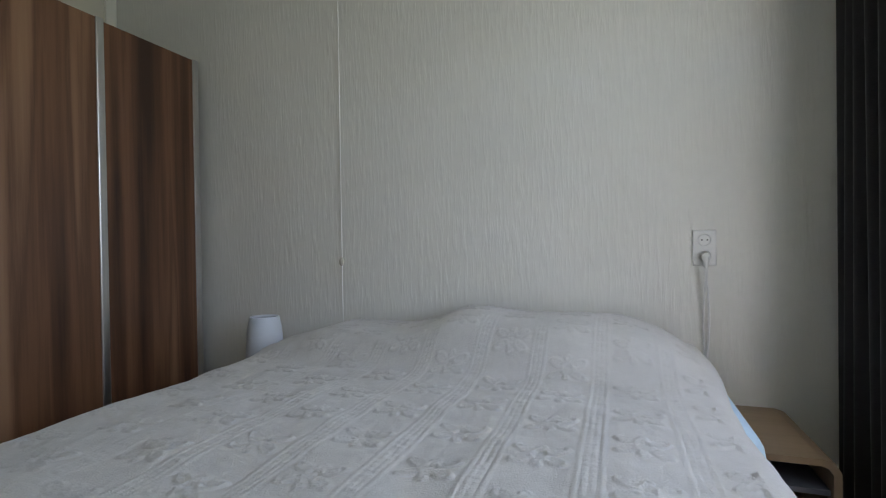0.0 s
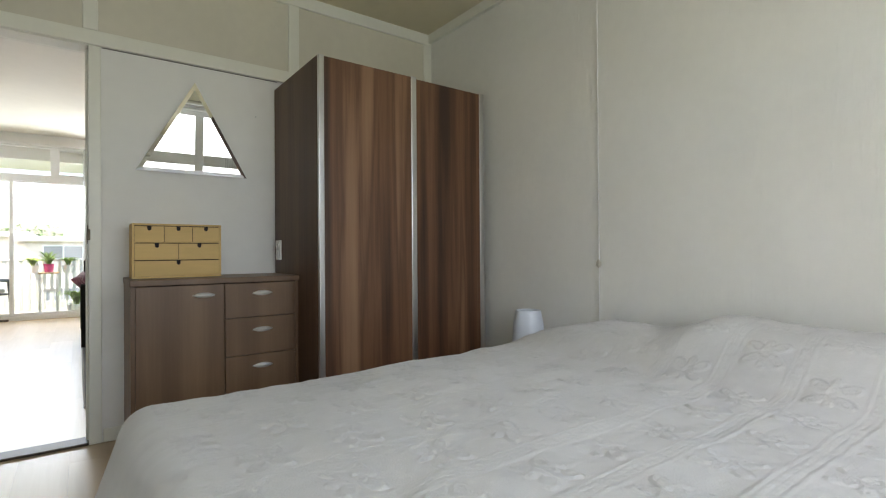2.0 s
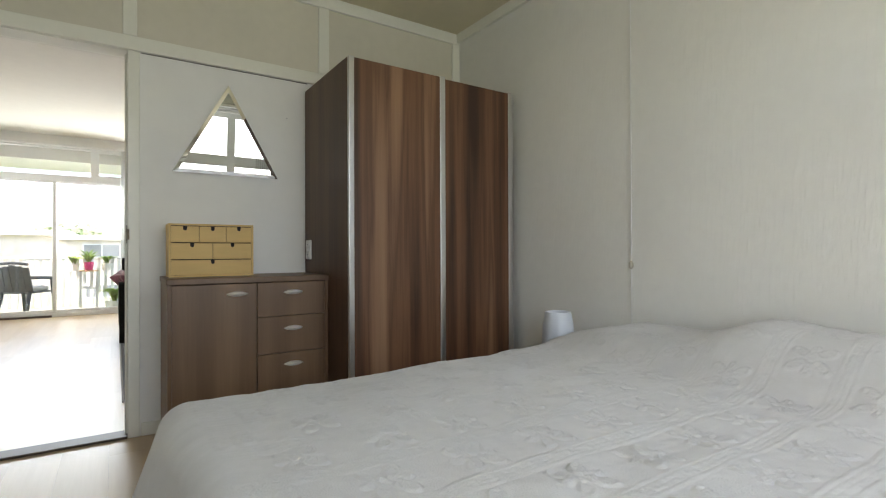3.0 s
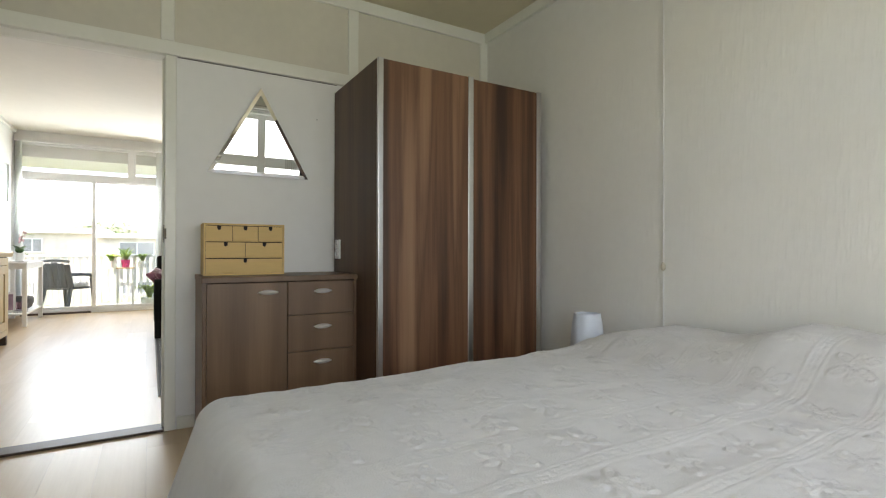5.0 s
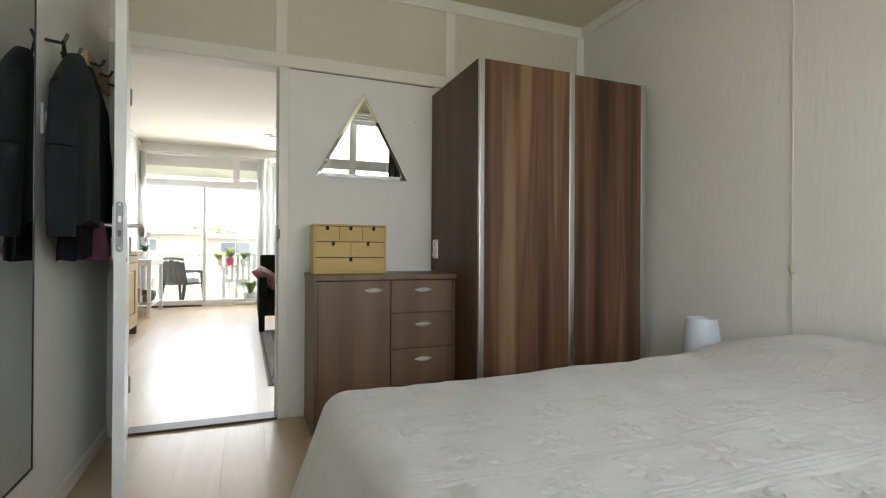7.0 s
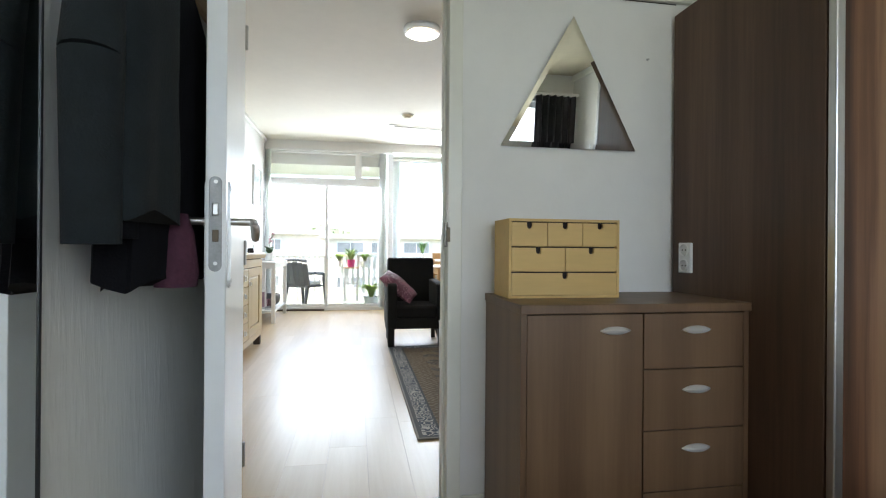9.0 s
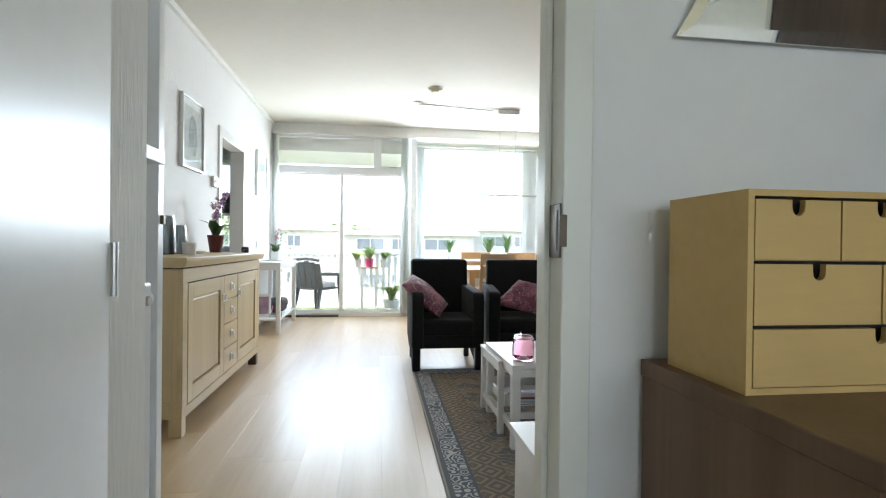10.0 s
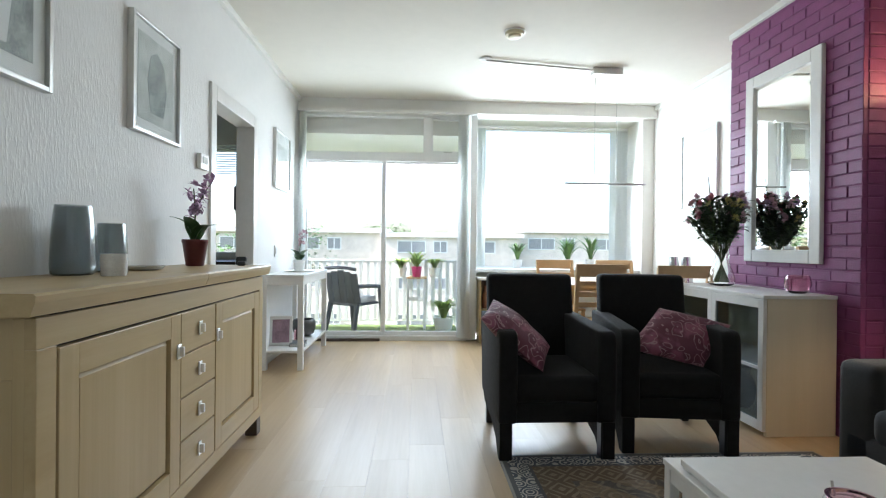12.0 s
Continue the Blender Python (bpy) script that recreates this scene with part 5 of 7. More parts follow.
def orchid(name, label, at, pot_profile, pot_mat, petal, spikes, seed, leaves=6, reach=0.135, flower_r=0.036):
    rng = random.Random(seed)
    o_ = thing(name, label, "orchid", at)
    h = pot_profile[-1][1]
    bm = bmesh.new()
    lathe(bm, pot_profile + [(pot_profile[-1][0] - 0.006, h - 0.001), (pot_profile[-1][0] - 0.008, h - 0.02), (0.001, h - 0.02)], 28, cap_bottom=True)
    part("pot", bm, pot_mat, o_, smooth=True)
    bm = bmesh.new()
    for k in range(leaves):
        a = 2 * math.pi * k / leaves + rng.uniform(-0.4, 0.4)
        r = reach * rng.uniform(0.8, 1.1)
        leaf_blade(bm, (0, 0, h - 0.01), (math.cos(a) * r, math.sin(a) * r, h + rng.uniform(0.0, 0.12)), 0.082, 0.22, 7)
    lf = part("leaf_rosette", bm, LEAF, o_, smooth=True)
    for k in range(spikes):
        a = rng.uniform(-1, 1) + k * 2.1
        top = 0.30 + 0.05 * k
        pts = [(0.01 * k, 0, h - 0.01)]
        for s_ in range(1, 9):
            t = s_ / 8
            pts.append((0.02 * k + math.cos(a) * 0.09 * t ** 2.2, math.sin(a) * 0.09 * t ** 2.2, h + top * (t - 0.10 * t ** 3)))
        bm = bmesh.new()
        path_tube(bm, pts, 0.0026, 6)
        sp = part("stem", bm, STEM, o_)
        for s_ in range(4, 9):
            p_ = Vector(pts[s_])
            for _ in range(2):
                c = p_ + Vector((rng.uniform(-0.03, 0.03), rng.uniform(-0.03, 0.03), rng.uniform(-0.02, 0.02)))
                bm = bmesh.new()
                blossom(bm, c, flower_r * rng.uniform(0.8, 1.15), 5, rng)
                part("flower", bm, petal, sp)
    return o_


orchid("orchid", "mauve orchid in a burgundy glazed pot on the sideboard", (-5.93, -1.12, TOPZ), [(0.042, 0.0), (0.046, 0.005), (0.064, 0.125), (0.067, 0.13), (0.067, 0.145)], BURGUNDY, ORCHID, 2, 11)

# ------------------------------------------------------------------ pictures on the walls


def framed(name, label, x0, x1, z0, z1, print_mat, mount=0.10, y=YL, sgn=1, fmat=None, depth=0.032):
    f_ = thing(name, label, "picture", (0, y, 0), group="framed pictures")
    w_ = 0.018
    ya, yb = sorted((0, sgn * depth))
    part("frame", boxes((x0, x0 + w_, ya, yb, z0, z1), (x1 - w_, x1, ya, yb, z0, z1), (x0 + w_, x1 - w_, ya, yb, z0, z0 + w_), (x0 + w_, x1 - w_, ya, yb, z1 - w_, z1), bevel=0.002), fmat or SILVER_FRAME, f_)
    ya, yb = sorted((sgn * 0.010, sgn * 0.014))
    part("mount", B(x0 + w_, x1 - w_, ya, yb, z0 + w_, z1 - w_), PAPER, f_, "off-white mount")
    ya, yb = sorted((sgn * 0.014, sgn * 0.0155))
    if print_mat:
        part("print", B(x0 + mount, x1 - mount, ya, yb, z0 + mount * 1.1, z1 - mount * 1.1), print_mat, f_)
    ya, yb = sorted((sgn * 0.020, sgn * 0.022))
    g_ = part("glass", B(x0 + w_, x1 - w_, ya, yb, z0 + w_, z1 - w_), PICTURE_GLASS, f_, "picture glass")
    g_.visible_shadow = False
    return f_


f1 = framed("flower_picture", "silver framed grey print of white flowers in a pot", -5.035, -4.565, 1.64, 2.22, PRINT_GREY, 0.075)
bm = bmesh.new()
prism(bm, [(-4.845, 1.75), (-4.775, 1.75), (-4.755, 1.90), (-4.865, 1.90)], "y", 0.0155, 0.0165)
part("painted_pot", bm, PAPER, f1, "white painted pot")
bm = bmesh.new()
rngp = random.Random(2)
for k in range(46):
    a, r = rngp.uniform(0, 6.28), rngp.uniform(0, 1) ** 0.5
    c = Vector((-4.81 + 0.10 * r * math.cos(a), 0.0155, 1.99 + 0.075 * r * math.sin(a)))
    tube(bm, c, c + Vector((0, 0.0006 + 0.0004 * (k % 3), 0)), rngp.uniform(0.009, 0.016), n=7)
part("painted_blossom", bm, mat("painted_white", (0.62, 0.63, 0.58), 0.8, vary=0.15, scale=40), f1, "white painted blossoms")
f2 = framed("pot_picture", "silver framed pale print of a plant in a vase", -6.022, -5.55, 1.64, 2.21, PRINT_SOFT, 0.065)
bm = bmesh.new()
prism(bm, [(-5.86, 1.76), (-5.73, 1.76), (-5.70, 1.92), (-5.73, 2.05), (-5.79, 2.08), (-5.86, 2.03), (-5.89, 1.90)], "y", 0.0155, 0.0165)
part("painted_vase", bm, PRINT_GREY, f2, "grey painted vase")
framed("small_picture", "narrow silver framed pale picture by the window", -8.47, -7.92, 1.65, 2.22, PRINT_SOFT, 0.12)
framed("white_picture", "white framed pale picture on the dining wall", -8.31, -7.68, 1.50, 2.31, PRINT_SOFT, 0.11, y=YR, sgn=-1, fmat=SILVER_FRAME)
th = thing("thermostat", "white room thermostat on the wall", "thermostat", (-6.35, YL, 1.615))
part("case", B(-0.06, 0.06, 0, 0.03, -0.05, 0.05, bevel=0.006), WHITE_PLASTIC, th)
part("display", B(-0.035, 0.035, 0.03, 0.0315, -0.012, 0.03), PRINT_SOFT, th, "pale grey display")
ws = thing("picture_ledge", "white picture ledge on the wall above the sofa", "shelf", (0, YR, 1.835))
part("board", B(-5.28, -3.9, -0.115, 0, 0, 0.02, bevel=0.002), WHITE_LACQUER, ws)
part("lip", B(-5.28, -3.9, -0.125, -0.115, 0, 0.038, bevel=0.002), WHITE_LACQUER, ws)
cv = thing("canvas", "white canvas with painted pink roses on the ledge", "canvas", (-4.98, YR - 0.045, 1.856))
part("canvas_board", B(-0.17, 0.17, -0.02, 0.02, 0, 0.27, bevel=0.002), PAPER, cv)
bm = bmesh.new()
rngp = random.Random(9)
for k in range(60):
    a, r = rngp.uniform(0, 6.28), rngp.uniform(0, 1) ** 0.5
    c = Vector((-0.02 + 0.11 * r * math.cos(a) + 0.02 * (k % 3), -0.02, 0.13 + 0.06 * r * math.sin(a)))
    tube(bm, c, c - Vector((0, 0.0006 + 0.0004 * (k % 4), 0)), rngp.uniform(0.010, 0.020), n=7)
part("painted_bouquet", bm, mat("rose_paint", (0.45, 0.16, 0.20), 0.7, vary=0.3, scale=40), cv, "dusky pink painted roses")
bt = thing("bottle_vase", "small clear glass bottle with a green sprig on the ledge", "vase", (-4.72, YR - 0.055, 1.856))
bm = bmesh.new()
lathe(bm, [(0.03, 0.0), (0.032, 0.08), (0.014, 0.12), (0.013, 0.16)], 18, cap_bottom=True)
part("bottle", bm, VASE_GLASS, bt, smooth=True)
bm = bmesh.new()
for k in range(7):
    a = k * 0.9
    leaf_blade(bm, (0, 0, 0.12 + 0.01 * k), (0.06 * math.cos(a), 0.04 * math.sin(a), 0.20 + 0.012 * k), 0.025, 0.2)
part("sprig", bm, LEAF, bt)

# ------------------------------------------------------------------ console table by the window
ct = thing("console_table", "slim white console table with a low shelf against the wall", "console table", (0, 0, 0))
cx0, cx1, cy0, cy1, cz = -8.66, -7.52, YL + 0.02, -0.885, 0.835
part("top", B(cx0, cx1, cy0, cy1, cz - 0.025, cz, bevel=0.003), WHITE_LACQUER, ct)
part("apron", boxes((cx0 + 0.05, cx1 - 0.05, cy1 - 0.03, cy1 - 0.012, cz - 0.09, cz - 0.025), (cx0 + 0.05, cx1 - 0.05, cy0 + 0.012, cy0 + 0.03, cz - 0.09, cz - 0.025), (cx1 - 0.03, cx1 - 0.012, cy0 + 0.05, cy1 - 0.05, cz - 0.09, cz - 0.025)), WHITE_LACQUER, ct)
for x in (cx0 + 0.028, cx1 - 0.028):
    for y in (cy0 + 0.028, cy1 - 0.028):
        part("leg", B(x - 0.024, x + 0.024, y - 0.024, y + 0.024, 0, cz - 0.025, bevel=0.003), WHITE_LACQUER, ct)
part("shelf", B(cx0 + 0.01, cx1 - 0.01, cy0 + 0.01, cy1 - 0.01, 0.150, 0.172, bevel=0.003), WHITE_LACQUER, ct)
pt = thing("plate", "large pale glass plate under the orchid", "plate", (-8.14, -1.07, cz))
bm = bmesh.new()
lathe(bm, [(0.10, 0.0), (0.15, 0.006), (0.155, 0.012), (0.10, 0.008), (0.001, 0.007)], 32, cap_bottom=True)
part("dish", bm, WHITE_PLASTIC, pt, smooth=True)
orchid("white_orchid", "pale orchid in a white pot on the console table", (-8.14, -1.07, cz + 0.008), [(0.045, 0.0), (0.048, 0.005), (0.058, 0.11)], WHITE_PLASTIC, PALE_PINK, 2, 4, 6, 0.11, 0.022)
pl = thing("photo_frame", "plum and white photo frame leaning on the console shelf", "photo frame", (-7.75, -1.12, 0.172), 0)
pl.matrix_basis = pose(-7.75, -1.14, 0.172, 0, -10, 10)
part("frame", B(-0.01, 0.01, -0.10, 0.10, 0, 0.27, bevel=0.003), WHITE_LACQUER, pl)
part("photo", B(0.010, 0.0115, -0.075, 0.075, 0.03, 0.24), mat("plum_print", (0.46, 0.30, 0.38), 0.6, vary=0.2, scale=12), pl, "plum coloured print")
turned("candle_jar", "mauve glass candle jar on the console shelf", "candle jar", (-7.95, -1.02, 0.172), [(0.045, 0.0), (0.05, 0.01), (0.05, 0.10), (0.045, 0.12)], PINK_GLASS, 24, inner=0.004)
turned("bowl", "dark grey stoneware bowl on the console shelf", "bowl", (-8.28, -1.05, 0.172), [(0.06, 0.0), (0.10, 0.03), (0.12, 0.10), (0.115, 0.15), (0.10, 0.17)], PLASTER_GREY, 28, inner=0.008)
bk = thing("book", "dark book lying on the console shelf", "book", (-7.80, -0.99, 0.172), 8)
part("pages", B(-0.10, 0.10, -0.068, 0.066, 0.003, 0.024), PAPER, bk)
part("cover", boxes((-0.105, 0.105, -0.07, 0.07, 0, 0.003), (-0.105, 0.105, -0.07, 0.07, 0.024, 0.027), (-0.105, 0.105, -0.073, -0.07, 0, 0.027)), PLASTER_GREY, bk)

# ------------------------------------------------------------------ rug
RX0, RX1, RY0, RY1 = -5.70, -3.135, 0.530, 2.25


def rug_material():
    """Oriental rug: grey-blue borders round a beige-brown field with a lattice of diamonds."""
    m = bpy.data.materials.new("oriental_rug_wool")
    m.use_nodes = True
    nt = m.node_tree
    bsdf = nt.nodes["Principled BSDF"]
    bsdf.inputs["Roughness"].default_value = 0.95
    tc = nt.nodes.new("ShaderNodeTexCoord")
    sep = nt.nodes.new("ShaderNodeSeparateXYZ")
    nt.links.new(tc.outputs["Object"], sep.inputs[0])

    def M(op, a, b=None, c=None):
        n = nt.nodes.new("ShaderNodeMath")
        n.operation = op
        for k, v in enumerate((a, b, c)):
            if v is None:
                continue
            if isinstance(v, (int, float)):
                n.inputs[k].default_value = v
            else:
                nt.links.new(v, n.inputs[k])
        return n.outputs[0]

    def mix(f_, a, b):
        n = nt.nodes.new("ShaderNodeMix")
        n.data_type = "RGBA"
        for sock, v in (("Factor", f_), ("A", a), ("B", b)):
            if isinstance(v, tuple):
                n.inputs[sock].default_value = (*v, 1)
            elif isinstance(v, (int, float)):
                n.inputs[sock].default_value = v
            else:
                nt.links.new(v, n.inputs[sock])
        return n.outputs["Result"]
    hx, hy = (RX1 - RX0) / 2, (RY1 - RY0) / 2
    ax, ay = M("ABSOLUTE", sep.outputs["X"]), M("ABSOLUTE", sep.outputs["Y"])
    edge = M("MINIMUM", M("SUBTRACT", hx, ax), M("SUBTRACT", hy, ay))
    # a repeating motif: nested diamonds
    def diamonds(pitch, rings):
        u = M("ABSOLUTE", M("SUBTRACT", M("FRACT", M("DIVIDE", sep.outputs["X"], pitch)), 0.5))
        v = M("ABSOLUTE", M("SUBTRACT", M("FRACT", M("DIVIDE", sep.outputs["Y"], pitch)), 0.5))
        return M("SINE", M("MULTIPLY", M("ADD", u, v), rings))
    nz = nt.nodes.new("ShaderNodeTexNoise")
    nz.inputs["Scale"].default_value, nz.inputs["Detail"].default_value = 22, 3
    nt.links.new(tc.outputs["Object"], nz.inputs["Vector"])
    wob = M("MULTIPLY_ADD", nz.outputs["Fac"], 2.6, -1.3)
    big = M("GREATER_THAN", M("ADD", diamonds(0.98, 25.0), M("MULTIPLY", wob, 0.8)), 0.25)
    vf = nt.nodes.new("ShaderNodeTexVoronoi")
    vf.inputs["Scale"].default_value = 8.5
    nt.links.new(tc.outputs["Object"], vf.inputs["Vector"])
    floret = M("GREATER_THAN", M("ADD", M("SINE", M("MULTIPLY", vf.outputs["Distance"], 24.0)), wob), 0.55)
    fine = M("GREATER_THAN", M("ADD", diamonds(0.14, 20.0), wob), 0.35)
    field = mix(big, (0.225, 0.180, 0.130), (0.125, 0.118, 0.112))
    field = mix(M("MULTIPLY", floret, 0.5), field, (0.36, 0.315, 0.25))
    field = mix(M("MULTIPLY", fine, 0.25), field, (0.07, 0.065, 0.065))
    border = mix(fine, (0.15, 0.115, 0.085), (0.27, 0.225, 0.17))
    vor = nt.nodes.new("ShaderNodeTexVoronoi")
    vor.inputs["Scale"].default_value = 16
    nt.links.new(tc.outputs["Object"], vor.inputs["Vector"])
    petals = M("GREATER_THAN", M("SINE", M("MULTIPLY", vor.outputs["Distance"], 26.0)), 0.25)
    narrow = mix(petals, (0.09, 0.105, 0.135), (0.50, 0.49, 0.46))
    col = mix(M("LESS_THAN", edge, 0.30), field, border)
    col = mix(M("LESS_THAN", edge, 0.145), col, (0.10, 0.105, 0.115))
    col = mix(M("LESS_THAN", edge, 0.130), col, narrow)
    col = mix(M("LESS_THAN", edge, 0.035), col, (0.12, 0.125, 0.135))
    col = mix(M("LESS_THAN", edge, 0.012), col, (0.33, 0.32, 0.30))
    nt.links.new(col, bsdf.inputs["Base Color"])
    fz = nt.nodes.new("ShaderNodeTexNoise")
    fz.inputs["Scale"].default_value = 420
    nt.links.new(tc.outputs["Object"], fz.inputs["Vector"])
    bp = nt.nodes.new("ShaderNodeBump")
    bp.inputs["Strength"].default_value, bp.inputs["Distance"].default_value = 0.6, 0.003
    nt.links.new(fz.outputs["Fac"], bp.inputs["Height"])
    nt.links.new(bp.outputs["Normal"], bsdf.inputs["Normal"])
    return m


rug = solo("rug", B(-(RX1 - RX0) / 2, (RX1 - RX0) / 2, -(RY1 - RY0) / 2, (RY1 - RY0) / 2, 0.001, 0.011, bevel=0.003), rug_material(), "grey and beige oriental rug with patterned borders on the floor", "rug")
rug.location = ((RX0 + RX1) / 2, (RY0 + RY1) / 2, 0)


def cushion_mesh(w, h, t, seed, n=26, sag=0.0):
    """A knife-edge scatter cushion, puffed in the middle, with pinched corners."""
    bm = bmesh.new()
    sides = []
    for s_ in (1, -1):
        grid = []
        for j in range(n + 1):
            row = []
            for i in range(n + 1):
                u, v = i / n * 2 - 1, j / n * 2 - 1
                puff = ((1 - abs(u) ** 2.6) * (1 - abs(v) ** 2.6)) ** 0.55
                pinch = 1 - 0.07 * (1 - abs(u * v)) * (abs(u) ** 3 + abs(v) ** 3) * 0.5
                wr = 0.010 * noise.noise((u * 2.2 + seed, v * 2.2, s_ * 3.0))
                row.append(bm.verts.new((u * w / 2 * pinch, s_ * (t / 2 * puff + wr * puff), v * h / 2 * pinch - sag * (1 - abs(u)) * (v > 0) * 0.3)))
            grid.append(row)
        sides.append(grid)
        for j in range(n):
            for i in range(n):
                bm.faces.new((grid[j][i], grid[j][i + 1], grid[j + 1][i + 1], grid[j + 1][i]))
    bmesh.ops.remove_doubles(bm, verts=bm.verts, dist=0.0006)
    return bm


# ------------------------------------------------------------------ armchairs


def armchair(label, at, rz):
    """Upholstered tub chair: front at +x, seat between two arm slabs that run to the floor as legs."""
    a_ = thing("armchair", label, "armchair", at, rz, group="pair of armchairs")
    W, D = 0.60, 0.70
    part("seat", B(-D + 0.14, -0.005, -W / 2 + 0.075, W / 2 - 0.075, 0.30, 0.435, bevel=0.035, seg=4), ARMCHAIR, a_, smooth=True)
    part("front_rail", B(-D + 0.12, -0.012, -W / 2 + 0.07, W / 2 - 0.07, 0.195, 0.305, bevel=0.015, seg=2), ARMCHAIR, a_, smooth=True)
    bm = bmesh.new()
    lean = 0.085
    for y0, y1 in ((-W / 2 + 0.03, W / 2 - 0.03),):
        vs = box(bm, -D + 0.02, -D + 0.15, y0, y1, 0.30, 0.925, bevel=0.03, seg=4)
        for v in vs:
            if v.is_valid:
                v.co.x -= lean * (v.co.z - 0.30) / 0.6
    part("backrest", bm, ARMCHAIR, a_, smooth=True)
    for s_ in (-1, 1):
        bm = bmesh.new()
        y0, y1 = sorted((s_ * (W / 2 - 0.092), s_ * (W / 2 + 0.004)))
        prof_ = [(-0.005, 0.195), (-D + 0.05, 0.195), (-D - 0.02, 0.66), (-D - 0.01, 0.685), (-0.035, 0.665), (-0.008, 0.645), (0.004, 0.60), (0.004, 0.22)]
        prism(bm, prof_, "y", y0, y1)
        bmesh.ops.bevel(bm, geom=list(bm.edges), offset=0.014, segments=3, profile=0.5, affect="EDGES")
        arm_ = part("armrest", bm, ARMCHAIR, a_, smooth=True)
        bm = bmesh.new()
        y0, y1 = sorted((s_ * (W / 2 - 0.062), s_ * (W / 2 - 0.002)))
        prism(bm, [(-0.004, 0.012), (-0.055, 0.012), (-0.13, 0.085), (-0.30, 0.135), (-D + 0.14, 0.150), (-D + 0.07, 0.20), (-0.004, 0.20)], "y", y0, y1)
        part("side_skirt", bm, ARMCHAIR, arm_, "woven side panel tapering to the foot")
        for x in (-0.045, -D + 0.10):
            bm = bmesh.new()
            wl = 0.030 if x > -0.3 else 0.022
            vs = box(bm, x - wl, x + wl, s_ * (W / 2 - 0.04) - wl, s_ * (W / 2 - 0.04) + wl, 0.0, 0.215, bevel=0.003)
            part("leg", bm, BLACK, a_, "black block leg")
    return a_


armchair("black woven armchair with slab arms standing at the rug's edge", (-5.62, 0.825, 0.0), 0)
armchair("black woven armchair turned slightly, beside its twin", (-5.66, 1.49, 0.0), -7)


def rest(at, along, up):
    """A pose whose x runs along and whose z leans as near up as it can."""
    x = Vector(along).normalized()
    y = Vector(up).cross(x).normalized()
    z = x.cross(y)
    return Matrix.Translation(at) @ Matrix((x, y, z)).transposed().to_4x4()


for at, rot, seed in (((-5.82, 0.650, 0.625), ((0.05, 0.30, -0.25), (-0.85, 0.0, 0.50)), 1), ((-5.84, 1.580, 0.605), ((0.10, 0.95, -0.22), (-0.60, 0.22, 0.72)), 2)):
    slumped = cushion_mesh(0.42, 0.30 if seed == 1 else 0.33, 0.12, seed)
    if seed == 2:
        for v in slumped.verts:
            v.co.x += 0.62 * v.co.z
    c = solo("scatter_cushion", slumped, CUSHION, "plum paisley scatter cushion propped in an armchair", "cushion", smooth=True, group="paisley cushions")
    c.matrix_basis = rest(at, *rot)

# ------------------------------------------------------------------ sofa
so = thing("sofa", "charcoal fabric sofa with a high back against the wall", "sofa", (0, 0, 0))
sx0, sx1 = -5.32, -3.15
part("base", B(sx0 + 0.05, sx1 - 0.05, 2.03, 2.88, 0.10, 0.30, bevel=0.02), SOFA, so, smooth=True)
for x0, x1 in ((sx0 + 0.21, -4.27), (-4.265, sx1 - 0.20)):
    part("seat_cushion", B(x0, x1, 1.985, 2.62, 0.285, 0.445, bevel=0.055, seg=5), SOFA, so, smooth=True)
for x0, x1 in ((sx0 + 0.19, -4.27), (-4.265, sx1 - 0.18)):
    bm = bmesh.new()
    vs = box(bm, x0, x1, 2.60, 2.83, 0.42, 0.885, bevel=0.075, seg=6)
    for v in vs:
        if v.is_valid:
            v.co.y += 0.06 * (v.co.z - 0.42) / 0.45
    part("back_cushion", bm, SOFA, so, smooth=True)
for x0, x1 in ((sx0, sx0 + 0.205), (sx1 - 0.205, sx1)):
    part("armrest", B(x0, x1, 2.03, 2.86, 0.09, 0.605, bevel=0.045, seg=5), SOFA, so, smooth=True)
for x in (sx0 + 0.10, sx1 - 0.10):
    for y in (2.12, 2.78):
        bm = bmesh.new()
        tube(bm, (x, y, 0), (x, y, 0.10), 0.02, 0.028, 12)
        part("foot", bm, STEEL, so, "steel foot")
c = solo("scatter_cushion", cushion_mesh(0.47, 0.40, 0.15, 5), CUSHION, "plum paisley scatter cushion leaning on the sofa arm", "cushion", smooth=True, group="paisley cushions")
c.matrix_basis = pose(-4.985, 2.42, 0.625, 18, 7, -124)

# ------------------------------------------------------------------ nest of coffee tables


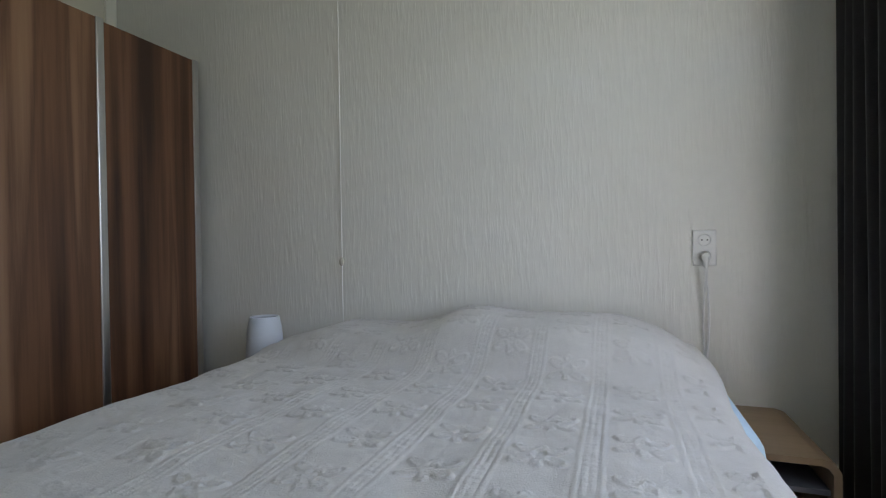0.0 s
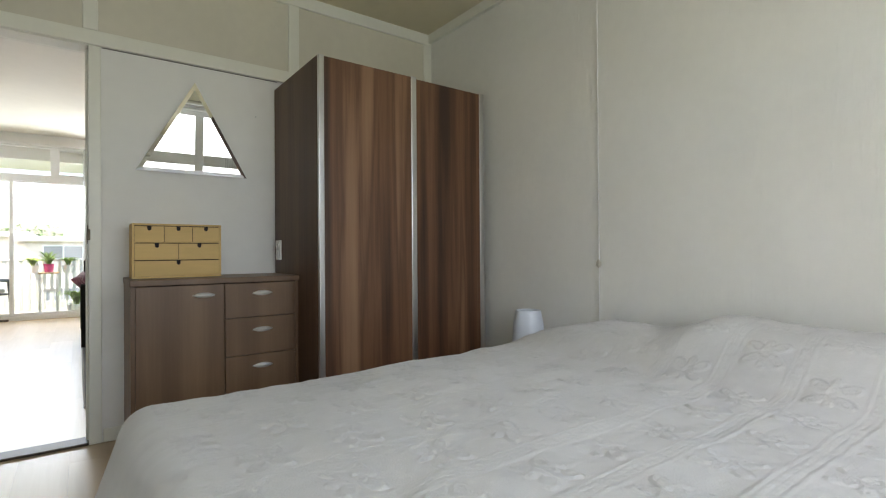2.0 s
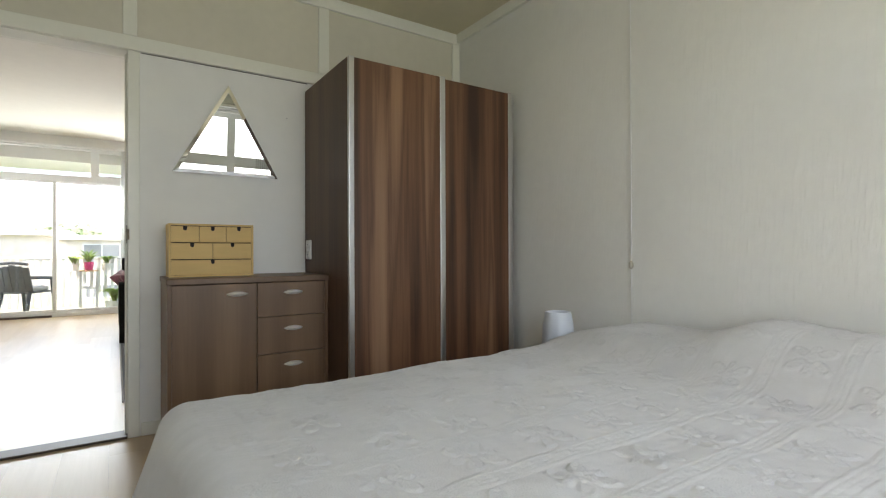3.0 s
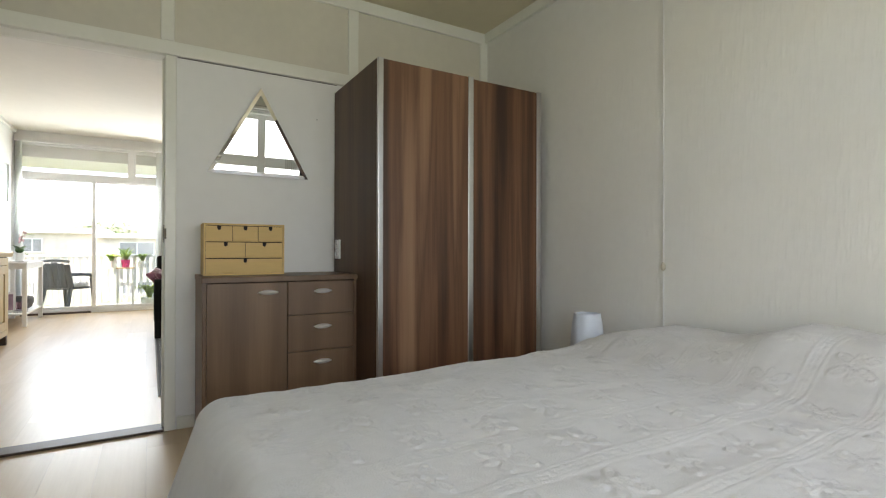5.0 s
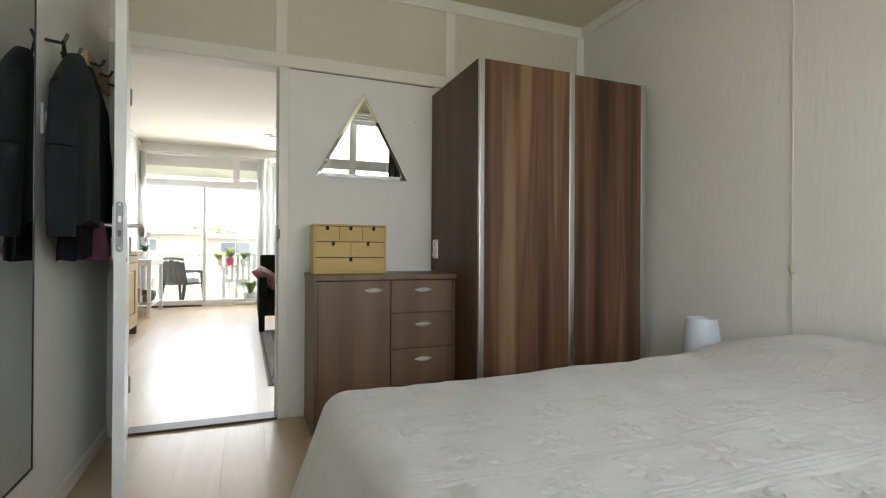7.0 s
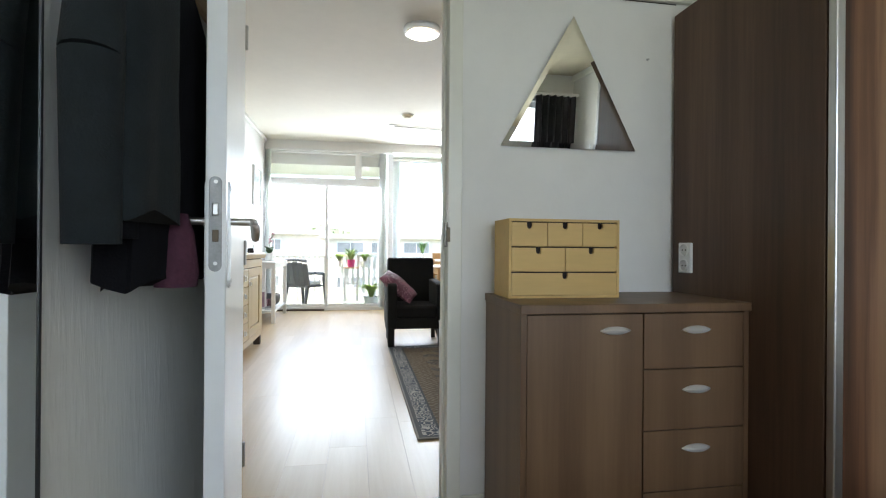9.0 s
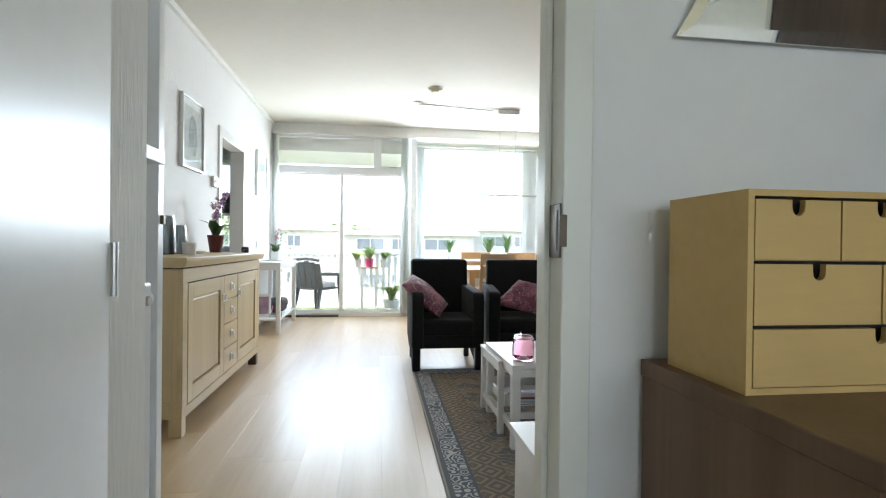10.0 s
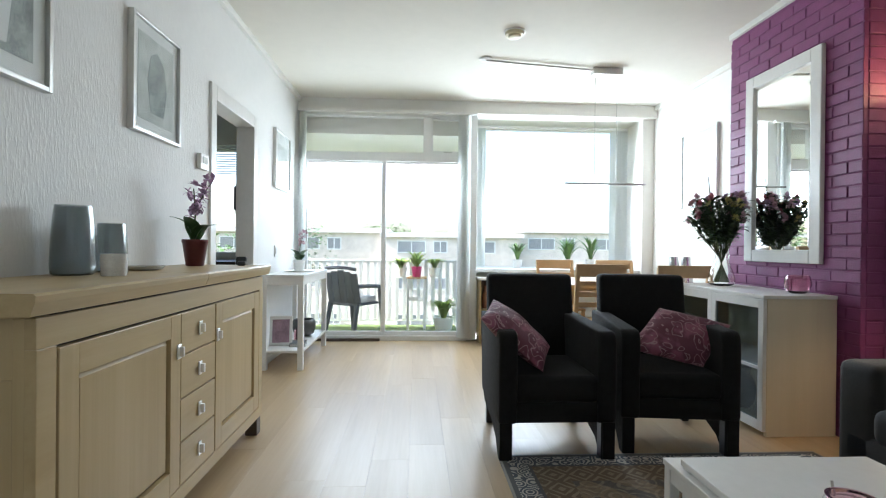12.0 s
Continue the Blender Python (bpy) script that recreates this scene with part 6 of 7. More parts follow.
def small_table(name, label, x0, x1, y0, y1, z, tray=False, leg=0.045):
    t_ = thing(name, label, "coffee table", (0, 0, 0.011), group="nest of tables")
    z -= 0.011
    part("top", B(x0, x1, y0, y1, z - 0.020, z, bevel=0.003), WHITE_LACQUER, t_)
    part("apron", boxes((x0 + 0.01, x1 - 0.01, y0 + 0.008, y0 + 0.026, z - 0.065, z - 0.022), (x0 + 0.01, x1 - 0.01, y1 - 0.026, y1 - 0.008, z - 0.065, z - 0.022), (x1 - 0.026, x1 - 0.008, y0 + 0.03, y1 - 0.03, z - 0.065, z - 0.022), (x0 + 0.008, x0 + 0.026, y0 + 0.03, y1 - 0.03, z - 0.065, z - 0.022), bevel=0.002), WHITE_LACQUER, t_)
    for x in (x0 + leg / 2 + 0.004, x1 - leg / 2 - 0.004):
        for y in (y0 + leg / 2 + 0.004, y1 - leg / 2 - 0.004):
            part("leg", B(x - leg / 2, x + leg / 2, y - leg / 2, y + leg / 2, 0, z - 0.020, bevel=0.003), WHITE_LACQUER, t_)
    zl = 0.075
    part("stretcher", boxes((x0 + leg, x1 - leg, y0 + 0.012, y0 + 0.034, zl, zl + 0.035), (x0 + leg, x1 - leg, y1 - 0.034, y1 - 0.012, zl, zl + 0.035), (x1 - 0.034, x1 - 0.012, y0 + leg, y1 - leg, zl, zl + 0.035), bevel=0.002), WHITE_LACQUER, t_)
    if tray:
        part("tray", boxes((x0 + 0.03, x1 - 0.06, y0 + 0.055, y1 - 0.055, 0.135, 0.145), (x0 + 0.03, x0 + 0.042, y0 + 0.055, y1 - 0.055, 0.145, 0.205), (x1 - 0.072, x1 - 0.06, y0 + 0.055, y1 - 0.055, 0.145, 0.205), (x0 + 0.042, x1 - 0.072, y0 + 0.055, y0 + 0.067, 0.145, 0.185), (x0 + 0.042, x1 - 0.072, y1 - 0.067, y1 - 0.055, 0.145, 0.185)), WHITE_LACQUER, t_)
    return t_


tb1 = small_table("coffee_table", "white lacquered square coffee table on the rug", -4.625, -4.00, 0.918, 1.520, 0.446)
tb2 = small_table("nested_table", "smaller white table with a tray pushed under the coffee table", -4.70, -4.22, 0.900, 1.36, 0.418, tray=True, leg=0.034)
for k, (col, dx, rz) in enumerate((((0.05, 0.13, 0.17), 0.0, 4), ((0.17, 0.045, 0.08), 0.03, -6))):
    b_ = thing("book", "teal covered book on the table tray" if k == 0 else "plum covered book on the table tray", "book", (-4.36 + dx, 1.14, 0.1565 + 0.020 * k), rz, group="books on the tray")
    part("pages", B(-0.082, 0.084, -0.118, 0.118, 0.002, 0.017), PAPER, b_)
    part("cover", boxes((-0.086, 0.088, -0.122, 0.122, 0, 0.002), (-0.086, 0.088, -0.122, 0.122, 0.017, 0.019), (-0.088, -0.086, -0.122, 0.122, 0, 0.019)), mat("book_cover", col, 0.4), b_)
jar = thing("glass_jar", "pink glass lantern jar with a wire handle on the coffee table", "jar", (-4.12, 1.012, 0.446))
bm = bmesh.new()
lathe(bm, [(0.050, 0.0), (0.057, 0.006), (0.059, 0.03), (0.059, 0.085), (0.052, 0.105), (0.046, 0.112), (0.047, 0.128), (0.050, 0.131), (0.043, 0.131), (0.042, 0.112), (0.048, 0.103), (0.054, 0.084), (0.054, 0.012), (0.001, 0.010)], 32, cap_bottom=True)
part("glass", bm, PINK_GLASS, jar, smooth=True, angle=60)
bm = bmesh.new()
n = 24
path_tube(bm, [(0.052 * math.cos(2 * math.pi * k / n), 0.052 * math.sin(2 * math.pi * k / n), 0.117) for k in range(n + 1)], 0.0016, 6)
path_tube(bm, [(0.052 * math.cos(a) , 0.052 * math.sin(a) * 0.3 + 0.045, 0.117 - 0.055 * math.sin(a)) for a in np.linspace(0, math.pi, 14)], 0.0016, 6)
path_tube(bm, [(-0.052, 0, 0.112), (-0.056, 0, 0.142)], 0.003, 6)
part("wire_handle", bm, STEEL, jar, "thin wire handle")
bm = bmesh.new()
lathe(bm, [(0.019, 0.011), (0.019, 0.028), (0.001, 0.028)], 18, cap_bottom=True)
part("tealight", bm, WHITE_PLASTIC, jar, "white tealight")

# ------------------------------------------------------------------ glass-fronted cabinet by the chimney breast
gx0, gx1, gy0, gy1, gz = -6.95, -5.925, 2.125, 2.575, 0.83
gc = thing("display_cabinet", "low cream cabinet with white glazed doors against the chimney breast", "cabinet", (0, 0, 0))
part("side_panel", B(gx1 - 0.022, gx1, gy0 + 0.024, gy1, 0.0, gz - 0.022, bevel=0.002), CREAM_WOOD, gc, "cream ash side panel")
part("side_panel", B(gx0, gx0 + 0.022, gy0 + 0.024, gy1, 0.0, gz - 0.022, bevel=0.002), CREAM_WOOD, gc, "cream ash side panel")
part("top", B(gx0 - 0.006, gx1 + 0.006, gy0 - 0.004, gy1, gz - 0.022, gz, bevel=0.003), WHITE_LACQUER, gc, "white top")
part("back_panel", B(gx0 + 0.022, gx1 - 0.022, gy1 - 0.01, gy1, 0.03, gz - 0.022), CREAM_WOOD, gc)
part("bottom", B(gx0 + 0.022, gx1 - 0.022, gy0 + 0.024, gy1 - 0.01, 0.03, 0.055), CREAM_WOOD, gc)
part("shelf", B(gx0 + 0.022, gx1 - 0.022, gy0 + 0.05, gy1 - 0.01, 0.385, 0.40), WHITE_LACQUER, gc)
for k in range(2):
    x0 = gx0 + k * 0.5125
    x1 = x0 + 0.5115
    d = part("door", boxes((x0, x0 + 0.045, gy0, gy0 + 0.022, 0.03, gz - 0.024), (x1 - 0.045, x1, gy0, gy0 + 0.022, 0.03, gz - 0.024), (x0 + 0.045, x1 - 0.045, gy0, gy0 + 0.022, 0.03, 0.085), (x0 + 0.045, x1 - 0.045, gy0, gy0 + 0.022, gz - 0.079, gz - 0.024), (x0 + 0.045, x1 - 0.045, gy0 + 0.004, gy0 + 0.018, 0.385, 0.405), bevel=0.002), WHITE_LACQUER, gc, "white glazed cabinet door")
    p = part("pane", B(x0 + 0.045, x1 - 0.045, gy0 + 0.009, gy0 + 0.013, 0.085, gz - 0.079), GREY_GLASS, d, "glass pane")
    p.visible_shadow = False
    bm = bmesh.new()
    tube(bm, ((x1 - 0.022) if k == 0 else (x0 + 0.022), gy0, 0.52), ((x1 - 0.022) if k == 0 else (x0 + 0.022), gy0 - 0.018, 0.52), 0.007, 0.009, 12)
    part("knob", bm, STEEL, d, "small steel knob")
turned("stoneware_jar", "grey stoneware jar inside the cabinet", "jar", (-6.33, 2.28, 0.055), [(0.045, 0.0), (0.072, 0.05), (0.080, 0.13), (0.062, 0.19), (0.040, 0.215), (0.040, 0.245), (0.052, 0.26)], mat("grey_stoneware", (0.24, 0.24, 0.23), 0.5, vary=0.12), 26, inner=0.006)
turned("white_jug", "white china jug inside the cabinet", "jug", (-6.62, 2.36, 0.055), [(0.04, 0.0), (0.065, 0.05), (0.06, 0.11), (0.035, 0.16), (0.045, 0.19)], WHITE_PLASTIC, 24, inner=0.005)
turned("tea_light_bowl", "pink crackle glass tealight bowl on the cabinet", "candle holder", (-6.075, 2.45, gz), [(0.040, 0.0), (0.062, 0.018), (0.073, 0.055), (0.066, 0.100), (0.060, 0.112)], PINK_GLASS, 28, inner=0.005)

# bouquet
ROSE_PETAL = mat("dusky_rose_petal", (0.50, 0.15, 0.20), 0.6, vary=0.12, scale=40)
bq = thing("bouquet", "mixed bouquet of pink and cream flowers in a clear glass vase", "flowers", (-6.70, 2.36, gz))
bm = bmesh.new()
lathe(bm, [(0.062, 0.0), (0.083, 0.010), (0.092, 0.045), (0.078, 0.10), (0.055, 0.16), (0.043, 0.21), (0.050, 0.27), (0.064, 0.31), (0.061, 0.31), (0.047, 0.27), (0.040, 0.21), (0.052, 0.16), (0.075, 0.10), (0.088, 0.045), (0.079, 0.018), (0.001, 0.015)], 32, cap_bottom=True)
part("vase", bm, VASE_GLASS, bq, "clear waisted glass vase", smooth=True, angle=60)
rng = random.Random(21)
bm_s, bm_l = bmesh.new(), bmesh.new()
heads = []
for k in range(52):
    a, r = rng.uniform(0, 2 * math.pi), rng.uniform(0, 1) ** 0.5
    top = Vector((0.28 * r * math.cos(a), 0.185 * r * math.sin(a) - 0.03, 0.62 - 0.05 * r ** 2 + rng.uniform(-0.12, 0.06)))
    base = Vector((0.05 * math.cos(a + 3), 0.05 * math.sin(a + 3), 0.03))
    neck = Vector((0.018 * math.cos(a), 0.018 * math.sin(a), 0.21))
    tube(bm_s, base, neck, 0.0028, n=5, cap=False)
    tube(bm_s, neck, top, 0.0024, n=5, cap=False)
    heads.append(top)
    for s_ in range(20):
        t = rng.uniform(0.20, 1.0) ** 0.8
        c = neck.lerp(top, t)
        b = rng.uniform(0, 2 * math.pi)
        L = rng.uniform(0.04, 0.095)
        leaf_blade(bm_l, c, c + Vector((math.cos(b) * L, math.sin(b) * L, rng.uniform(-0.02, 0.045))), L * 0.42, 0.2, 4)
part("stem", bm_s, STEM, bq, "green stems standing in the vase")
part("foliage", bm_l, LEAF_DEEP, bq, "dark green bouquet leaves")
for k, hd in enumerate(heads[:30]):
    bm = bmesh.new()
    blossom(bm, hd, rng.uniform(0.030, 0.052), 11, rng)
    blossom(bm, hd, rng.uniform(0.012, 0.022), 7, rng)
    part("flower", bm, (PALE_PINK, ROSE_PETAL, YELLOW_PETAL, ORCHID, PALE_PINK, ROSE_PETAL)[k % 6], bq)
bm = bmesh.new()
for s_ in range(40):
    z = 0.56 + 0.0065 * s_
    b = s_ * 2.4
    leaf_blade(bm, (-0.10 - 0.0012 * s_, -0.02, z), (-0.10 - 0.0012 * s_ + 0.016 * math.cos(b), -0.02 + 0.016 * math.sin(b), z + 0.012), 0.010, 0.2, 3)
tube(bm, (-0.02, 0, 0.2), (-0.10, -0.02, 0.56), 0.003, n=5)
tube(bm, (-0.10, -0.02, 0.56), (-0.148, -0.02, 0.83), 0.003, n=5)
part("flower_spike", bm, LEAF_DEEP, bq, "tall dark flower spike")

# mirror on the chimney breast
mi = thing("wall_mirror", "upright mirror in a broad white frame on the brick", "mirror", (0, PY, 0))
mx0, mx1, mz0, mz1 = -6.735, -6.035, 1.012, 2.365
fw = 0.085
part("frame", boxes((mx0, mx0 + fw, -0.032, -0.001, mz0, mz1), (mx1 - fw, mx1, -0.032, -0.001, mz0, mz1), (mx0 + fw, mx1 - fw, -0.032, -0.001, mz0, mz0 + fw), (mx0 + fw, mx1 - fw, -0.032, -0.001, mz1 - fw, mz1), bevel=0.006), WHITE_LACQUER, mi)
bm = bmesh.new()
a0, a1, b0, b1 = mx0 + fw, mx1 - fw, mz0 + fw, mz1 - fw
vo_ = [bm.verts.new((x, -0.014, z)) for x, z in ((a0, b0), (a1, b0), (a1, b1), (a0, b1))]
vi_ = [bm.verts.new((x, -0.017, z)) for x, z in ((a0 + 0.025, b0 + 0.025), (a1 - 0.025, b0 + 0.025), (a1 - 0.025, b1 - 0.025), (a0 + 0.025, b1 - 0.025))]
for k in range(4):
    bm.faces.new((vo_[k], vo_[(k + 1) % 4], vi_[(k + 1) % 4], vi_[k]))
bm.faces.new(vi_)
part("glass", bm, MIRROR, mi, "bevelled mirror glass")

# ------------------------------------------------------------------ uplighter floor lamp
fl = thing("floor_lamp", "steel uplighter floor lamp with a lit opal bowl and reading arm", "floor lamp", (-5.615, 2.79, 0))
bm = bmesh.new()
lathe(bm, [(0.13, 0.0), (0.135, 0.008), (0.12, 0.022), (0.02, 0.03)], 36, cap_bottom=True)
part("base", bm, STEEL, fl, smooth=True)
bm = bmesh.new()
tube(bm, (0, 0, 0.025), (0, 0, 1.70), 0.0125, n=16)
tube(bm, (0, 0, 1.69), (0, 0, 1.775), 0.026, 0.030, 20)
part("pole", bm, STEEL, fl, smooth=True)
bm = bmesh.new()
lathe(bm, [(0.03, 1.772), (0.065, 1.785), (0.105, 1.825), (0.130, 1.875), (0.140, 1.945), (0.136, 1.945), (0.126, 1.876), (0.10, 1.83), (0.06, 1.792), (0.001, 1.783)], 40)
part("bowl", bm, SHADE_GLOW, fl, "glowing opal glass bowl", smooth=True)
bm = bmesh.new()
path_tube(bm, [(0, 0, 1.245), (0.0, -0.06, 1.25), (0.03, -0.15, 1.25), (0.045, -0.18, 1.235)], 0.006, 8)
arm = part("reading_arm", bm, STEEL, fl, smooth=True)
bm = bmesh.new()
tube(bm, (0.047, -0.185, 1.25), (0.062, -0.215, 1.155), 0.026, 0.036, 18, cap=False)
tube(bm, (0.046, -0.183, 1.256), (0.047, -0.185, 1.25), 0.012, 0.026, 18)
part("head", bm, WHITE_PLASTIC, arm, "small white reading head", smooth=True)
bm = bmesh.new()
tube(bm, (0.0605, -0.212, 1.164), (0.061, -0.213, 1.161), 0.031, n=18)
part("lens", bm, SPOT_GLOW, arm, "lit bulb")
lamp = new("uplighter_bulb", bpy.data.lights.new("uplighter_bulb", "POINT"))
lamp.data.energy, lamp.data.color, lamp.data.shadow_soft_size = 0.7, (1.0, 0.62, 0.28), 0.06
lamp.location = (-5.615, 2.79, 2.0)
lamp = new("reading_bulb", bpy.data.lights.new("reading_bulb", "SPOT"))
lamp.data.energy, lamp.data.color, lamp.data.shadow_soft_size = 3.0, (1.0, 0.70, 0.42), 0.02
lamp.data.spot_size, lamp.data.spot_blend = radians(105), 0.6
lamp.matrix_world = look((-5.553, 2.575, 1.150), (-5.38, 2.46, 0.5))

# smoke alarm, pendant over the dining table
sm = thing("smoke_alarm", "round ivory smoke alarm on the ceiling", "smoke alarm", (-7.02, 0.853, LIV_CEIL))
bm = bmesh.new()
lathe(bm, [(0.075, 0.0), (0.078, -0.012), (0.070, -0.028), (0.052, -0.030), (0.05, -0.045), (0.035, -0.05), (0.001, -0.05)], 30)
part("body", bm, mat("ivory_plastic", (0.66, 0.60, 0.42), 0.45), sm, smooth=True)
bm = bmesh.new()
lathe(bm, [(0.086, 0.0), (0.086, -0.008), (0.078, -0.010)], 30)
part("mount", bm, WHITE_PLASTIC, sm, "white mounting ring")
pd = thing("pendant_lamp", "slim metal bar pendant hung over the dining table", "pendant lamp", (0, 0, 0))
bm = bmesh.new()
lathe(bm, [(0.055, 0.0), (0.055, -0.012), (0.04, -0.02), (0.001, -0.02)], 26, (-7.58, 0.70, LIV_CEIL))
part("ceiling_rose", bm, WHITE_PLASTIC, pd, "white ceiling rose", smooth=True)
part("canopy", B(-7.79, -7.70, 1.74, 2.02, 2.735, LIV_CEIL - 0.001, bevel=0.004), STEEL, pd, "steel canopy")
bm = bmesh.new()
tube(bm, (-7.58, 0.71, LIV_CEIL - 0.020), (-7.74, 1.76, LIV_CEIL - 0.022), 0.011, n=10)
part("arm", bm, STEEL, pd)
for y in (1.77, 1.98):
    bm = bmesh.new()
    tube(bm, (-7.745, y, 1.715), (-7.745, y, 2.74), 0.003, n=6)
    part("wire", bm, STEEL, pd)
part("bar", B(-7.765, -7.725, 1.485, 2.262, 1.70, 1.716, bevel=0.004), ALU, pd, "slim aluminium light bar")

# ------------------------------------------------------------------ dining table and chairs
dt = thing("dining_table", "pale beech dining table by the bay window", "table", (0, 0, 0))
part("tabletop", B(-8.55, -7.42, 1.30, 2.78, 0.745, 0.775, bevel=0.004), PINE, dt)
part("apron", boxes((-8.48, -7.49, 1.37, 1.39, 0.66, 0.745), (-8.48, -7.49, 2.69, 2.71, 0.66, 0.745), (-7.51, -7.49, 1.39, 2.69, 0.66, 0.745), (-8.48, -8.46, 1.39, 2.69, 0.66, 0.745)), PINE, dt)
for x in (-8.47, -7.50):
    for y in (1.38, 2.70):
        part("leg", B(x - 0.035, x + 0.035, y - 0.035, y + 0.035, 0, 0.745, bevel=0.003), PINE, dt)


def dining_chair(at, rz):
    c_ = thing("dining_chair", "pale beech dining chair with a slatted back at the table", "chair", at, rz, group="dining chairs")
    part("seat", B(-0.02, 0.40, -0.21, 0.21, 0.44, 0.465, bevel=0.006), PINE, c_)
    for s_ in (-1, 1):
        bm = bmesh.new()
        prism(bm, [(0.0, 0.0), (0.035, 0.0), (0.035, 0.45), (-0.035, 0.945), (-0.068, 0.945), (0.0, 0.45)], "y", s_ * 0.195 - 0.016, s_ * 0.195 + 0.016)
        part("back_post", bm, PINE, c_)
        part("leg", B(0.36, 0.395, s_ * 0.185 - 0.018, s_ * 0.185 + 0.018, 0, 0.44, bevel=0.002), PINE, c_)
    bm = bmesh.new()
    vs = box(bm, -0.068, -0.046, -0.212, 0.212, 0.865, 0.965, bevel=0.004)
    part("top_rail", bm, PINE, c_, "curved top rail")
    for z in (0.60, 0.69, 0.78):
        x = 0.02 - 0.055 * (z - 0.45) / 0.5
        part("slat", B(x - 0.010, x + 0.008, -0.179, 0.179, z, z + 0.042, bevel=0.003), PINE, c_)
    return c_


dining_chair((-7.22, 1.628, 0), 180)
dining_chair((-7.04, 2.245, 0), 174)
for y in (1.66, 2.35):
    dining_chair((-8.62, y, 0), 0)


def leafy_pot(name, label, at, r, h, pot_mat, leaf_mat, count, reach, height, width, seed, category="plant", droop=0.35):
    rng = random.Random(seed)
    p_ = thing(name, label, category, at)
    bm = bmesh.new()
    lathe(bm, [(r * 0.75, 0), (r, h), (r * 0.93, h), (r * 0.9, h - 0.02), (0.001, h - 0.02)], 24, cap_bottom=True)
    part("pot", bm, pot_mat, p_, smooth=True)
    bm = bmesh.new()
    for k in range(count):
        a = rng.uniform(0, 2 * math.pi)
        R = reach * rng.uniform(0.25, 1.0)
        leaf_blade(bm, (0.2 * r * math.cos(a), 0.2 * r * math.sin(a), h - 0.02), (R * math.cos(a), R * math.sin(a), h + height * rng.uniform(0.45, 1.0)), width * rng.uniform(0.7, 1.2), droop, 6)
    part("foliage", bm, leaf_mat, p_, smooth=True)
    return p_


leafy_pot("palm_plant", "small green palm in a white pot on the bay sill", (-9.25, 1.99, 0.84), 0.065, 0.12, WHITE_PLASTIC, LEAF_PALE, 60, 0.30, 0.30, 0.022, 31, droop=0.22)
leafy_pot("palm_plant", "small green palm in a white pot on the bay sill", (-9.25, 2.28, 0.84), 0.065, 0.12, WHITE_PLASTIC, LEAF_PALE, 54, 0.28, 0.29, 0.022, 32, droop=0.22)
leafy_pot("sill_plant", "pale green pot plant on the bay sill", (-9.28, 1.36, 0.84), 0.06, 0.11, WHITE_PLASTIC, LEAF_PALE, 40, 0.22, 0.22, 0.03, 33, droop=0.22)
SILVER_GLASS = mat("mercury_glass", (0.66, 0.66, 0.66), 0.2, 0.9, vary=0.1, scale=12)
for y in (2.50, 2.62):
    turned("silver_vase", "tapering silvery glass vase on the dining table", "vase", (-7.72, y + 0.04, 0.775), [(0.065, 0.0), (0.06, 0.04), (0.042, 0.20), (0.038, 0.25)], SILVER_GLASS, 24, "silver vases", 0.004)

# vertical blinds drawn into stacks, and their rails
def blind_stack(name, label, x, y0, y1, z0, z1, n, tilt):
    b_ = thing(name, label, "vertical blind", (0, 0, 0))
    rngb = random.Random(int(abs(y0) * 100) + n)
    for k in range(n):
        y = y0 + (y1 - y0) * (k + 0.5) / n
        a = radians(tilt + rngb.uniform(-9, 9))
        dx, dy = 0.042 * math.cos(a), 0.042 * math.sin(a)
        bm = bmesh.new()
        prism(bm, [(x - dx, y - dy), (x + dx, y + dy), (x + dx, y + dy + 0.0012), (x - dx, y - dy + 0.0012)], "z", z0, z1)
        part("vane", bm, BLIND, b_)
    return b_


blind_stack("vertical_blind", "stacked white vertical blind vanes beside the balcony door", XF + 0.06, 0.575, 0.70, 0.05, 2.62, 7, 22)
blind_stack("vertical_blind", "stacked white vertical blind vanes in the wall corner", XF + 0.06, -1.25, -1.17, 0.05, 2.62, 5, 20)
blind_stack("vertical_blind", "white vertical blind vanes at the side of the bay", -9.36, 0.84, 0.94, 0.86, 2.60, 5, 25)
blind_stack("vertical_blind", "white vertical blind vanes at the end of the bay", -9.36, 2.58, 2.76, 0.86, 2.60, 7, 30)
rl = thing("blind_rail", "white vertical blind head rail above the balcony door", "blind rail", (0, 0, 0))
part("rail", B(XF + 0.035, XF + 0.085, -1.26, 0.78, 2.625, 2.655, bevel=0.004), WHITE_PLASTIC, rl)
rl = thing("blind_rail", "white vertical blind head rail in the bay", "blind rail", (0, 0, 0))
part("rail", B(-9.385, -9.335, 0.82, 2.78, 2.605, 2.635, bevel=0.004), WHITE_PLASTIC, rl)

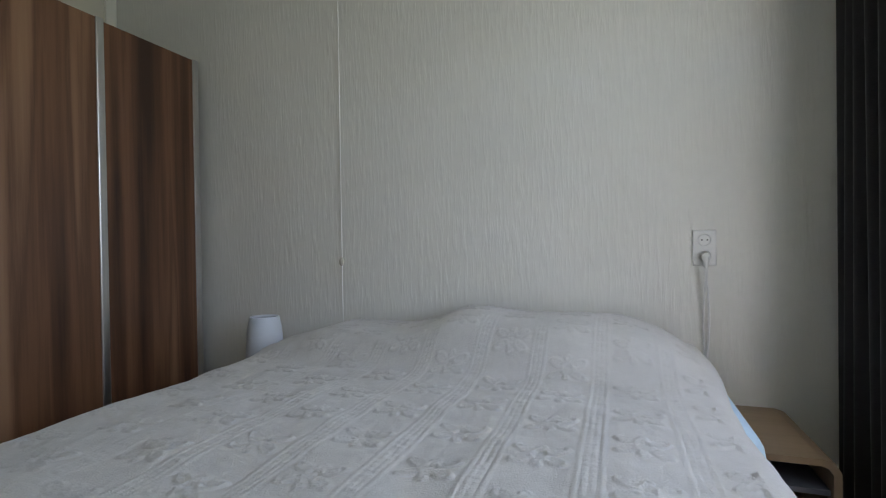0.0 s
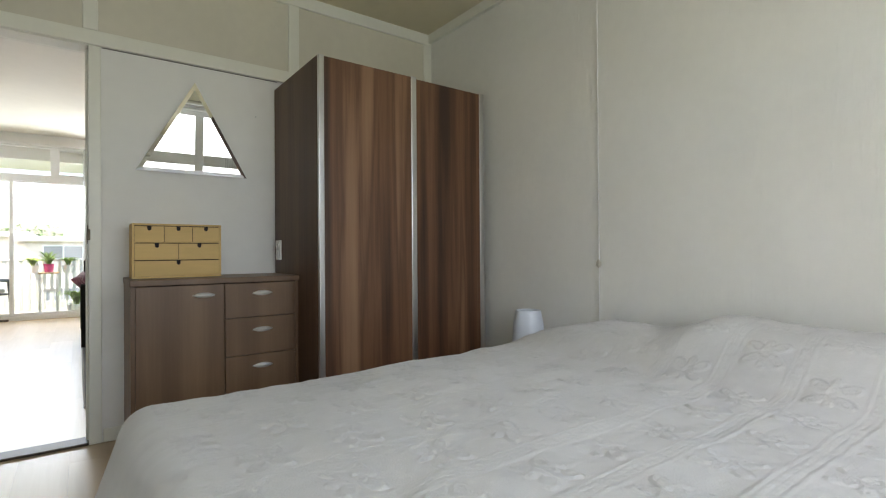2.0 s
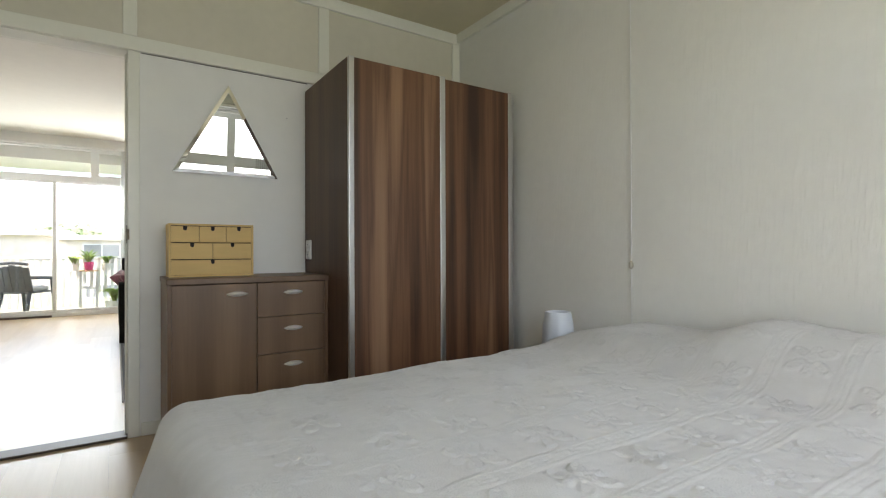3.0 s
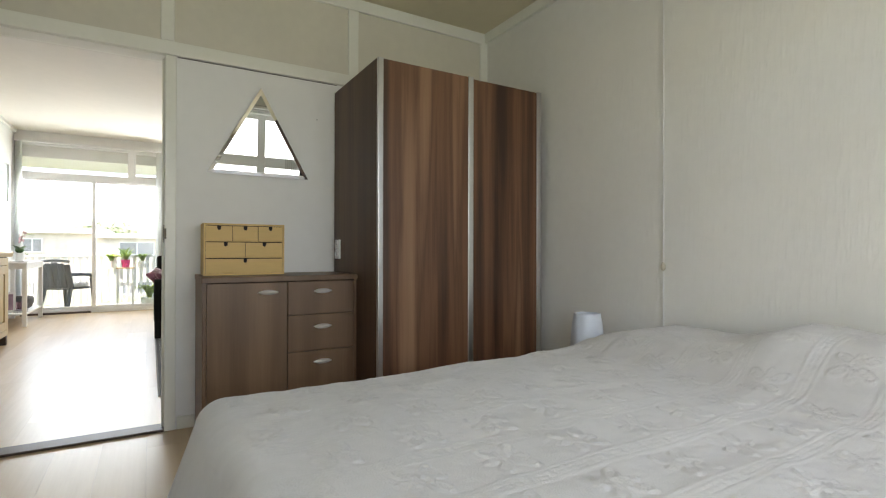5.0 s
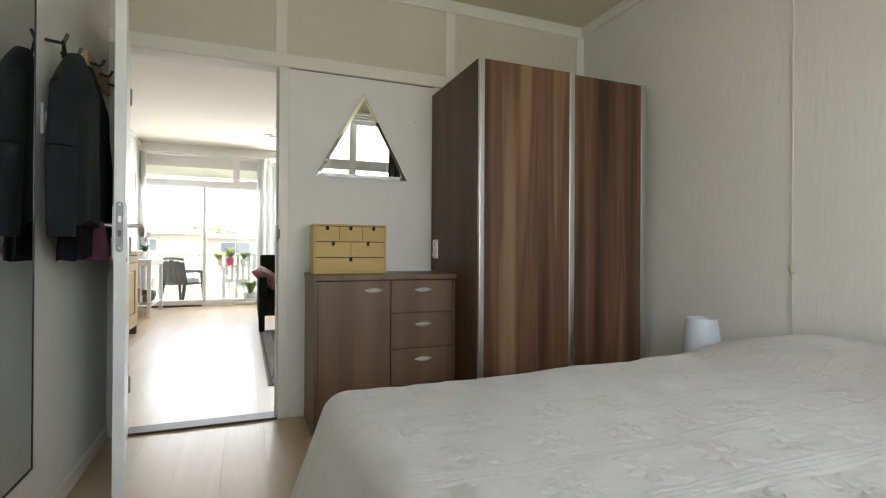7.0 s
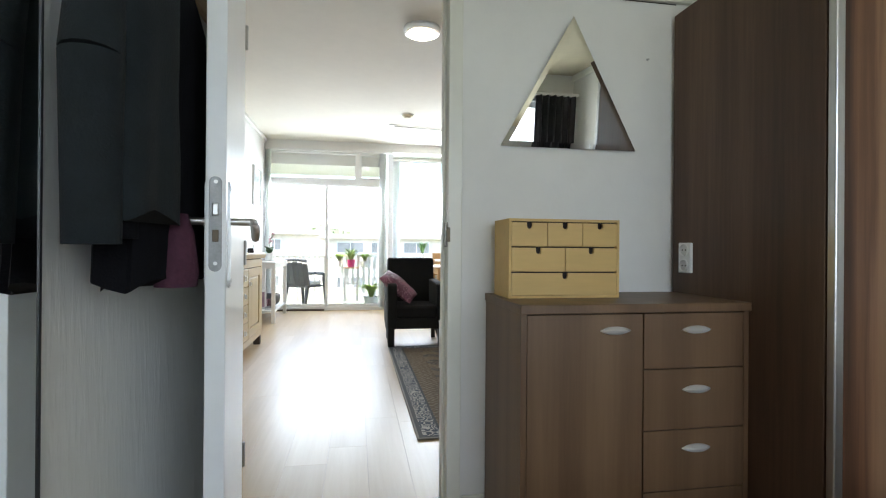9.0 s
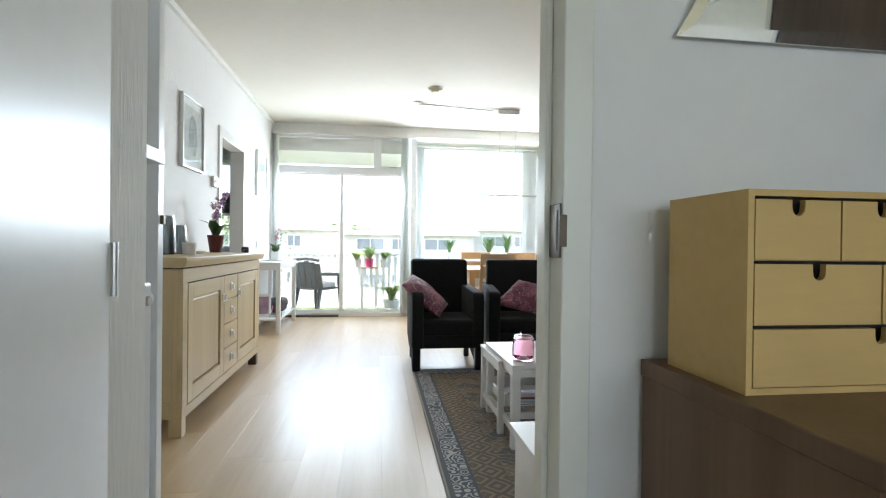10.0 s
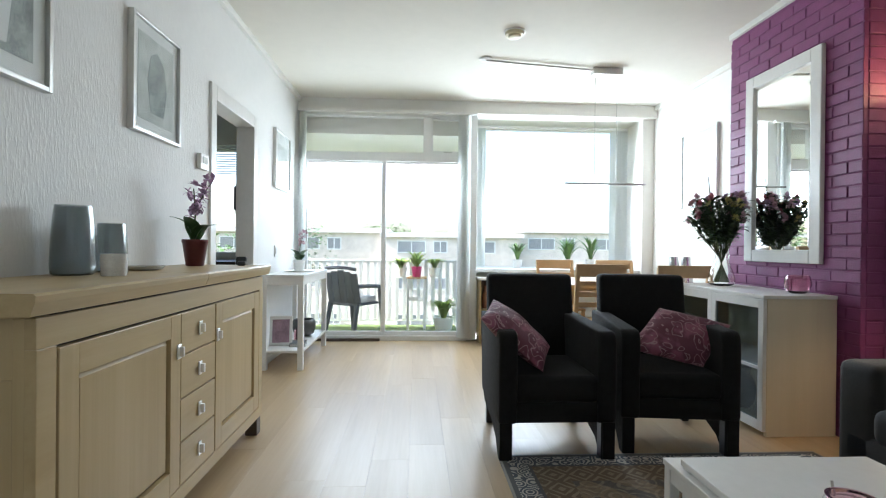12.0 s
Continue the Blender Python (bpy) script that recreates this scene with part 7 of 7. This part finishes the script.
bcs = thing("low_bookcase", "low brown wooden bookcase below the bay window", "bookcase", (0, 0, 0))
part("side", B(-9.02, -8.76, 0.82, 0.84, 0, 0.72), OAK_UP, bcs)
part("side", B(-9.02, -8.76, 1.38, 1.40, 0, 0.72), OAK_UP, bcs)
part("top", B(-9.03, -8.75, 0.81, 1.41, 0.72, 0.745, bevel=0.003), WHITE_LACQUER, bcs)
part("back", B(-9.02, -9.01, 0.84, 1.38, 0.02, 0.72), DARK_WOOD, bcs)
for z in (0.04, 0.37):
    part("shelf", B(-9.01, -8.77, 0.84, 1.38, z, z + 0.02), OAK, bcs)
for k in range(4):
    turned("bottle", "dark glass bottle standing in the bookcase", "bottle", (-8.86, 0.90 + 0.10 * k, 0.39), [(0.03, 0.0), (0.034, 0.01), (0.034, 0.15), (0.012, 0.21), (0.012, 0.26)], BLACK if k % 2 else TERRA, 16, "bottles in the bookcase")
wsw = thing("light_switch", "white light switch on the living room wall", "switch", (-8.02, YL, 1.04))
part("plate", B(-0.04, 0.04, 0, 0.010, -0.055, 0.055, bevel=0.003), WHITE_PLASTIC, wsw)
part("rocker", B(-0.024, 0.024, 0.010, 0.018, -0.03, 0.03, bevel=0.002), WHITE_PLASTIC, wsw)

# ------------------------------------------------------------------ kitchen glimpsed through the doorway
kc = thing("kitchen_counter", "grey fronted kitchen counter under the window", "counter", (0, 0, 0))
part("cabinet", B(-9.0, -8.42, -3.79, -1.42, 0.0, 0.88), KITCHEN_DARK, kc)
part("worktop", B(-9.0, -8.40, -3.79, -1.41, 0.88, 0.92, bevel=0.004), DARK_WOOD, kc)
kb = thing("slatted_blind", "pale slatted blind half raised at the kitchen window", "blind", (0, 0, 0))
for k in range(12):
    part("slat", B(-8.99, -8.945, -3.35, -1.60, 2.22 - 0.028 * k, 2.224 - 0.028 * k), BLIND, kb)
mw = thing("microwave", "dark grey microwave oven on a wall bracket", "microwave", (-8.62, -1.62, 1.45))
part("case", B(-0.22, 0.22, -0.20, 0.19, 0, 0.27, bevel=0.03, seg=3), PLASTER_GREY, mw)
part("bracket", B(-0.20, 0.20, -0.18, 0.22, -0.03, 0.0), STEEL, mw)
# ------------------------------------------------------------------ outside: balcony, gardens, flats opposite
structure("balcony_slab", B(-10.45, -9.11, -1.60, 0.70, -0.28, -0.06), CONCRETE, "concrete balcony floor slab")
structure("balcony_turf", B(-10.40, -9.13, -1.55, 0.66, -0.06, -0.045), TURF, "green artificial turf on the balcony")
structure("balcony_soffit", B(-10.35, -9.12, -1.60, 0.76, 2.44, 2.66), PAINT, "pale underside of the balcony above")
structure("outer_wall", boxes((-9.50, -9.13, -1.72, -1.56, -0.28, 2.44), (-9.56, -9.46, 0.60, 0.70, -0.28, 0.0)), CONCRETE, "pale balcony side wall")
rail = thing("balcony_railing", "white steel balcony railing with upright bars", "railing", (-10.38, 0, -0.06))
part("handrail", B(-0.022, 0.022, -1.6, 0.70, 0.93, 0.965, bevel=0.006), WHITE_GLOSS, rail)
part("bottom_rail", B(-0.015, 0.015, -1.6, 0.70, 0.07, 0.10, bevel=0.004), WHITE_GLOSS, rail)
for k in range(22):
    y = -1.55 + k * 0.105
    part("bar", B(-0.016, 0.016, y - 0.026, y + 0.026, 0.10, 0.93, bevel=0.003), WHITE_GLOSS, rail)
for y in (-1.58, -0.44, 0.68):
    part("post", B(-0.02, 0.02, y - 0.02, y + 0.02, 0.0, 0.93), WHITE_GLOSS, rail)

gch = thing("garden_chair", "anthracite plastic garden armchair on the balcony turf", "garden chair", (-9.66, -0.70, -0.045), 146)
part("seat", B(-0.23, 0.22, -0.22, 0.22, 0.385, 0.415, bevel=0.012, seg=3), GARDEN, gch)
for k in range(5):
    y = -0.216 + k * 0.108
    bm = bmesh.new()
    prism(bm, [(-0.20, 0.40), (-0.185, 0.40), (-0.275, 0.84 - 0.02 * abs(k - 2)), (-0.292, 0.84 - 0.02 * abs(k - 2))], "y", y - 0.049, y + 0.049)
    part("back_slat", bm, GARDEN, gch)
bm = bmesh.new()
path_tube(bm, [(-0.285, -0.25 + 0.5 * k / 10, 0.85 + 0.02 * math.sin(math.pi * k / 10)) for k in range(11)], 0.022, 8)
part("top_rail", bm, GARDEN, gch, smooth=True)
for s_ in (-1, 1):
    bm = bmesh.new()
    path_tube(bm, [(-0.255, s_ * 0.26, 0.64), (-0.05, s_ * 0.275, 0.635), (0.15, s_ * 0.27, 0.62), (0.21, s_ * 0.255, 0.56)], 0.026, 8)
    part("armrest", bm, GARDEN, gch, smooth=True)
    bm = bmesh.new()
    tube(bm, (0.26, s_ * 0.26, 0), (0.205, s_ * 0.25, 0.57), 0.022, 0.036, 8)
    part("leg", bm, GARDEN, gch)
    bm = bmesh.new()
    tube(bm, (-0.30, s_ * 0.24, 0), (-0.215, s_ * 0.22, 0.42), 0.022, 0.036, 8)
    part("leg", bm, GARDEN, gch)
cpd = solo("seat_pad", B(-0.19, 0.20, -0.20, 0.20, 0, 0.08, bevel=0.03, seg=3), mat("pale_canvas", (0.62, 0.62, 0.60), 0.9), "pale seat pad on the garden chair", "cushion", smooth=True)
cpd.matrix_basis = pose(-9.66, -0.70, 0.371, 0, 0, 146)

stl = thing("plant_stool", "tall white wooden stool holding a pink pot", "stool", (-10.05, 0.10, -0.045))
part("top", B(-0.14, 0.14, -0.14, 0.14, 0.70, 0.725, bevel=0.005), PINE, stl)
for sx in (-1, 1):
    for sy in (-1, 1):
        part("leg", B(sx * 0.115 - 0.016, sx * 0.115 + 0.016, sy * 0.115 - 0.016, sy * 0.115 + 0.016, 0, 0.70), WHITE_LACQUER, stl)
part("stretcher", boxes((-0.10, 0.10, -0.122, -0.108, 0.25, 0.28), (-0.10, 0.10, 0.108, 0.122, 0.25, 0.28), (-0.122, -0.108, -0.10, 0.10, 0.40, 0.43), (0.108, 0.122, -0.10, 0.10, 0.40, 0.43)), WHITE_LACQUER, stl)
PINK_POT = mat("hot_pink_glaze", (0.62, 0.05, 0.18), 0.3)
leafy_pot("flower_pot", "yellow-green plant in a hot pink pot on the stool", (-10.05, 0.10, 0.68), 0.075, 0.14, PINK_POT, LEAF_SUN, 70, 0.24, 0.22, 0.022, 41, droop=0.2)
leafy_pot("planter", "leafy plant in a hanging white planter on the railing", (-10.33, -0.13, 0.66), 0.09, 0.13, WHITE_PLASTIC, LEAF_SUN, 90, 0.22, 0.10, 0.035, 42, droop=0.45)
leafy_pot("planter", "leafy plant in a hanging white planter on the railing", (-10.33, 0.36, 0.66), 0.09, 0.13, WHITE_PLASTIC, LEAF_SUN, 90, 0.22, 0.10, 0.035, 43, droop=0.45)
for ob in [o for o in bpy.data.objects if o.name.startswith("planter")]:
    bm = bmesh.new()
    path_tube(bm, [(0.06, 0.0, 0.10), (-0.03, 0, 0.262), (-0.08, 0, 0.262), (-0.085, 0, 0.20)], 0.006, 6)
    part("hook", bm, STEEL, ob)
leafy_pot("fern_pot", "bushy green fern in a white trough on the balcony", (-10.0, 0.48, -0.045), 0.15, 0.17, WHITE_PLASTIC, LEAF_SUN, 160, 0.34, 0.20, 0.035, 44, droop=0.45)

structure("ground", B(-400, 200, -300, 300, -6.4, -6.2), GRASS, "grass and paving of the court far below")
structure("outer_facade", boxes((-9.0, XW + 0.3, -14.0, -3.95, -6.2, 5.6), (-9.0, XW + 0.3, 3.2, 16.0, -6.2, 5.6), (-9.4, XW + 0.3, -14, 16, 2.97, 5.6), (-9.0, XW + 0.3, -3.95, 3.2, -6.2, -0.30)), CONCRETE, "outer walls of the block of flats")


def flats(x, y0, y1, top, storeys, seed, set_back=0.0):
    rng = random.Random(seed)
    f_ = thing("apartment_building", "brick apartment block lightened for outdoor glare, with rows of windows and a flat roof", "building", (x, 0, -6.2), group="flats across the court")
    h = top + 6.2
    part("wall", B(-9, 0, y0, y1, 0, h - 0.35), FACADE, f_)
    part("roof", B(-9.3, 0.35, y0 - 0.3, y1 + 0.3, h - 0.35, h), ROOF_FELT, f_, "flat roof edge lightened for outdoor glare")
    sh_ = h / storeys
    y = y0 + 1.0
    k = 0
    while y < y1 - 2.6:
        wide = (2.2, 1.1, 2.2, 1.1)[k % 4]
        for s_ in range(storeys):
            z = s_ * sh_ + 1.25
            w_ = part("window", boxes((0.0, 0.06, y, y + wide, z, z + 0.08), (0.0, 0.06, y, y + wide, z + 0.87, z + 0.95), (0.0, 0.06, y, y + 0.08, z + 0.08, z + 0.87), (0.0, 0.06, y + wide - 0.08, y + wide, z + 0.08, z + 0.87), (0.0, 0.05, y + wide * 0.5 - 0.04, y + wide * 0.5 + 0.04, z + 0.08, z + 0.87)), WHITE_GLOSS, f_)
            part("pane", B(0.0, 0.025, y + 0.08, y + wide - 0.08, z + 0.08, z + 0.87), FAR_GLASS, w_, "window glass lightened to grey for outdoor glare")
        y += wide + (0.55, 1.5, 0.55, 0.9)[k % 4]
        k += 1
    for c_ in range(3):
        yc = y0 + (y1 - y0) * (0.2 + 0.3 * c_)
        part("chimney", B(-4, -3, yc, yc + 1.2, h, h + 0.9), FACADE, f_)


flats(-41.6, -26, -2.41, 2.5, 3, 3)
flats(-41, -2.4, 8.0, 2.2, 3, 4)
flats(-42.5, 8.01, 32.0, 2.7, 3, 5)
for k in range(2):
    sh_ = thing("garden_shed", "low brick garden store with a flat roof", "shed", (-26 - 2 * k, -6 + 9 * k, -6.2))
    part("wall", B(-2, 2, -3.0, 3.0, 0, 2.4), FACADE, sh_)
    part("roof", B(-2.2, 2.2, -3.2, 3.2, 2.4, 2.6), ROOF_FELT, sh_)
    part("door", B(2.0, 2.05, -0.5, 0.5, 0, 2.0), WHITE_GLOSS, sh_)


def tree(at, height, crown, seed):
    rng = random.Random(seed)
    t_ = thing("tree", "leafy green garden tree in full summer leaf", "tree", at, group="trees in the court")
    bm = bmesh.new()
    tube(bm, (0, 0, 0), (0.1, 0.05, height * 0.55), 0.22, 0.12, 10)
    tips = []
    for k in range(9):
        a = k * 2.4
        e = Vector((math.cos(a) * crown * rng.uniform(0.4, 0.8), math.sin(a) * crown * rng.uniform(0.4, 0.8), height * rng.uniform(0.62, 0.95)))
        tube(bm, (0.05, 0.03, height * rng.uniform(0.35, 0.55)), e, 0.08, 0.02, 6)
        tips.append(e)
    part("trunk", bm, BARK, t_)
    bm = bmesh.new()
    for e in tips:
        for _ in range(150):
            d_ = Vector((rng.gauss(0, 1), rng.gauss(0, 1), rng.gauss(0, 0.8))) * crown * 0.26
            c_ = e + d_
            b = rng.uniform(0, 6.28)
            leaf_blade(bm, c_, c_ + Vector((math.cos(b) * 0.32, math.sin(b) * 0.32, rng.uniform(-0.12, 0.12))), 0.2, 0.1, 2)
    part("crown", bm, LEAF_PALE, t_, "uneven leafy crown")


for at, h, c, s_ in (((-36, -8.5, -6.2), 9.6, 2.6, 1), ((-54, -5.5, -6.2), 9.9, 3.0, 2), ((-30, -14.5, -6.2), 9.0, 2.8, 3), ((-28, 4.5, -6.2), 6.0, 1.8, 4), ((-57, -1.0, -6.2), 9.5, 2.6, 5), ((-24, -9.5, -6.2), 7.5, 2.4, 6)):
    tree(at, h, c, s_)

# ------------------------------------------------------------------ laminate boards


def boards(floor, x0, x1, y0, y1, seed, skip=None):
    """Laminate boards running along x, laid in broken joint; lengths cut to the room."""
    rng = random.Random(seed)
    meshes = {}
    width, gap, length = 0.192, 0.0004, 1.38
    y = y0
    while y < y1 - 0.001:
        w = min(width, y1 - y)
        x = x0 - rng.uniform(0.0, length)
        while x < x1:
            a, b = max(x, x0), min(x + length, x1)
            x += length
            if b - a < 0.02:
                continue
            key = (round(b - a, 3), round(w, 3))
            if key not in meshes:
                bm = bmesh.new()
                L, W = b - a - gap, w - gap
                vs_lo = [bm.verts.new(p_) for p_ in ((0, 0, -0.008), (L, 0, -0.008), (L, W, -0.008), (0, W, -0.008))]
                vs_mid = [bm.verts.new(p_) for p_ in ((0, 0, -0.0004), (L, 0, -0.0004), (L, W, -0.0004), (0, W, -0.0004))]
                e = 0.0005
                vs_hi = [bm.verts.new(p_) for p_ in ((e, e, 0), (L - e, e, 0), (L - e, W - e, 0), (e, W - e, 0))]
                for lo, hi in ((vs_lo, vs_mid), (vs_mid, vs_hi)):
                    for k in range(4):
                        bm.faces.new((lo[k], lo[(k + 1) % 4], hi[(k + 1) % 4], hi[k]))
                bm.faces.new(vs_hi)
                me = bpy.data.meshes.new("plank")
                bm.to_mesh(me)
                bm.free()
                me.materials.append(FLOOR_WOOD)
                meshes[key] = me
            ob = new("plank", meshes[key])
            ob.location = (a, y, 0)
            ob.parent = floor
        y += w


FLOOR_WOOD = veneer("oak_laminate_board", [(0.28, (0.42, 0.295, 0.160)), (0.5, (0.49, 0.352, 0.200)), (0.72, (0.55, 0.41, 0.245))], 6, "x", 0.38)
nt = FLOOR_WOOD.node_tree
nt.nodes["Principled BSDF"].inputs["Coat Weight"].default_value = 0.28
nt.nodes["Principled BSDF"].inputs["Coat Roughness"].default_value = 0.27
oi = nt.nodes.new("ShaderNodeObjectInfo")
mr = nt.nodes.new("ShaderNodeMapRange")
mr.inputs["To Min"].default_value, mr.inputs["To Max"].default_value = 0.955, 1.045
hs = nt.nodes.new("ShaderNodeHueSaturation")
nt.links.new(oi.outputs["Random"], mr.inputs["Value"])
nt.links.new(mr.outputs["Result"], hs.inputs["Value"])
src = nt.nodes["Principled BSDF"].inputs["Base Color"].links[0].from_socket
nt.links.new(src, hs.inputs["Color"])
nt.links.new(hs.outputs["Color"], nt.nodes["Principled BSDF"].inputs["Base Color"])
vm = nt.nodes.new("ShaderNodeVectorMath")
vm.operation = "ADD"
comb = nt.nodes.new("ShaderNodeCombineXYZ")
ml = nt.nodes.new("ShaderNodeMath")
ml.operation = "MULTIPLY"
ml.inputs[1].default_value = 37.0
nt.links.new(oi.outputs["Random"], ml.inputs[0])
for k in range(3):
    nt.links.new(ml.outputs[0], comb.inputs[k])
tc = [n for n in nt.nodes if n.bl_idname == "ShaderNodeTexCoord"][0]
nt.links.new(tc.outputs["Object"], vm.inputs[0])
nt.links.new(comb.outputs[0], vm.inputs[1])
for n in nt.nodes:
    if n.bl_idname == "ShaderNodeMapping":
        nt.links.new(vm.outputs[0], n.inputs["Vector"])
boards(FLOOR_LIV, -8.92, XL, YL, YR, 1)
boards(FLOOR_BED, XD, XW, YS, YH, 2)

# ------------------------------------------------------------------ bricks of the chimney breast
BL, BH, JT = 0.209, 0.062, 0.008


def brick_mesh(L, H, D):
    bm = bmesh.new()
    e = 0.0025
    lo = [bm.verts.new(p_) for p_ in ((0, D, 0), (L, D, 0), (L, D, H), (0, D, H))]
    mid = [bm.verts.new(p_) for p_ in ((0, e, 0), (L, e, 0), (L, e, H), (0, e, H))]
    hi = [bm.verts.new(p_) for p_ in ((e, 0, e), (L - e, 0, e), (L - e, 0, H - e), (e, 0, H - e))]
    for a, b in ((lo, mid), (mid, hi)):
        for k in range(4):
            bm.faces.new((a[k], a[(k + 1) % 4], b[(k + 1) % 4], b[k]))
    bm.faces.new(hi)
    bmesh.ops.recalc_face_normals(bm, faces=bm.faces)
    me = bpy.data.meshes.new("brick")
    bm.to_mesh(me)
    bm.free()
    me.materials.append(BRICK)
    return me


brick_meshes = {}


def brick_face(origin, along, into, width, height, seed):
    rng = random.Random(seed)
    rows = int(height / (BH + JT))
    for r_ in range(rows):
        z = r_ * (BH + JT)
        u = -(BL + JT) / 2 if r_ % 2 else 0.0
        while u < width:
            a, b = max(u, 0), min(u + BL, width)
            u += BL + JT
            if b - a < 0.03:
                continue
            key = round(b - a, 3)
            if key not in brick_meshes:
                brick_meshes[key] = brick_mesh(b - a, BH, 0.03)
            ob = new("brick", brick_meshes[key])
            jut = rng.uniform(-0.0015, 0.0025)
            p_ = Vector(origin) + Vector(along) * a - Vector(into) * jut + Vector((0, 0, z))
            ob.matrix_basis = Matrix.Translation(p_) @ Matrix((Vector(along), Vector(into), Vector((0, 0, 1)))).transposed().to_4x4() @ pose(0, 0, 0, rng.uniform(-0.5, 0.5), 0, rng.uniform(-0.3, 0.3))
            ob.parent = CHIMNEY


brick_face((PX0 + 0.003, PY, 0.005), (1, 0, 0), (0, 1, 0), PX1 - PX0 - 0.006, LIV_CEIL - 0.03, 3)
brick_face((PX1, PY + 0.031, 0.005), (0, 1, 0), (-1, 0, 0), YR - PY - 0.033, LIV_CEIL - 0.03, 4)
